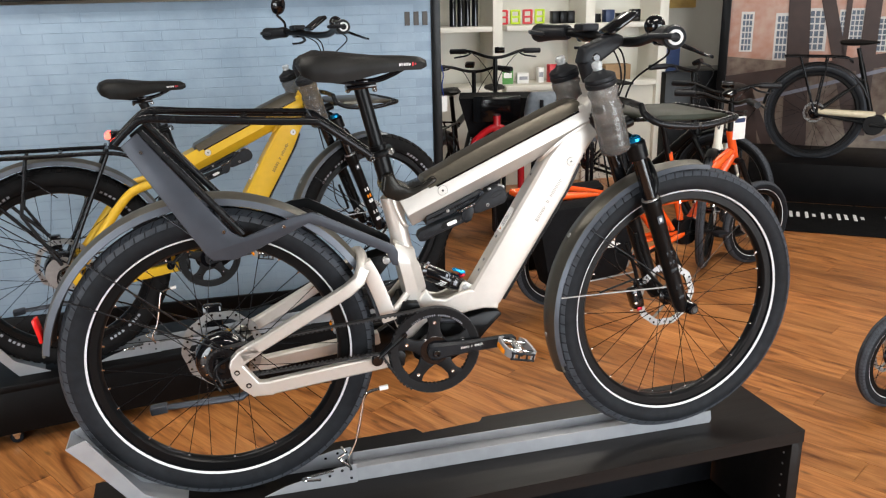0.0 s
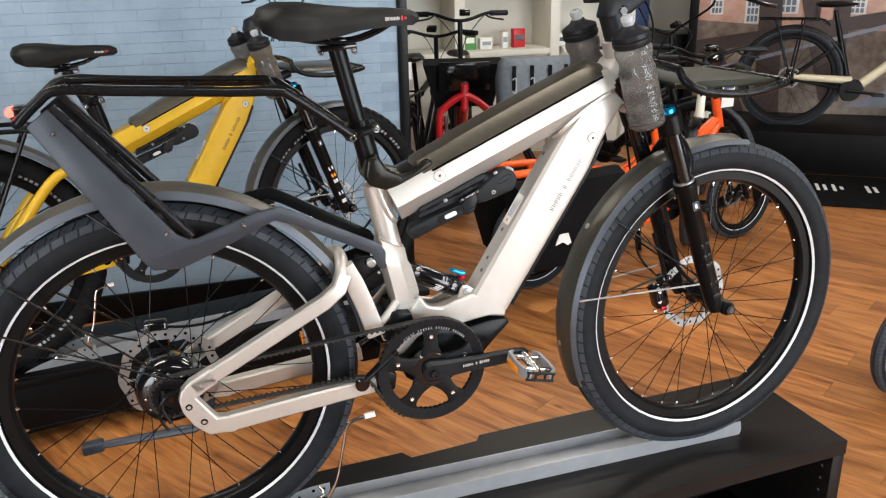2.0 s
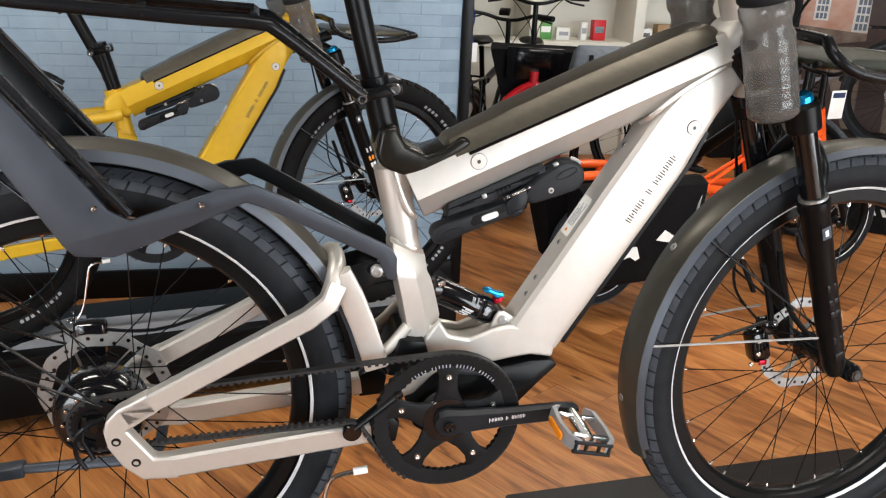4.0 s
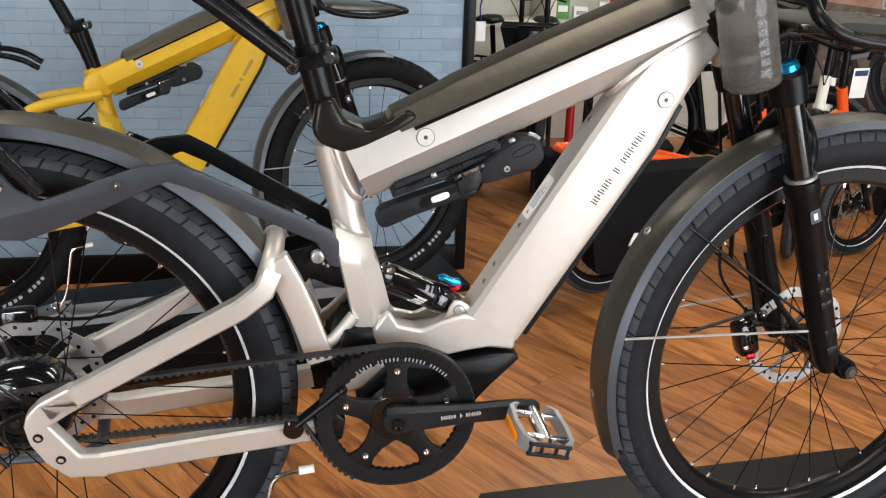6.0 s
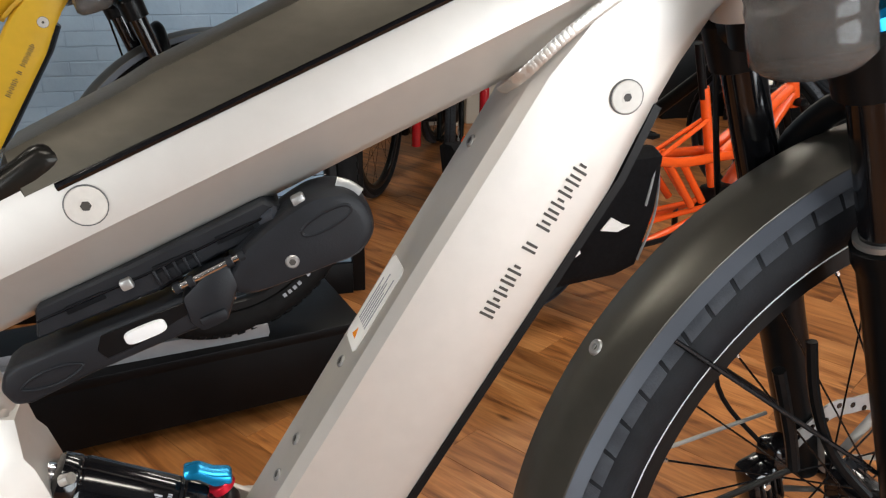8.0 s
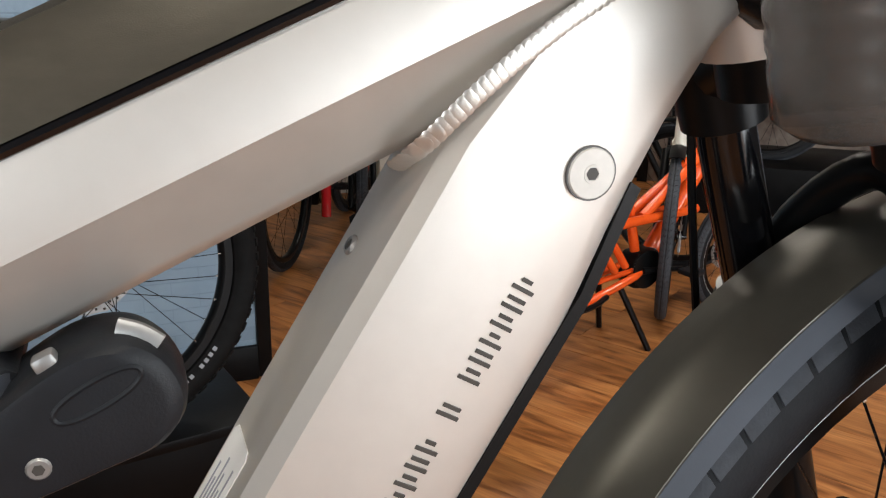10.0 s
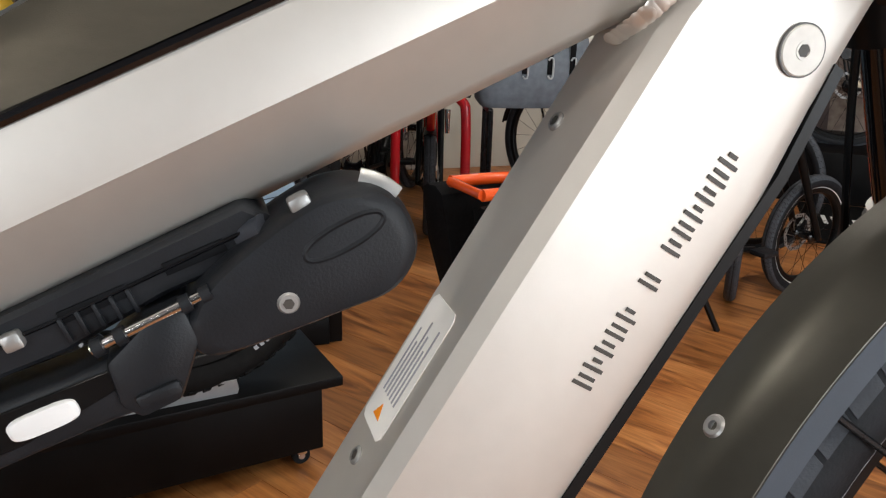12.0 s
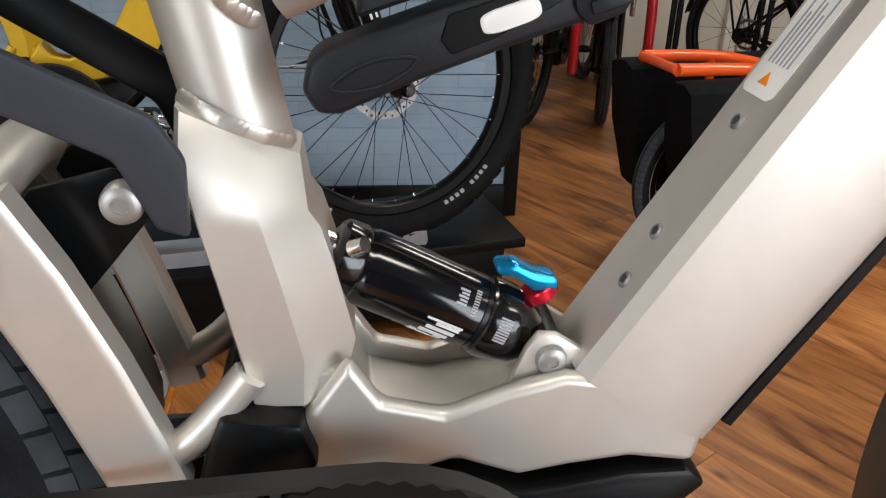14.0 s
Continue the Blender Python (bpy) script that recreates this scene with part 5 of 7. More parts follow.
    bar = smooth_path([(0.915, -0.335, 1.520), (0.955, -0.23, 1.522), (0.985, -0.12, 1.512), (0.996, -0.05, 1.502), (0.996, 0.05, 1.502), (0.985, 0.12, 1.512), (0.955, 0.23, 1.522), (0.915, 0.335, 1.520)], 5)
    tube(bm, bar, 0.0125, 12)
    hb = pf("handlebar", bm, BLACKM)
    for s in (-1, 1):
        a, b = Vector((0.913, s * 0.338, 1.520)), Vector((0.952, s * 0.235, 1.522))
        d = b - a
        bm = bmn()
        tube(bm, [a, a + d * 0.1, a + d * 0.35, a + d * 0.7, b, b + d * 0.08], [0.022, 0.0255, 0.0225, 0.0205, 0.021, 0.018], 18)
        merge(bm, box(a + d * 0.22 + Vector((-0.020, 0, 0)), (0.040, 0.066, 0.012), 0.005, pose(0, 0, 0, 0, 10, s * -20)))
        gp = pf("grip", bm, PLASTIC, B, "black ergonomic grip")
        mr_ = oriented(a - d * 0.012, a - d * 0.1) @ pose(0, 0, 0, 90, 0, 0)
        pf("grip_ring", lathe([(0.010, 0.0), (0.0155, 0.0), (0.0155, 0.002), (0.010, 0.002)], mr_, 24, True), WHITE, gp, "white printed ring")
        bm = bmn()
        tube(bm, smooth_path([(0.992, s * 0.20, 1.508), (1.030, s * 0.22, 1.490), (1.035, s * 0.27, 1.478), (1.020, s * 0.315, 1.476)], 5), [0.007] * 6 + [0.006] * 5 + [0.005] * 5, 8, 0.7)
        lv = pf("brake_lever", bm, PLASTIC if s > 0 else STEELBLACK, B, "brake lever")
        bm = box((0.985, s * 0.185, 1.510), (0.036, 0.05, 0.026), 0.008)
        pf("lever_body", bm, BLACKG, lv)
    bm = box((0.975, 0.0, 1.545), (0.085, 0.062, 0.016), 0.006, pose(0, 0, 0, 0, -32, 0))
    pf("display", bm, BLACKG, B, "black display unit")
    bm = box((0.968, 0.15, 1.535), (0.05, 0.05, 0.02), 0.006)
    pf("remote", bm, PLASTIC)
    s_ = bmn()
    bmesh.ops.create_uvsphere(s_, u_segments=16, v_segments=10, radius=0.024)
    pf("bell", merge(bmn(), s_, Matrix.Translation((0.985, -0.145, 1.540))), BLACKG, B, "gloss black bell")
    bm = bmn()
    for k, (y0, y1) in enumerate(((-0.16, -0.03), (0.16, 0.03), (0.11, 0.015))):
        tube(bm, smooth_path([(0.99, y0, 1.505), (1.035, y0 * 0.8, 1.475), (1.005, y1, 1.41), (0.975, y1, 1.34)], 6), 0.0024, 6)
    pf("control_cable", bm, BLACKM)
    if bar_up:
        bm = bmn()
        tube(bm, smooth_path([(0.955, 0.24, 1.525), (0.965, 0.26, 1.56), (0.940, 0.275, 1.592)], 4), 0.005, 8)
        merge(bm, lathe([(0.001, -0.012), (0.026, -0.010), (0.036, -0.002), (0.037, 0.003), (0.034, 0.004)], Matrix.Translation((0.955, 0.28, 1.628)) @ pose(0, 0, 0, 10, 0, 18), 28))
        mi = pf("mirror", bm, BLACKG, B, "round black rear-view mirror")
        bm = lathe([(0.001, 0.0035), (0.033, 0.0035), (0.033, 0.0045), (0.001, 0.0045)], Matrix.Translation((0.955, 0.28, 1.628)) @ pose(0, 0, 0, 10, 0, 18), 28)
        pf("mirror_glass", bm, MIRROR, mi)
    STD = DOWN @ ST
    # folding lock under the top tube: carrier, clip, hinge, rounded head, and the bracket on the tube
    def lens(cx, cz, rx, rz, deg, power=1.0, n=28):
        out = []
        ca, sa = math.cos(radians(deg)), math.sin(radians(deg))
        for k in range(n):
            t = TAU * k / n
            u = rx * math.copysign(abs(math.cos(t)) ** power, math.cos(t))
            v = rz * math.copysign(abs(math.sin(t)) ** power, math.sin(t))
            out.append((cx + u * ca - v * sa, cz + u * sa + v * ca))
        return out

    def turned_bar(name, cx, cz, L, H, y0, y1, bev, material, parent, label="", deg=19.5):
        bm = box((0, 0, 0), (L, y1 - y0, H), bev)
        bm.transform(Matrix.Translation((cx, (y0 + y1) / 2, cz)) @ pose(0, 0, 0, 0, -deg, 0))
        return p(name, bm, material, parent, label)

    bm = prism([(0.480, 1.050), (0.483, 1.062), (0.490, 1.067), (0.537, 1.084), (0.575, 1.096), (0.606, 1.110), (0.613, 1.104), (0.604, 1.081), (0.590, 1.077), (0.562, 1.067), (0.530, 1.055), (0.496, 1.040), (0.486, 1.040)], -0.043, -0.014, 0.0035, 3)
    lo_ = p("folding_lock", bm, PLASTIC, B, "black folding lock in its holder")
    bm = bmn()
    tube(bm, [(x, -0.0432, z) for x, z in lens(0.510, 1.0575, 0.019, 0.0055, 19, 1.25)], 0.0009, 6, 1.0, True)
    p("thumb_groove", bm, PLASTIC, lo_)
    bm = prism([(0.537, 1.072), (0.540, 1.082), (0.590, 1.099), (0.594, 1.092), (0.560, 1.073), (0.542, 1.066)], -0.0438, -0.0425, 0.0005, 1)
    p("pad_recess", bm, BLACKM, lo_)
    bm = bmn()
    pad = lens(0.5655, 1.0820, 0.0128, 0.0047, 19.5, 0.55)
    loft(bm, [[(0.5655 + (x - 0.5655) * f, y, 1.0820 + (z - 1.0820) * f) for x, z in pad] for y, f in ((-0.043, 1.0), (-0.0452, 1.0), (-0.0460, 0.90))])
    p("reflector_pad", bm, WHITE, lo_, "oval white pad")
    bm = prism([(0.588, 1.102), (0.603, 1.117), (0.617, 1.122), (0.622, 1.108), (0.614, 1.084), (0.599, 1.078), (0.592, 1.084)], -0.0465, -0.014, 0.003, 2)
    p("lock_clip", bm, PLASTIC, lo_, "square black clip")
    turned_bar("clip_ridge", 0.606, 1.0885, 0.017, 0.006, -0.0485, -0.0455, 0.0014, PLASTIC, lo_)
    # bracket along the tube, with its open slots and screws
    bm = prism([(0.503, 1.078), (0.505, 1.099), (0.560, 1.121), (0.640, 1.156), (0.652, 1.150), (0.642, 1.135), (0.610, 1.122), (0.575, 1.103)], -0.034, 0.016, 0.002, 1)
    br = p("lock_bracket", bm, PLASTIC, lo_, "black slotted bracket")
    for cx, cz, L in ((0.533, 1.1000, 0.024), (0.5855, 1.1215, 0.026), (0.622, 1.1370, 0.024)):
        turned_bar("bracket_slot", cx, cz, L, 0.0052, -0.0350, -0.0335, 0.0004, STANDIN, br, "", 21)
    for k in range(5):
        turned_bar("bracket_rib", 0.575 + 0.006 * k, 1.1125 + 0.0024 * k, 0.0016, 0.010, -0.0362, -0.034, 0.0004, PLASTIC, br, "", 21)
    bm = bmn()
    tube(bm, [(0.505, -0.0345, 1.0905), (0.575, -0.0345, 1.1175), (0.642, -0.0345, 1.1465)], 0.0009, 6)
    p("bracket_edge", bm, BLACKG, br)
    turned_bar("bracket_screw", 0.5575, 1.1105, 0.0075, 0.0070, -0.0385, -0.033, 0.0015, STEEL, br, "bright square nut", 21)
    bm = bmn()
    tube(bm, [(0.584, -0.0440, 1.1075), (0.624, -0.0440, 1.1255)], 0.0021, 10)
    p("hinge_pin", bm, CHROME, lo_)
    for t in (0.02, 0.22, 0.80, 0.98):
        q0 = Vector((0.584, -0.0440, 1.1075)).lerp(Vector((0.624, -0.0440, 1.1255)), t)
        q1 = Vector((0.584, -0.0440, 1.1075)).lerp(Vector((0.624, -0.0440, 1.1255)), t + 0.09)
        bm = bmn()
        tube(bm, [q0, q1], 0.0036, 10)
        p("hinge_knuckle", bm, PLASTIC, lo_)
    # rounded head
    outline = [(0.615, 1.113), (0.622, 1.127), (0.640, 1.143), (0.657, 1.155), (0.672, 1.1625), (0.688, 1.1635), (0.700, 1.156), (0.7065, 1.142), (0.7050, 1.130), (0.696, 1.120), (0.680, 1.1145), (0.655, 1.1065), (0.630, 1.0995), (0.619, 1.1015)]
    loop = smooth_path([(x, 0, z) for x, z in outline + outline[:1]], 4)[:-1]
    cx_, cz_ = 0.661, 1.131
    bm = bmn()
    loft(bm, [[(cx_ + (q.x - cx_) * f, y, cz_ + (q.z - cz_) * f) for q in loop] for y, f in ((-0.0470, 0.80), (-0.0465, 0.88), (-0.0445, 0.945), (-0.0405, 0.985), (-0.034, 1.0), (-0.020, 1.0), (-0.012, 0.95), (-0.009, 0.85))])
    hd_ = p("lock_head", bm, PLASTIC, lo_, "rounded lock head", 30)
    kc = lens(0.676, 1.1455, 0.0165, 0.0052, 27, 0.9)
    bm = bmn()
    tube(bm, [(x, -0.0466, z) for x, z in kc], 0.0012, 6, 1.0, True)
    p("lock_recess_rim", bm, PLASTIC, hd_)
    bm = prism(kc, -0.0468, -0.0440, 0.0)
    p("lock_keyhole_cover", bm, mat("smoky_keyhole_gloss", (0.06, 0.058, 0.052), 0.12, 0.3, 0.3, 60) if style == "plates" else BLACKG, hd_, "glossy oval keyhole cover")
    p("lock_screw", disc((0.6545, 1.1205), 0.0044, -0.0480, -0.0445, 0.0008, 16), STEEL, hd_)
    p("screw_socket", disc((0.6545, 1.1205), 0.0022, -0.0483, -0.0478, 0, 6), INK, hd_)
    turned_bar("lock_button", 0.6605, 1.1575, 0.0085, 0.0065, -0.0435, -0.036, 0.0016, STEEL, hd_, "bright metal button", 24)
    bm = bmn()
    tube(bm, smooth_path([(0.684, -0.034, 1.1635), (0.691, -0.036, 1.1615), (0.6975, -0.038, 1.1570)], 4), 0.0034, 10, 1.5)
    p("lock_tip", bm, STEEL, hd_, "bright metal lock tip")
    bm = bmn()
    tube(bm, smooth_path([(0.664, -0.0452, 1.1125), (0.674, -0.0458, 1.1215), (0.690, -0.0450, 1.1265), (0.703, -0.0385, 1.1290)], 5), 0.0006, 5)
    p("lock_parting_line", bm, GREYPL, hd_)
    bm = bmn()
    tube(bm, [(0.640, -0.030, 1.1420), (0.648, -0.036, 1.1475)], 0.0055, 12)
    p("lock_pivot", bm, GREYPL, hd_)
    # kickstand on the far side
    bm = bmn()
    tube(bm, [(0.075, 0.090, 0.715), (0.060, 0.105, 0.640), (0.030, 0.115, 0.612), (-0.165, 0.125, 0.602)], [0.012, 0.012, 0.012, 0.009], 10, 0.8)
    merge(bm, box((-0.180, 0.127, 0.600), (0.044, 0.030, 0.022), 0.005, pose(0, 0, 0, 0, -6, 0)))
    p("kickstand", bm, GREYPL, B, "folded black kickstand")
    # hoses along the swingarm
    bm = bmn()
    tube(bm, smooth_path([(-0.01, 0.065, 0.88), (0.10, 0.085, 0.87), (0.30, 0.085, 0.955), (0.39, 0.06, 1.02), (0.44, 0.05, 1.08)], 5), 0.0028, 6)
    tube(bm, smooth_path([(0.020, -0.088, 0.815), (-0.012, -0.095, 0.80), (-0.022, -0.092, 0.765), (-0.010, -0.09, 0.735)], 5), 0.003, 6)
    p("brake_hose", bm, BLACKM)
    return B


def merge_box(bm, c, x, y, z, half):
    vs = []
    for sx in (-1, 1):
        for sy in (-1, 1):
            for sz in (-1, 1):
                vs.append(bm.verts.new(c + x * half[0] * sx + y * half[1] * sy + z * half[2] * sz))
    for f in ((0, 1, 3, 2), (4, 6, 7, 5), (0, 4, 5, 1), (2, 3, 7, 6), (0, 2, 6, 4), (1, 5, 7, 3)):
        bm.faces.new([vs[i] for i in f])


ebike(pose(0, 0, 0.425), SILVER, WELD, "champagne silver full-suspension electric bicycle on a low black stand", plate=OLIVE)
ebike(pose(-0.614, 1.304, 0.268, 0, 0, 10) @ Matrix.Diagonal((1.04, 1.04, 1.04, 1)), YELLOW, YWELD, "curry yellow full-suspension electric bicycle before a blue brick wall", tyre="knobby", style="flat", rack_tail=False, saddle_shift=(-0.025, 0, -0.05), steer=12.0, bar_up=0.075, plate=COVER)

# ---- stands ----
def stand_silver():
    S = thing("display_stand", pose(1.560, -0.130, 0, 0, 0, 3.6), "low black-brown shelf unit used as a bicycle stand", "shelf unit")
    x0, x1, y0, y1, h = -1.900, 0.0, 0.0, 0.370, 0.413
    # the top board has a notch in its far edge
    poly = [(x0, y0), (x1, y0), (x1, y1), (-0.835, y1), (-0.850, y1 - 0.022), (-1.025, y1 - 0.030), (-1.040, y1), (x0, y1)]
    bm = bmn()
    loft(bm, [[(x, y, h - 0.038) for x, y in poly], [(x, y, h) for x, y in poly]])
    bevelled(bm, 0.0015, 1)
    part("top_board", bm, STANDWOOD, S)
    for xx in (x0 + 0.019, -0.93, x1 - 0.019):
        part("side_panel", box((xx, (y0 + y1) / 2, (h - 0.038) / 2), (0.036, y1 - y0 - 0.004, h - 0.038), 0.0015), STANDWOOD, S)
    part("back_panel", box(((x0 + x1) / 2, y1 - 0.014, (h - 0.038) / 2), (x1 - x0 - 0.08, 0.012, h - 0.042)), STANDIN, S)
    part("bottom_board", box(((x0 + x1) / 2, (y0 + y1) / 2, 0.03), (x1 - x0 - 0.078, y1 - y0 - 0.03, 0.036), 0.0015), STANDWOOD, S)
    bm = bmn()
    for xx in (-0.0375, -0.910):
        for k in range(8):
            merge(bm, lathe([(0.0001, 0.0), (0.0035, 0.0), (0.0035, 0.001)], Matrix.Translation((xx, 0.03, 0.08 + k * 0.036)) @ pose(0, 0, 0, 0, 0, 90), 8))
    part("shelf_pin_hole", bm, STEEL, S)
    return S


stand_silver()


def wheel_rail(m, label, x1=1.325):
    R = thing("wheel_rail", m, label, "bike rail", "wheel rails")
    for s in (-1, 1):
        bm = prism([(0.30, 0.0), (x1, 0.0), (x1 + 0.004, 0.012), (x1, 0.038), (0.30, 0.038)], s * 0.038 - 0.0015, s * 0.038 + 0.0015, 0.0006, 1)
        part("rail_flange", bm, ALU, R)
    part("rail_base", box(((0.30 + x1) / 2, 0, 0.0075), (x1 - 0.30, 0.074, 0.011), 0.0005), ALU, R)
    # folded wheel holder under the rear wheel
    for s in (-1, 1):
        bm = prism([(0.30, -0.002), (0.30, 0.052), (0.255, 0.050), (0.12, 0.020), (0.06, -0.002)], s * 0.043 - 0.0015, s * 0.043 + 0.0015, 0.0006, 1)
        part("holder_cheek", bm, ALU, R)
        bm = prism([(-0.368, 0.212), (-0.326, 0.228), (-0.215, 0.062), (-0.100, 0.0), (-0.210, 0.0)], s * 0.043 - 0.0015, s * 0.043 + 0.0015, 0.0006, 1)
        part("rear_cheek", bm, ALU, R)
        for xx, zz in ((0.285, 0.040), (0.262, 0.040), (0.23, 0.030), (0.285, 0.015)):
            part("holder_rivet", disc((xx, zz), 0.0038, s * 0.043 - 0.003, s * 0.043 + 0.003, 0.0008, 10), STEELBLACK, R)
    bm = bmn()
    loft(bm, [[(-0.371, -0.044, 0.210), (-0.371, 0.044, 0.210), (-0.368, 0.044, 0.213), (-0.368, -0.044, 0.213)], [(-0.232, -0.044, 0.044), (-0.232, 0.044, 0.044), (-0.229, 0.044, 0.047), (-0.229, -0.044, 0.047)], [(-0.12, -0.044, 0.004), (-0.12, 0.044, 0.004), (-0.12, 0.044, 0.007), (-0.12, -0.044, 0.007)]])
    part("wheel_ramp", bm, ALU, R)
    bm = bmn()
    tube(bm, smooth_path([(0.285, -0.046, 0.045), (0.278, -0.05, 0.075), (0.300, -0.052, 0.12), (0.318, -0.054, 0.20), (0.328, -0.054, 0.245), (0.345, -0.055, 0.258), (0.372, -0.055, 0.262)], 6), 0.0036, 8)
    tube(bm, smooth_path([(0.285, -0.046, 0.045), (0.262, -0.055, 0.075), (0.255, -0.05, 0.082), (0.272, -0.045, 0.09), (0.265, -0.03, 0.10)], 5), 0.003, 8)
    tube(bm, smooth_path([(0.24, -0.048, 0.046), (0.17, -0.052, 0.040), (0.165, -0.07, 0.045), (0.205, -0.075, 0.043)], 5), 0.0032, 8)
    wr = part("wire_support", bm, CHROME, R, "bent bright wire wheel support")
    bm = bmn()
    tube(bm, [(0.366, -0.055, 0.262), (0.388, -0.055, 0.264)], 0.0065, 10)
    part("rubber_tip", bm, LABELW, wr)
    return R


wheel_rail(pose(0, -0.016, 0.413, 0, 0, 1.5), "zinc grey steel wheel rail fixed on the black stand")
wheel_rail(pose(-0.614, 1.304, 0.256, 0, 0, 10), "zinc grey steel wheel rail on the black platform")


def caster_platform():
    P = thing("rolling_platform", pose(0.960, 1.525, 0, 0, 0, 12), "low black rolling display platform on casters", "platform")
    part("deck", box((-1.06, 0.18, 0.242), (2.12, 0.36, 0.028), 0.004), PLATFORM, P)
    part("front_board", box((-1.06, 0.030, 0.139), (2.02, 0.020, 0.177), 0.002), PLATFORM, P)
    part("back_board", box((-1.06, 0.330, 0.139), (2.02, 0.020, 0.177), 0.002), PLATFORM, P)
    for xx in (-2.06, -0.06):
        part("end_board", box((xx, 0.18, 0.139), (0.02, 0.278, 0.177), 0.002), PLATFORM, P)
    for xx in (-1.84, -0.10):
        for yy in (0.055, 0.305):
            c = part("caster", disc((xx, 0.024), 0.024, yy - 0.010, yy + 0.010, 0.003), RUBBER, P, "small black caster wheel")
            part("caster_fork", prism([(xx - 0.012, 0.03), (xx + 0.012, 0.03), (xx + 0.018, 0.055), (xx - 0.018, 0.055)], yy - 0.014, yy + 0.014, 0.002), CHROME, c)
            part("caster_cap", disc((xx, 0.024), 0.010, yy - 0.013, yy + 0.013, 0.002, 12), CHROME, c)


caster_platform()

# ---- setting ----
X0, X1, Y0, Y1, HT = -4.6, 7.2, -4.6, 5.2, 3.0


def setting(name, bm, material, label, category, sharp=38):
    return tagged(part(name, bm, material, None, "", sharp), label, category, "", "structure")


setting("wall_south", box(((X0 + X1) / 2, Y0 - 0.08, HT / 2), (X1 - X0, 0.16, HT)), DARKWALL, "plain dark shop wall with the street windows", "wall")
setting("wall_west", box((X0 - 0.08, (Y0 + Y1) / 2, HT / 2), (0.16, Y1 - Y0, HT)), DARKWALL, "plain dark shop wall", "wall")
setting("wall_east", box((X1 + 0.08, (Y0 + Y1) / 2, HT / 2), (0.16, Y1 - Y0, HT)), DARKWALL, "plain dark shop wall", "wall")
setting("wall_north", box(((X0 + X1) / 2, Y1 + 0.08, HT / 2), (X1 - X0, 0.16, HT)), BACKWALL, "cream shop wall behind the shelves", "wall")
setting("ceiling", box(((X0 + X1) / 2, (Y0 + Y1) / 2, HT + 0.06), (X1 - X0, Y1 - Y0, 0.12)), CEIL, "dark painted shop ceiling", "ceiling")
for i, wx in enumerate(WINDOWS):
    w = setting("window_%d" % (i + 1), box((wx, -4.54, 1.32), (2.62, 0.06, 2.56), 0.004), STEELBLACK, "tall shop window with a dark frame", "window")
    part("pane", box((wx, -4.50, 1.32), (2.48, 0.01, 2.42)), WINGLOW, w)
for px, py in PANELS:
    L = thing("ceiling_light", pose(px, py, 2.96), "slim white ceiling light panel", "ceiling light", "ceiling lights")
    part("frame", box((0, 0, 0), (1.25, 0.36, 0.05), 0.005), WHITEPAINT, L)
    part("diffuser", box((0, 0, -0.028), (1.16, 0.29, 0.008)), PANELGLOW, L)


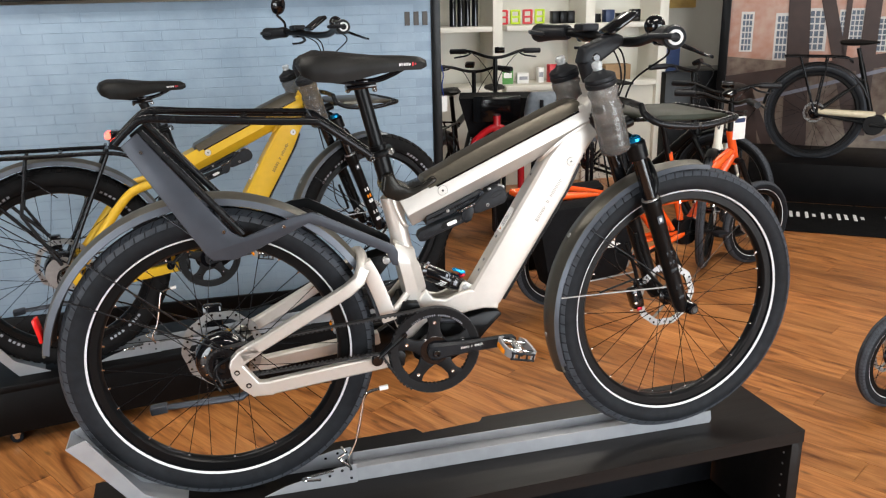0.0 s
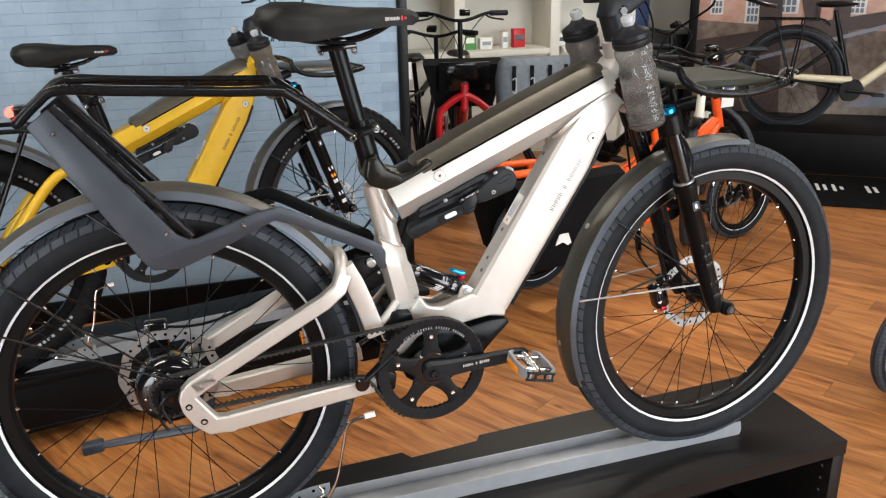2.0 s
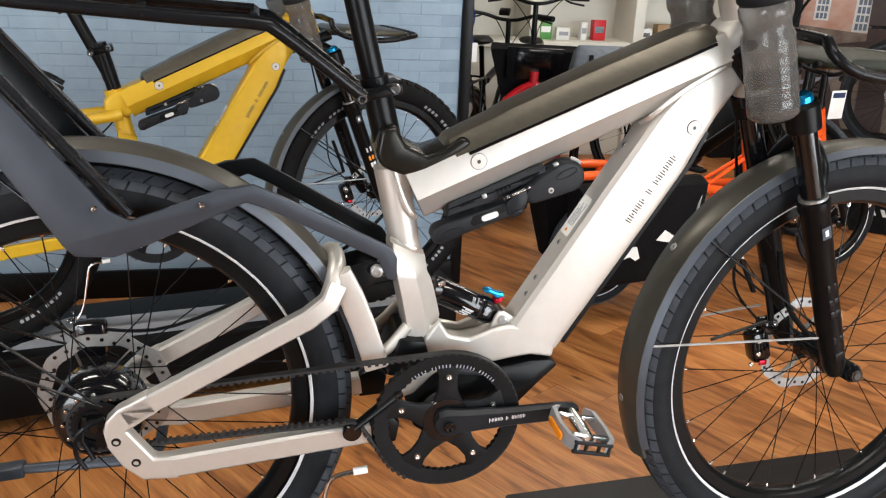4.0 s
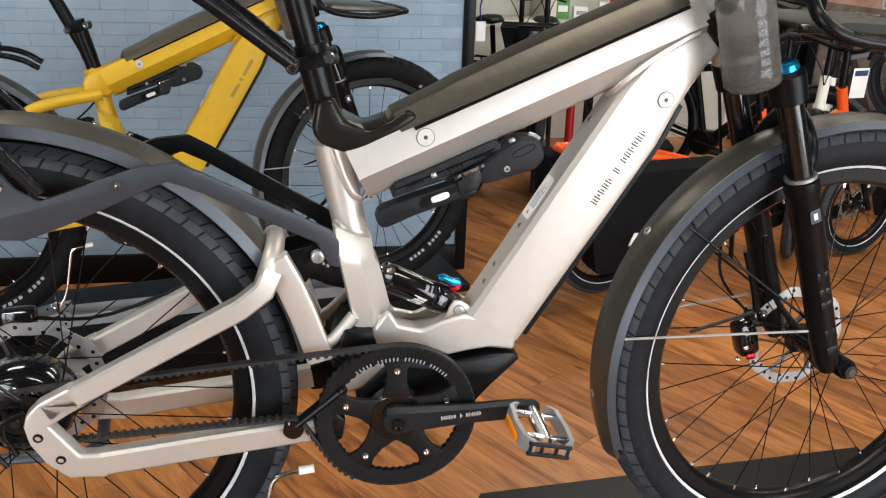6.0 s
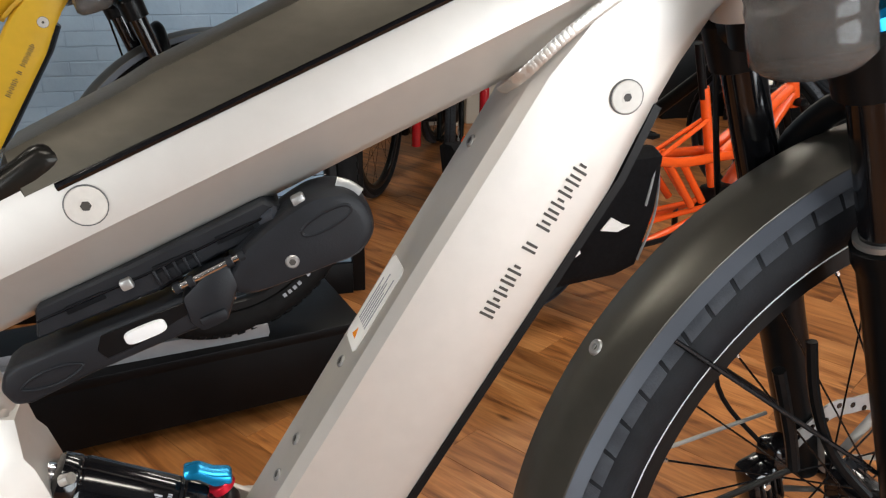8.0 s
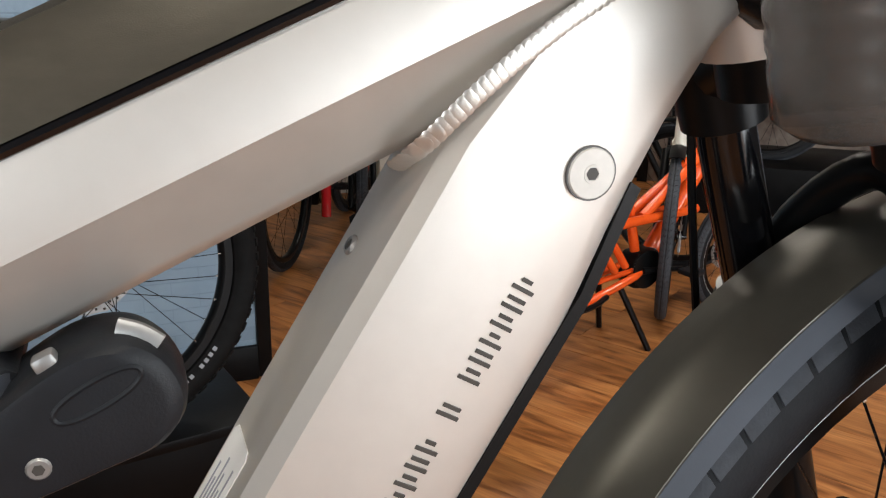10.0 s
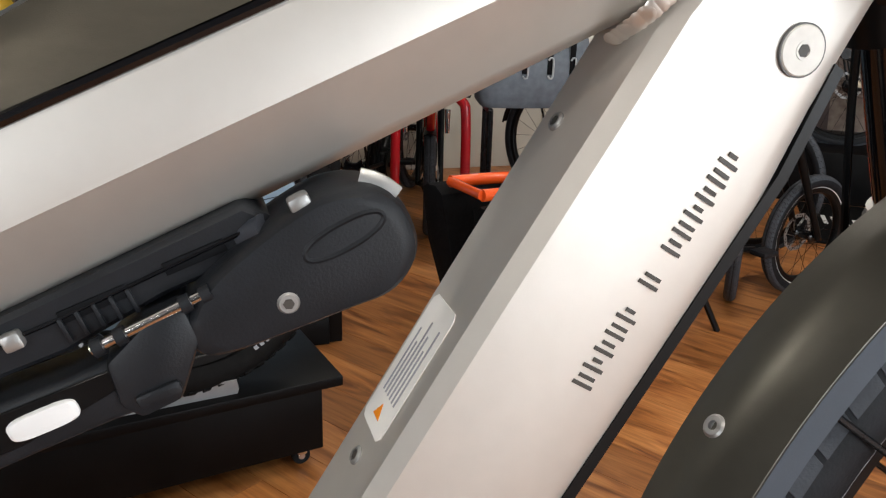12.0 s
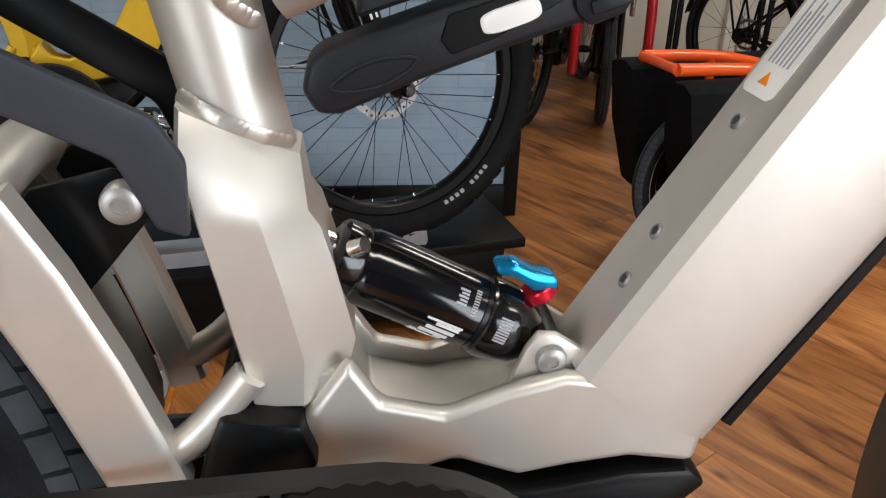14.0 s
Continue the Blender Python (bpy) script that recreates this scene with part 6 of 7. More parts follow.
def blue_wall():
    """The blue painted brick wall, brick by brick near the bicycles."""
    wy, x_r, x_l, top = 2.27, 1.045, -3.2, 1.585
    setting("wall_brick", box(((x_l + x_r) / 2, wy + 0.055, top / 2), (x_r - x_l, 0.10, top)), MORTAR, "blue painted brick partition wall", "wall")
    W = bpy.data.objects["wall_brick"]
    bw, bh, g = 0.172, 0.0455, 0.0032
    meshes = []
    for v in range(4):
        bm = box((0, 0, 0), (bw - g, 0.012, bh - g), 0.0014, None, 1)
        rnd = random.Random(v)
        for q in bm.verts:
            q.co += Vector((rnd.uniform(-1, 1) * 0.0012, rnd.uniform(-1, 1) * 0.0008, rnd.uniform(-1, 1) * 0.0012))
        me = bpy.data.meshes.new("brick")
        bm.to_mesh(me)
        bm.free()
        me.materials.append(BRICK)
        meshes.append(me)
    near, rest = [], []
    rows = int(top / bh)
    rnd = random.Random(5)
    for r in range(rows):
        z = (r + 0.5) * bh
        off = (bw / 2) * (r % 2)
        k = 0
        while True:
            x = x_r - bw / 2 - k * bw + off
            k += 1
            if x < x_l + bw / 2:
                break
            if x + bw / 2 > x_r:
                continue
            (near if (x > -1.7 and z > 0.25) else rest).append((x, z))
    near.sort(key=lambda c: abs(c[0]) + abs(c[1] - 1.0))
    rest += near[300:]
    for x, z in near[:300]:
        b = child("brick", meshes[rnd.randrange(4)], W, Matrix.Translation((x, wy + 0.0098 - rnd.random() * 0.0010, z)))
    bm = bmn()
    for x, z in rest:
        merge_box(bm, Vector((x, wy + 0.0094, z)), Vector((1, 0, 0)), Vector((0, 1, 0)), Vector((0, 0, 1)), ((bw - g) / 2, 0.006, (bh - g) / 2))
    tagged(part("brick_rest", bm, BRICK, W), kind="stuff")
    # plain bars in place of the painted number
    bm = bmn()
    for k in range(3):
        merge(bm, box((0.925 + k * 0.045, wy + 0.0005, 1.478), (0.026, 0.004, 0.066), 0.0))
    n = part("painted_number", bm, INK, W)
    # black steel frame
    F = tagged(part("wall_post", box((x_r + 0.024, wy + 0.035, 1.5), (0.046, 0.086, 3.0), 0.003), BLACKM), "black steel post closing the brick wall", "post", "", "structure")
    setting("wall_upper", box(((x_l + x_r) / 2, wy + 0.055, 2.32), (x_r - x_l, 0.12, 1.36)), DARKWALL, "dark panel above the brick wall", "wall")
    setting("trim_rail", box(((x_l + x_r) / 2, wy + 0.02, 1.620), (x_r - x_l, 0.16, 0.040), 0.003), BLACKM, "black rail along the wall's top", "trim")
    setting("baseboard", box(((x_l + x_r) / 2, wy - 0.012, 0.06), (x_r - x_l, 0.02, 0.12), 0.003), PLATFORM, "black base strip", "baseboard")


blue_wall()


def shelf_unit():
    y = 4.65
    for i, (xa, xb) in enumerate(((1.34, 2.16), (2.16, 2.95), (2.95, 3.61))):
        S = thing("wall_shelf", pose(0, 0, 0), "white painted wall shelf with bicycle accessories", "shelf", "white wall shelves")
        for zz in (0.835, 1.315, 1.82):
            part("shelf_board", box(((xa + xb) / 2, y + 0.17, zz - 0.02), (xb - xa - 0.082, 0.36, 0.04), 0.002), WHITEPAINT, S)
        part("upright", box((xb - 0.04, y + 0.17, 1.15), (0.08, 0.38, 2.3), 0.002), WHITEPAINT, S)
        part("shelf_back", box(((xa + xb) / 2, y + 0.36, 1.15), (xb - xa - 0.082, 0.01, 2.3)), WHITEPAINT, S)
        part("base_cabinet", box(((xa + xb) / 2, y + 0.19, 0.42), (xb - xa - 0.082, 0.32, 0.84), 0.003), BACKWALL, S)


shelf_unit()


def mural():
    """Display wall with a printed brick-building picture, a platform before it, and a mat."""
    # local x runs along the wall, y away from the viewer
    M = pose(4.07, 4.45, 0, 0, 0, -34)
    W = tagged(part("wall_display", box((1.55, 0.06, 1.5), (3.1, 0.10, 3.0), 0.002), mat("mural_brick_print", (0.40, 0.20, 0.145), 0.5, 0.0, 0.3, 14, col2=(0.55, 0.40, 0.34), bscale=60), None, "", 38), "display wall printed with an old brick building", "wall", "", "structure")
    W.matrix_world = M
    part("edge_post", box((-0.03, 0.04, 1.5), (0.07, 0.16, 3.0), 0.003), BLACKM, W)
    DARKP = mat("mural_dark_print", (0.045, 0.024, 0.020), 0.5, 0.0, 0.3, 10)
    PALEP = mat("mural_pale_print", (0.62, 0.60, 0.58), 0.5, 0.0, 0.2, 10)
    GLASSP = mat("mural_window_print", (0.12, 0.15, 0.20), 0.4, 0.0, 0.4, 20)
    PATHP = mat("mural_path_print", (0.22, 0.22, 0.27), 0.5, 0.0, 0.2, 12)
    bm = prism([(0, 0), (3.1, 0), (3.1, 0.90), (0.9, 0.95), (0.0, 1.02)], 0.004, 0.008)
    UNDER = mat("mural_undergrowth_print", (0.085, 0.052, 0.040), 0.5, 0.0, 0.3, 16, col2=(0.24, 0.19, 0.15))
    part("printed_undergrowth", bm, UNDER, W)
    bm = prism([(1.15, 0.36), (3.1, 0.36), (3.1, 0.85), (1.9, 0.72)], 0.000, 0.0035)
    part("printed_path", bm, PATHP, W)
    for xx, zz, ww, hh in ((0.14, 1.22, 0.10, 0.32), (0.41, 1.18, 0.11, 0.375), (0.667, 1.235, 0.155, 0.335), (0.865, 1.265, 0.08, 0.25), (0.955, 1.27, 0.115, 0.26), (1.16, 1.20, 0.125, 0.27), (1.45, 1.22, 0.14, 0.32), (1.80, 1.22, 0.14, 0.32), (2.15, 1.22, 0.14, 0.32), (2.5, 1.22, 0.14, 0.32), (2.85, 1.22, 0.14, 0.32), (0.30, 1.90, 0.13, 0.36), (0.75, 1.90, 0.13, 0.36), (1.20, 1.90, 0.13, 0.36), (1.65, 1.90, 0.13, 0.36), (2.10, 1.90, 0.13, 0.36)):
        part("printed_window_frame", box((xx, 0.006, zz), (ww, 0.004, hh), 0), PALEP, W)
        for a in range(3):
            for b in range(6):
                part("printed_pane", box((xx + ww * 0.26 * (a - 1), 0.0035, zz - hh * 0.40 + hh * 0.155 * b), (ww * 0.19, 0.003, hh * 0.12), 0), GLASSP, W)
    # printed tree trunks, a dark beam and a slanting grey rail
    for q in ([(0.49, 0.30), (0.68, 0.30), (0.51, 2.9), (0.385, 2.9)], [(0.97, 0.40), (1.08, 0.40), (0.50, 2.5), (0.40, 2.5)], [(0.864, 1.0), (0.905, 1.0), (0.915, 2.9), (0.872, 2.9)], [(0.985, 0.40), (1.113, 0.40), (1.125, 2.9), (1.03, 2.9)], [(0.12, 0.30), (0.30, 0.30), (0.21, 0.86), (0.06, 0.86)], [(0.33, 0.30), (0.42, 0.30), (0.20, 0.80), (0.13, 0.80)], [(1.62, 0.40), (1.76, 0.40), (1.80, 2.9), (1.68, 2.9)], [(2.3, 0.40), (2.45, 0.40), (2.40, 2.9), (2.28, 2.9)]):
        part("printed_trunk", prism(q, -0.004, -0.0005), DARKP, W)
    part("printed_beam", prism([(0.0, 0.755), (1.2, 0.953), (3.1, 1.27), (3.1, 1.38), (1.2, 1.06), (0.0, 0.86)], -0.0075, -0.0045), DARKP, W)
    part("printed_rail", prism([(0.05, 0.587), (1.2, 0.915), (3.1, 1.46), (3.1, 1.49), (1.2, 0.945), (0.05, 0.617)], -0.011, -0.008), PATHP, W)
    P = tagged(part("display_platform", box((1.70, -0.40, 0.15), (2.9, 0.80, 0.30), 0.006), PLATFORM), "low black display platform before the picture wall", "platform", "", "structure")
    P.matrix_world = M
    F = thing("floor_mat", M @ pose(0.46, -1.62, 0), "black floor mat with pale lettering bars", "mat")
    part("mat_sheet", box((1.1, 0.38, 0.006), (2.2, 0.80, 0.008), 0.002), MAT, F)
    strip_bars(F, "mat_lettering", 14, (0.10, 0.34, 0.0105), (1, 0, 0), (0, 1, 0), 0.17, 0.105, 0.0006, WHITE, (5, 7))
    return M


MURAL = mural()


# ---- other bicycles ----
def small_bike(m, paint, label, R=0.35, a=0.025, wb=1.08, frame="diamond", front_w=None, tyre="road", bar=True, group="bicycles on display", saddle=True, rack=True, fender=True, stripe=False, spokes=20, seat_z=0.92, bar_z=1.02, st_mat=None, bbx=None):
    """A plainer electric bicycle for the back of the shop: its ground point under the rear hub is the origin."""
    B = thing("bicycle", m, label, "bicycle", group)
    Rf = front_w or R
    wheel(B, (0, 0, R), R, a, tyre, stripe, None, 0.04, spokes, 1, 0.08, fullspoke=False)
    wheel(B, (wb, 0, Rf), Rf, a, tyre, stripe, None, 0.03, spokes, 1, 0.08, fullspoke=False)
    bb = Vector((bbx or 0.40 * wb / 1.08, 0, 0.29))
    hd0 = Vector((wb - 0.20 - (0.35 - Rf) * 0.15, 0, 0.66))
    hd1 = hd0 + Vector((-0.05, 0, 0.16))
    stp = bb + Vector((-0.13, 0, 0.45))
    bm = bmn()
    tube(bm, [bb + Vector((0.03, 0, 0.0)), hd0 + Vector((-0.03, 0, 0.02))], [0.034, 0.032], 14)
    part("down_tube", bm, paint, B)
    bm = bmn()
    tube(bm, [bb, stp], 0.019, 14)
    part("seat_tube", bm, st_mat or paint, B)
    if frame == "diamond":
        bm = bmn()
        tube(bm, [stp + Vector((0.01, 0, -0.04)), hd1 + Vector((-0.01, 0, -0.03))], 0.022, 14)
        part("top_tube", bm, paint, B)
    bm = bmn()
    tube(bm, [hd0 - Vector((-0.01, 0, 0.03)), hd1], 0.024, 14)
    part("head_tube", bm, paint, B)
    bm = bmn()
    for s in (-1, 1):
        tube(bm, [bb + Vector((0, s * 0.03, 0)), (0, s * 0.06, R)], 0.011, 8)
        tube(bm, [stp + Vector((0.03, s * 0.012, -0.12)), (0, s * 0.06, R)], 0.009, 8)
    part("rear_triangle", bm, st_mat or paint, B)
    if st_mat:
        bm = bmn()
        tube(bm, [(0.02, -0.045, R + 0.02), (0.2, -0.05, R + 0.01), bb + Vector((0.0, -0.03, 0.07))], [0.022, 0.026, 0.028], 10)
        part("lower_beam", bm, paint, B)
    bm = prism([(bb.x - 0.07, 0.27), (bb.x - 0.04, 0.35), (bb.x + 0.06, 0.36), (bb.x + 0.10, 0.30), (bb.x + 0.03, 0.21), (bb.x - 0.04, 0.21)], -0.045, 0.045, 0.015)
    part("motor", bm, BLACKM, B)
    bm = bmn()
    fdv = Vector((wb, 0, Rf)) - hd0
    for s in (-1, 1):
        tube(bm, [hd0 + Vector((0.0, s * 0.05, -0.01)), Vector((wb, s * 0.055, Rf))], [0.018, 0.013], 12)
    tube(bm, [hd0 + Vector((0, -0.05, -0.01)), hd0 + Vector((0, 0.05, -0.01))], 0.018, 10)
    part("fork", bm, BLACKM, B)
    if bar:
        bm = bmn()
        top = Vector((hd1.x - 0.05 * (bar_z - 0.82), 0, bar_z))
        tube(bm, [hd1, top], 0.016, 12)
        part("steering_post", bm, BLACKM, B)
        bm = bmn()
        tube(bm, smooth_path([top + Vector((-0.13, -0.31, 0.03)), top + Vector((-0.06, -0.18, 0.035)), top + Vector((0.0, -0.05, 0)), top + Vector((0.0, 0.05, 0)), top + Vector((-0.06, 0.18, 0.035)), top + Vector((-0.13, 0.31, 0.03))], 5), 0.011, 10)
        hb = part("handlebar", bm, BLACKM, B)
        for s in (-1, 1):
            bm = bmn()
            tube(bm, [top + Vector((-0.13, s * 0.31, 0.03)), top + Vector((-0.075, s * 0.20, 0.034))], 0.0175, 12)
            part("grip", bm, PLASTIC, hb)
            bm = bmn()
            tube(bm, smooth_path([top + Vector((-0.04, s * 0.16, 0.03)), top + Vector((-0.0, s * 0.2, 0.01)), top + Vector((-0.03, s * 0.28, -0.005))], 4), 0.006, 6)
            part("brake_lever", bm, PLASTIC, hb)
        part("display", box(top + Vector((0.01, 0.03, 0.045)), (0.05, 0.07, 0.03), 0.008, pose(0, 0, 0, 0, -30, 0)), BLACKG, hb)
        bm = bmn()
        for s in (-1, 1):
            tube(bm, smooth_path([top + Vector((0, s * 0.15, 0.02)), top + Vector((0.09, s * 0.10, -0.02)), top + Vector((0.06, s * 0.02, -0.15)), hd1 + Vector((0.03, 0, -0.05))], 5), 0.003, 6)
        part("control_cable", bm, BLACKM, hb)
    if saddle:
        bm = bmn()
        sp = stp + Vector((-0.29 * (seat_z - stp.z), 0, seat_z - stp.z))
        tube(bm, [stp, sp], 0.015, 12)
        part("seat_post", bm, BLACKM, B)
        bm = bmn()
        rings = []
        for t, w, h in ((0, 0.03, 0.02), (0.1, 0.075, 0.045), (0.35, 0.08, 0.05), (0.65, 0.035, 0.04), (1.0, 0.012, 0.015)):
            x = sp.x - 0.13 + 0.27 * t
            rings.append([(x, w * math.cos(TAU * k / 10), sp.z + 0.04 + h * 0.5 * math.sin(TAU * k / 10)) for k in range(10)])
        loft(bm, rings)
        part("saddle", bm, SADDLE, B)
    if fender:
        bm = arc_band((0, 0, R), R + 0.02, 20, 170, 30, fender_section(0.03, 0.012))
        part("rear_mudguard", bm, BLACKM, B)
        bm = arc_band((wb, 0, Rf), Rf + 0.02, 70, 190, 26, fender_section(0.03, 0.012))
        part("front_mudguard", bm, BLACKM, B)
    if rack:
        bm = bmn()
        z = R * 2 + 0.06
        for s in (-1, 1):
            tube(bm, smooth_path([(0.22, s * 0.05, z - 0.04), (0.16, s * 0.06, z), (-0.25, s * 0.06, z + 0.005)], 4), 0.007, 8)
            tube(bm, [(-0.14, s * 0.06, z), (0.0, s * 0.07, R)], 0.006, 8)
            tube(bm, [(0.05, s * 0.06, z), (0.0, s * 0.07, R)], 0.006, 8)
        for xx in (-0.25, -0.05, 0.14):
            tube(bm, [(xx, -0.06, z), (xx, 0.06, z)], 0.006, 8)
        part("rear_rack", bm, STEELBLACK, B)
    bm = bmn()
    tube(bm, [bb + Vector((-0.03, -0.06, 0)), bb + Vector((0.17, -0.075, -0.02))], [0.013, 0.010], 10)
    c = part("crank_arm", bm, BLACKM, B)
    part("pedal", box(bb + Vector((0.17, -0.12, -0.02)), (0.08, 0.07, 0.02), 0.005), PLASTIC, c)
    part("chainring", disc((bb.x, bb.z), 0.075, -0.058, -0.052, 0.002, 32), BLACKM, B)
    return B


# cream bicycle on the picture platform, its rear wheel at the platform's open end
small_bike(MURAL @ pose(0.69, -0.50, 0.28, 0, 0, 2), CREAM, "cream and black electric bicycle on the picture platform", 0.362, 0.028, 1.12, "step", spokes=28, st_mat=BLACKM, seat_z=0.85)


def orange_cargo():
    m = pose(1.62, 1.97, 0, 0, 0, 13)
    B = small_bike(m, ORANGE, "bright orange compact cargo bicycle with black panniers", 0.25, 0.027, 1.42, "step", None, "road", True, "cargo bicycles", False, False, False, True, 24, 0.9, 0.98, bbx=0.85)
    B.name = "cargo_bicycle"
    bm = bmn()
    for s in (-1, 1):
        tube(bm, smooth_path([(1.14, s * 0.01, 0.475), (0.82, s * 0.045, 0.484), (0.535, s * 0.07, 0.500), (0.10, s * 0.09, 0.60), (-0.22, s * 0.09, 0.62)], 6), 0.019, 12)
        tube(bm, [(1.17, s * 0.01, 0.705), (0.823, s * 0.03, 0.490)], 0.019, 10)
        tube(bm, [(0.530, s * 0.07, 0.490), (0.672, s * 0.06, 0.315)], 0.015, 10)
        tube(bm, [(0.600, s * 0.06, 0.492), (0.735, s * 0.05, 0.320)], 0.015, 10)
        tube(bm, [(0.02, s * 0.085, 0.60), (0.05, s * 0.07, 0.27)], 0.015, 10)
        tube(bm, smooth_path([(0.02, s * 0.07, 0.25), (0.30, s * 0.08, 0.195), (0.745, s * 0.06, 0.266), (0.84, s * 0.03, 0.29)], 5), 0.016, 10)
    tube(bm, [(-0.22, -0.09, 0.62), (-0.22, 0.09, 0.62)], 0.015, 10)
    tube(bm, [(0.05, -0.14, 0.30), (0.05, 0.14, 0.30)], 0.014, 10)
    part("cargo_frame", bm, ORANGE, B, "tubular orange cargo frame")
    bm = bmn()
    for s in (-1, 1):
        tube(bm, smooth_path([(-0.02, s * 0.16, 0.255), (0.15, s * 0.19, 0.26), (0.42, s * 0.19, 0.265), (0.55, s * 0.15, 0.27)], 5), 0.010, 8)
    part("running_board", bm, BLACKM, B)
    bm = bmn()
    tube(bm, [(0.705, -0.05, 0.26), (0.812, -0.13, 0.0)], 0.012, 8)
    tube(bm, [(0.705, 0.05, 0.26), (0.812, 0.13, 0.0)], 0.012, 8)
    part("double_stand", bm, BLACKM, B)
    bm = bmn()
    tube(bm, [(0.725, 0, 0.70), (0.665, 0, 0.90)], 0.016, 10)
    part("seat_post", bm, BLACKM, B)
    for s in (-1, 1):
        P = bmn()
        rings = []
        for z, x0, x1, w in ((0.16, -0.12, 0.24, 0.02), (0.20, -0.17, 0.30, 0.05), (0.40, -0.22, 0.34, 0.07), (0.58, -0.25, 0.36, 0.06), (0.60, -0.25, 0.36, 0.02)):
            y = s * 0.15
            rings.append([(x0, y - w, z), (x1, y - w, z), (x1 + 0.01, y, z), (x1, y + w, z), (x0, y + w, z), (x0 - 0.01, y, z)])
        loft(P, rings)
        bevelled(P, 0.012, 2)
        g = part("pannier", P, FABRIC, B, "black fabric side pannier")
        bm = bmn()
        tube(bm, smooth_path([(0.365, s * 0.15 - 0.03, 0.59), (0.372, s * 0.15 - 0.045, 0.48), (0.345, s * 0.15 - 0.066, 0.36), (0.30, s * 0.15 - 0.06, 0.22)], 5), 0.006, 6, 0.4)
        tube(bm, smooth_path([(0.365, s * 0.15 - 0.03, 0.59), (0.32, s * 0.15 - 0.068, 0.50), (0.30, s * 0.15 - 0.072, 0.42)], 5), 0.006, 6, 0.4)
        part("piping", bm, STRAP, g)
        q = [(0.12, 0.36), (0.16, 0.40), (0.21, 0.37), (0.24, 0.36), (0.19, 0.345)]
        part("pannier_badge", prism(q, s * 0.15 - 0.0735, s * 0.15 - 0.069), LABELW, g)
        part("pannier_badge", prism([(-0.04, 0.29), (-0.02, 0.34), (0.03, 0.34), (0.05, 0.29), (0.03, 0.28), (0.0, 0.30)], s * 0.15 - 0.067, s * 0.15 - 0.062), LABELW, g)
    T = part("price_tag", box((0.98, -0.235, 0.885), (0.085, 0.002, 0.12), 0.0005), LABELW, B, "white price tag hanging from the handlebar")
    bm = bmn()
    merge(bm, box((0.98, -0.2368, 0.925), (0.07, 0.001, 0.022)))
    part("tag_print", bm, NAVY, T)


orange_cargo()


def red_cargo():
    m = pose(1.962, 4.213, 0, 0, 0, -106)
    B = small_bike(m, RED, "red cargo bicycle with a black front tray", 0.25, 0.027, 0.86, "step", None, "road", True, "cargo bicycles", True, False, True, False, 18, 0.86, 1.16)
    B.name = "cargo_bicycle"
    bm = bmn()
    tube(bm, smooth_path([(1.170, -0.155, 0.30), (1.168, -0.150, 0.62), (1.165, -0.125, 0.70), (1.165, 0, 0.775), (1.165, 0.125, 0.70), (1.168, 0.150, 0.62), (1.170, 0.155, 0.30)], 5), 0.022, 12)
    tube(bm, [(1.165, 0, 0.70), (1.160, 0, 0.845)], 0.024, 12)
    tube(bm, [(1.165, 0, 0.70), (0.860, 0, 0.50)], 0.024, 12)
    part("front_hoop", bm, RED, B, "bent red front hoop")
    bm = bmn()
    loft(bm, [[(0.880, -0.17, 0.70), (1.100, -0.17, 0.70), (1.100, 0.17, 0.70), (0.880, 0.17, 0.70)], [(0.820, -0.24, 0.95), (1.140, -0.24, 0.95), (1.140, 0.24, 0.95), (0.820, 0.24, 0.95)]])
    bevelled(bm, 0.012, 2)
    t = part("front_tray", bm, FABRIC, B, "black fabric front tray")
    part("tray_board", prism([(1.145, 0.80), (1.152, 0.93), (1.145, 0.965), (1.135, 0.965), (1.135, 0.80)], -0.15, 0.15, 0.004), BLACKG, t)
    for yy in (-0.11, 0.07):
        bm = bmn()
        tube(bm, [(1.19, yy, 0.56), (1.19, yy, 0.66)], [0.010, 0.013], 10)
        part("front_lamp", bm, CHROME, B, "small bright front lamp")


red_cargo()
city = small_bike(pose(1.35, 3.35, 0, 0, 0, 60), BLACKM, "black city bicycle parked beside the shelves", 0.35, 0.024, 1.08, "diamond", spokes=20, bar_z=1.03)
inv = city.matrix_world.inverted()
bm = box((1.276, 3.0, 0.950), (0.046, 0.002, 0.095), 0.0)
tag = part("price_tag", bm, LABELW, city, "white hanging price tag", 38, inv)
bm = bmn()
tube(bm, smooth_path([(1.276, 3.0, 0.997), (1.268, 3.0, 1.06), (1.280, 3.01, 1.12), (1.270, 3.02, 1.18)], 4), 0.008, 6, 0.4)
part("tag_strap", bm, mat("blue_strap", (0.02, 0.07, 0.45), 0.6), tag, "blue tag strap", 38, inv)
small_bike(pose(2.55, 3.75, 0, 0, 0, -60), BLACKM, "dark trekking bicycle parked before the shelves", 0.35, 0.024, 1.08, "diamond", spokes=20, bar_z=1.08)
small_bike(pose(3.35, 3.15, 0, 0, 0, -128), WHITEPAINT, "white and black city bicycle with a small display", 0.34, 0.024, 1.06, "step", spokes=20, bar_z=1.0)
small_bike(pose(2.503, 0.56, 0, 0, 0, 8), BLACKM, "black folding bicycle with white-walled tyres", 0.207, 0.024, 1.0, "step", stripe=True, spokes=24, rack=False, fender=False)


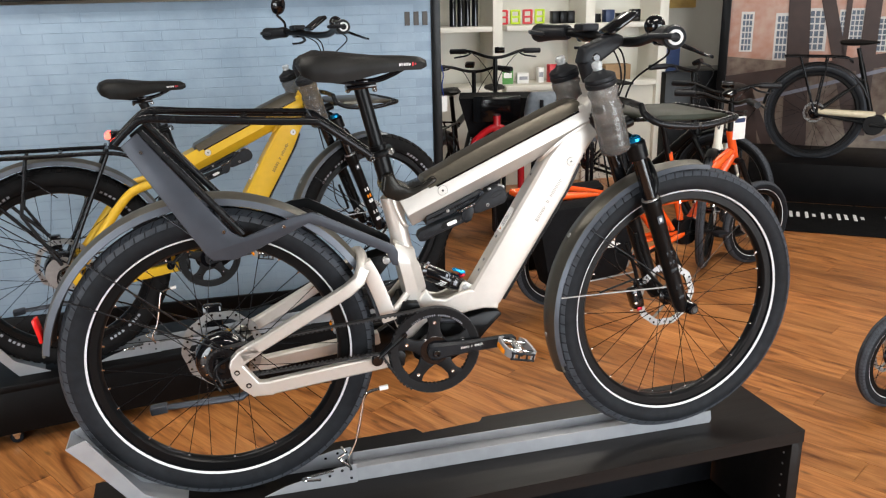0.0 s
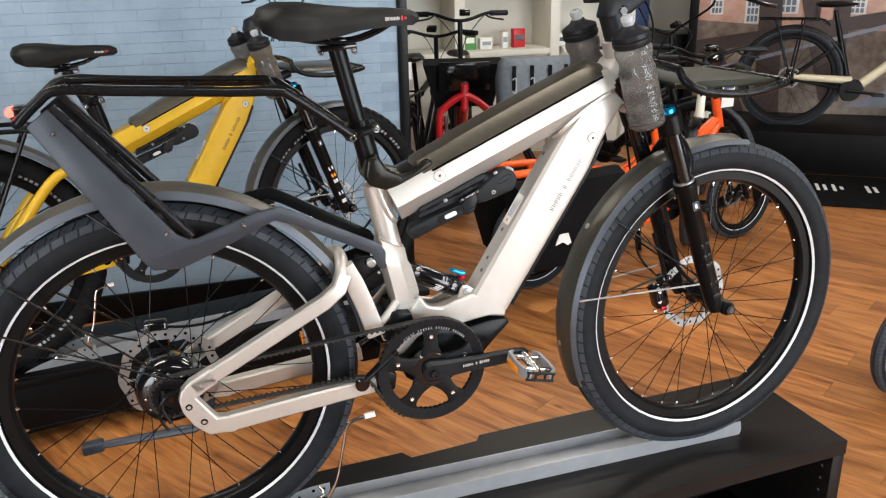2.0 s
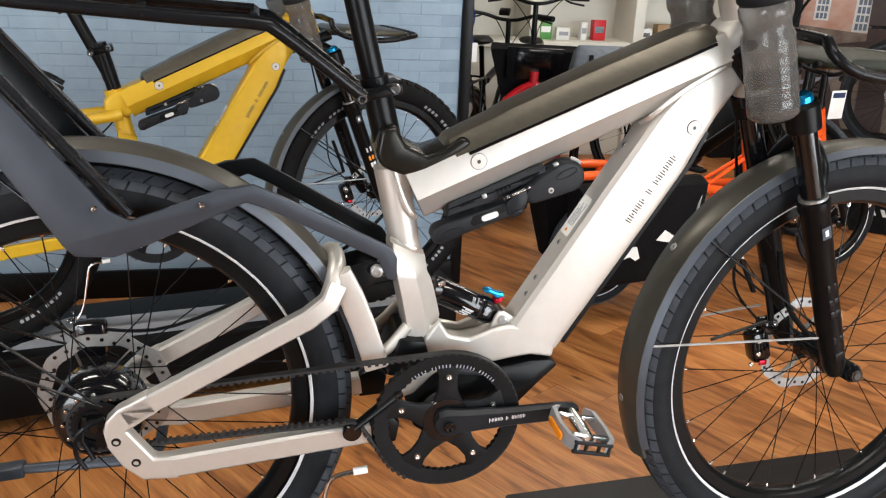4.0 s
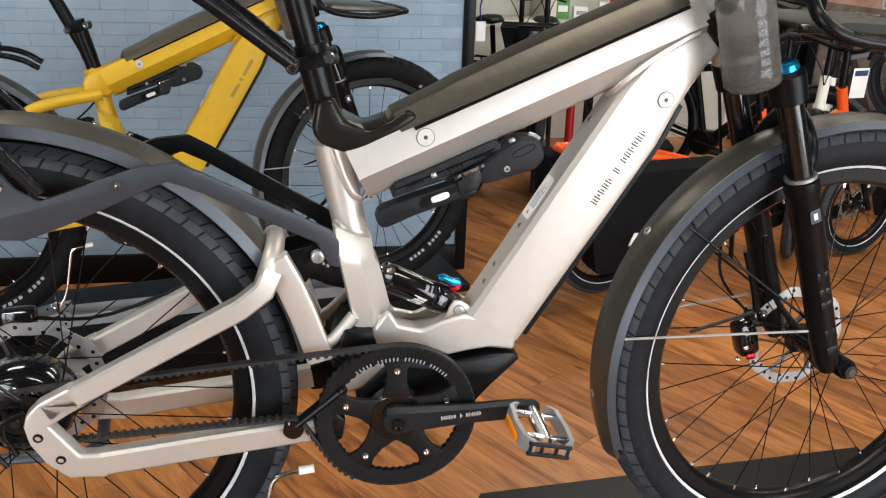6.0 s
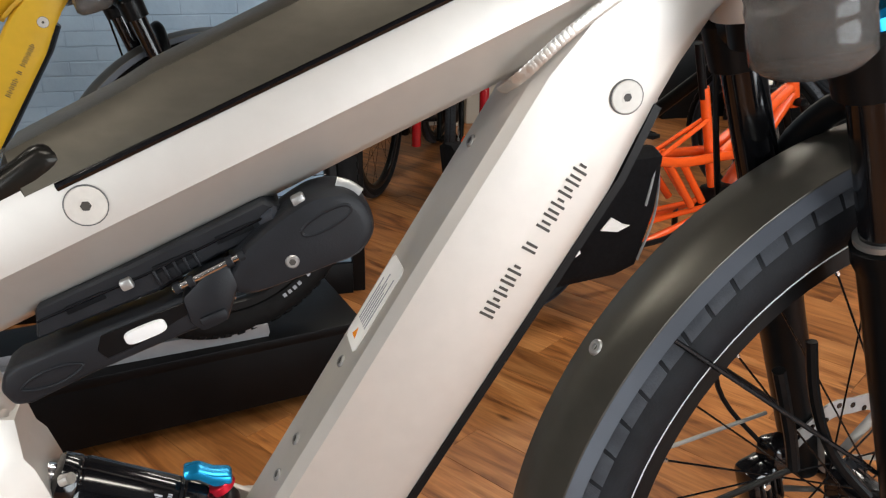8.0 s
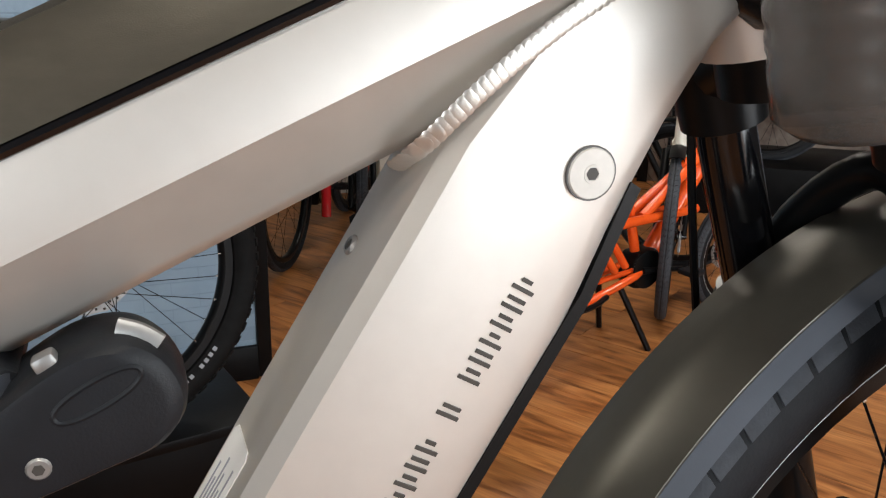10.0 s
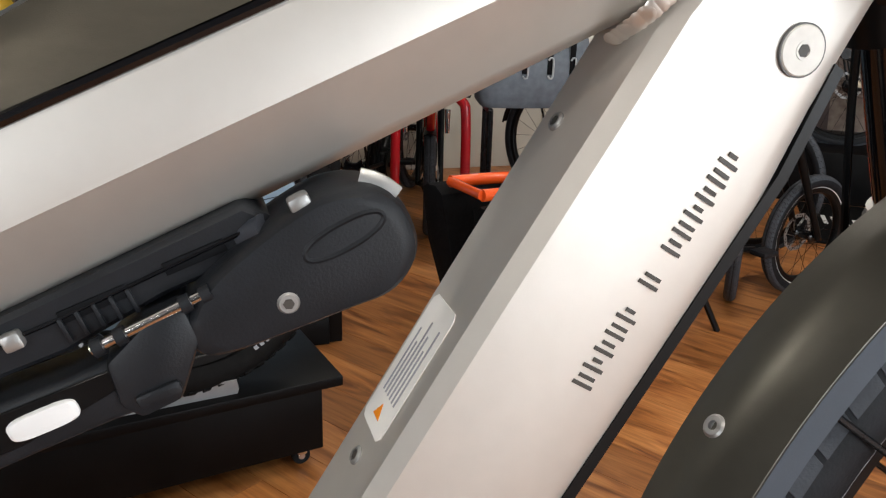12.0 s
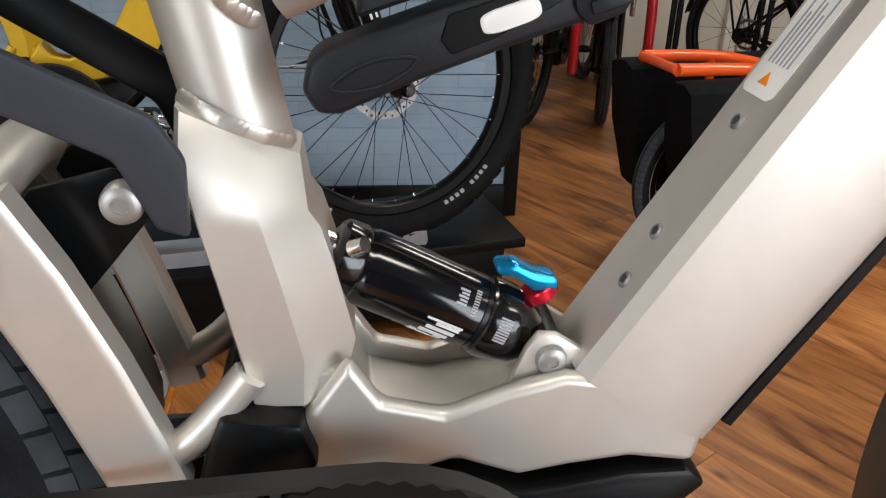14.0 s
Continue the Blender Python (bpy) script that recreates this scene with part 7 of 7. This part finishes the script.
def grey_bag():
    G = thing("pannier_bag", pose(1.95, 2.75, 0.72, 0, 0, -8), "slate grey roll-top pannier bag with pale buckles", "bag")
    bm = bmn()
    rings = []
    for z, w, d in ((0.0, 0.20, 0.06), (0.03, 0.225, 0.08), (0.18, 0.235, 0.085), (0.27, 0.22, 0.06), (0.30, 0.20, 0.02)):
        rings.append([(w * math.copysign(abs(math.cos(TAU * k / 20)) ** 0.5, math.cos(TAU * k / 20)), d * math.copysign(abs(math.sin(TAU * k / 20)) ** 0.6, math.sin(TAU * k / 20)), z) for k in range(20)])
    loft(bm, rings)
    part("bag_body", bm, GREYBAG, G)
    for xx in (-0.15, -0.05, 0.05, 0.14):
        part("strap", box((xx, -0.083, 0.20), (0.022, 0.008, 0.13), 0.003), FABRIC, G)
        bm = bmn()
        tube(bm, smooth_path([(xx - 0.010, -0.092, 0.13), (xx, -0.092, 0.12), (xx + 0.010, -0.092, 0.13), (xx + 0.010, -0.092, 0.19), (xx, -0.092, 0.20), (xx - 0.010, -0.092, 0.19)], 3), 0.004, 6)
        part("buckle", bm, STRAP, G)
    S = thing("bag_rack", pose(1.95, 2.75, 0, 0, 0, -8), "black rack carrying the grey bag", "rack")
    bm = bmn()
    for xx in (-0.17, 0.17):
        tube(bm, [(xx, -0.05, 0.0), (xx, -0.05, 0.71)], 0.012, 8)
        tube(bm, [(xx, 0.05, 0.0), (xx, 0.05, 0.71)], 0.012, 8)
        tube(bm, [(xx, -0.05, 0.708), (xx, 0.05, 0.708)], 0.012, 8)
    part("rack_frame", bm, STEELBLACK, S)


grey_bag()


def goods():
    rnd = random.Random(11)

    def item(name, c, s, material, label, bev=0.004, extra=None):
        T = thing(name, pose(c[0], c[1], c[2]), label, name.replace("_", " "))
        part("body", box((0, 0, s[2] / 2), s, bev, pose(0, 0, 0, 0, 0, rnd.uniform(-8, 8))), material, T)
        if extra:
            part("printed_band", box((0, -s[1] / 2 - 0.003, s[2] * 0.55), (s[0] * 0.7, 0.003, s[2] * 0.3), 0.0), extra, T)
        return T
    y = 4.80
    for k in range(4):
        item("boxed_tyre_lever", (1.497 + k * 0.055, y, 1.315), (0.045, 0.06, 0.22 + 0.02 * (k % 2)), BLACKM, "narrow black retail pack on the shelf", extra=CARD)
    for k in range(4):
        bm = bmn()
        tube(bm, [(0, 0, 0.0), (0, 0, 0.2), (0, 0, 0.24)], [0.027, 0.027, 0.018], 16)
        T = thing("pump_tube", pose(1.794 + k * 0.06, y - 0.02 * (k % 2), 1.315), "slim black pump tube standing upright", "pump")
        part("body", bm, BLACKG, T)
    for k, mm in enumerate((REDPL, NEON, REDPL, NEON)):
        T = thing("bicycle_pedal", pose(2.217 + k * 0.105, y, 1.315), "bright plastic flat pedal on display", "pedal", "display pedals")
        bm = bmn()
        for a in (-0.034, 0.034):
            merge(bm, box((a, 0, 0.062), (0.016, 0.02, 0.11), 0.003))
        for zz in (0.012, 0.062, 0.112):
            merge(bm, box((0, 0, zz), (0.07, 0.02, 0.016), 0.003))
        part("body", bm, mm, T)
    for k in range(3):
        item("accessory_box", (2.662 + 0.07 * k, y, 1.315), (0.06, 0.07, 0.10), BLACKM, "small dark accessory box")
    for k in range(4):
        item("light_set", (3.022 + 0.12 * k, y, 1.315), (0.08, 0.08, 0.07 + 0.03 * (k % 2)), [BLACKM, NAVY, BLACKM, BLACKG][k], "small boxed bicycle light")
    item("green_box", (2.249, y, 0.835), (0.10, 0.06, 0.14), GREENPL, "green retail box on the shelf", extra=LABELW)
    item("white_box", (2.387, y, 0.835), (0.10, 0.06, 0.09), LABELW, "small white retail box", extra=PALEINK)
    item("red_box", (2.662, y, 0.835), (0.10, 0.06, 0.15), REDPL, "red and black retail box", extra=BLACKG)
    item("white_pack", (2.545, y, 0.835), (0.05, 0.05, 0.13), LABELW, "slim white retail pack", extra=PALEINK)
    item("card_box", (3.234, y, 0.835), (0.22, 0.12, 0.13), CARD, "plain brown cardboard box")
    item("grey_box", (3.011, y, 0.835), (0.12, 0.10, 0.10), LABELW, "pale retail box on the shelf", extra=GREYINK)
    item("water_jug", (3.66, 4.70, 0.90), (0.16, 0.12, 0.30), NAVY, "dark blue plastic jug")
    T = thing("framed_picture", pose(3.85, 5.18, 1.62), "warm yellow landscape picture on the wall", "picture")
    part("canvas", box((0, 0, 0), (0.62, 0.03, 0.44), 0.003), mat("picture_print", (0.55, 0.38, 0.12), 0.6, 0, 0.5, 9, col2=(0.30, 0.18, 0.06)), T)
    D = thing("dark_counter", pose(3.95, 4.75, 0), "black counter in the shop's back", "counter")
    part("counter_body", box((0, 0, 0.45), (0.75, 0.4, 0.90), 0.004), BLACKM, D)


goods()


# ---- floor, plank by plank ----
def floor():
    F = setting("floor", box(((X0 + X1) / 2, (Y0 + Y1) / 2, -0.055), (X1 - X0, Y1 - Y0, 0.1)), mat("floor_joint", (0.20, 0.080, 0.026), 0.6, 0, 0.2, 20), "warm brown wood plank floor", "floor")
    A = radians(FLOOR_ANGLE)
    L, W = 1.22, 0.152
    d, n = Vector((math.cos(A), math.sin(A), 0)), Vector((-math.sin(A), math.cos(A), 0))
    me = bpy.data.meshes.new("plank")
    bm = box((0, 0, -0.0021), (L - 0.0012, W - 0.0012, 0.004), 0.0005, None, 1)
    bm.to_mesh(me)
    bm.free()
    me.materials.append(PLANK)
    cells = []
    rnd = random.Random(3)
    for j in range(-60, 70):
        off = rnd.random() * L
        for i in range(-9, 9):
            c = d * (i * L + off) + n * (j * W)
            if X0 - 0.4 < c.x < X1 + 0.4 and Y0 - 0.4 < c.y < Y1 + 0.4:
                cells.append(c)
    seen_first = sorted(cells, key=lambda c: (c - Vector((2.0, 1.5, 0))).length)
    rot = Matrix.Rotation(A, 4, "Z")
    for c in seen_first[:300]:
        child("plank", me, F, Matrix.Translation(c) @ rot @ Matrix.Rotation(math.pi * rnd.randrange(2), 4, "Z"))
    bm = bmn()
    for c in seen_first[300:]:
        q = Vector((c.dot(d), c.dot(n), -0.0021))
        merge_box(bm, q, Vector((1, 0, 0)), Vector((0, 1, 0)), Vector((0, 0, 1)), (L / 2 - 0.001, W / 2 - 0.001, 0.002))
    R_ = part("plank_rest", bm, PLANK, F)
    R_.matrix_local = rot
    tagged(R_, kind="stuff")


FLOOR_ANGLE = -57.0
floor()
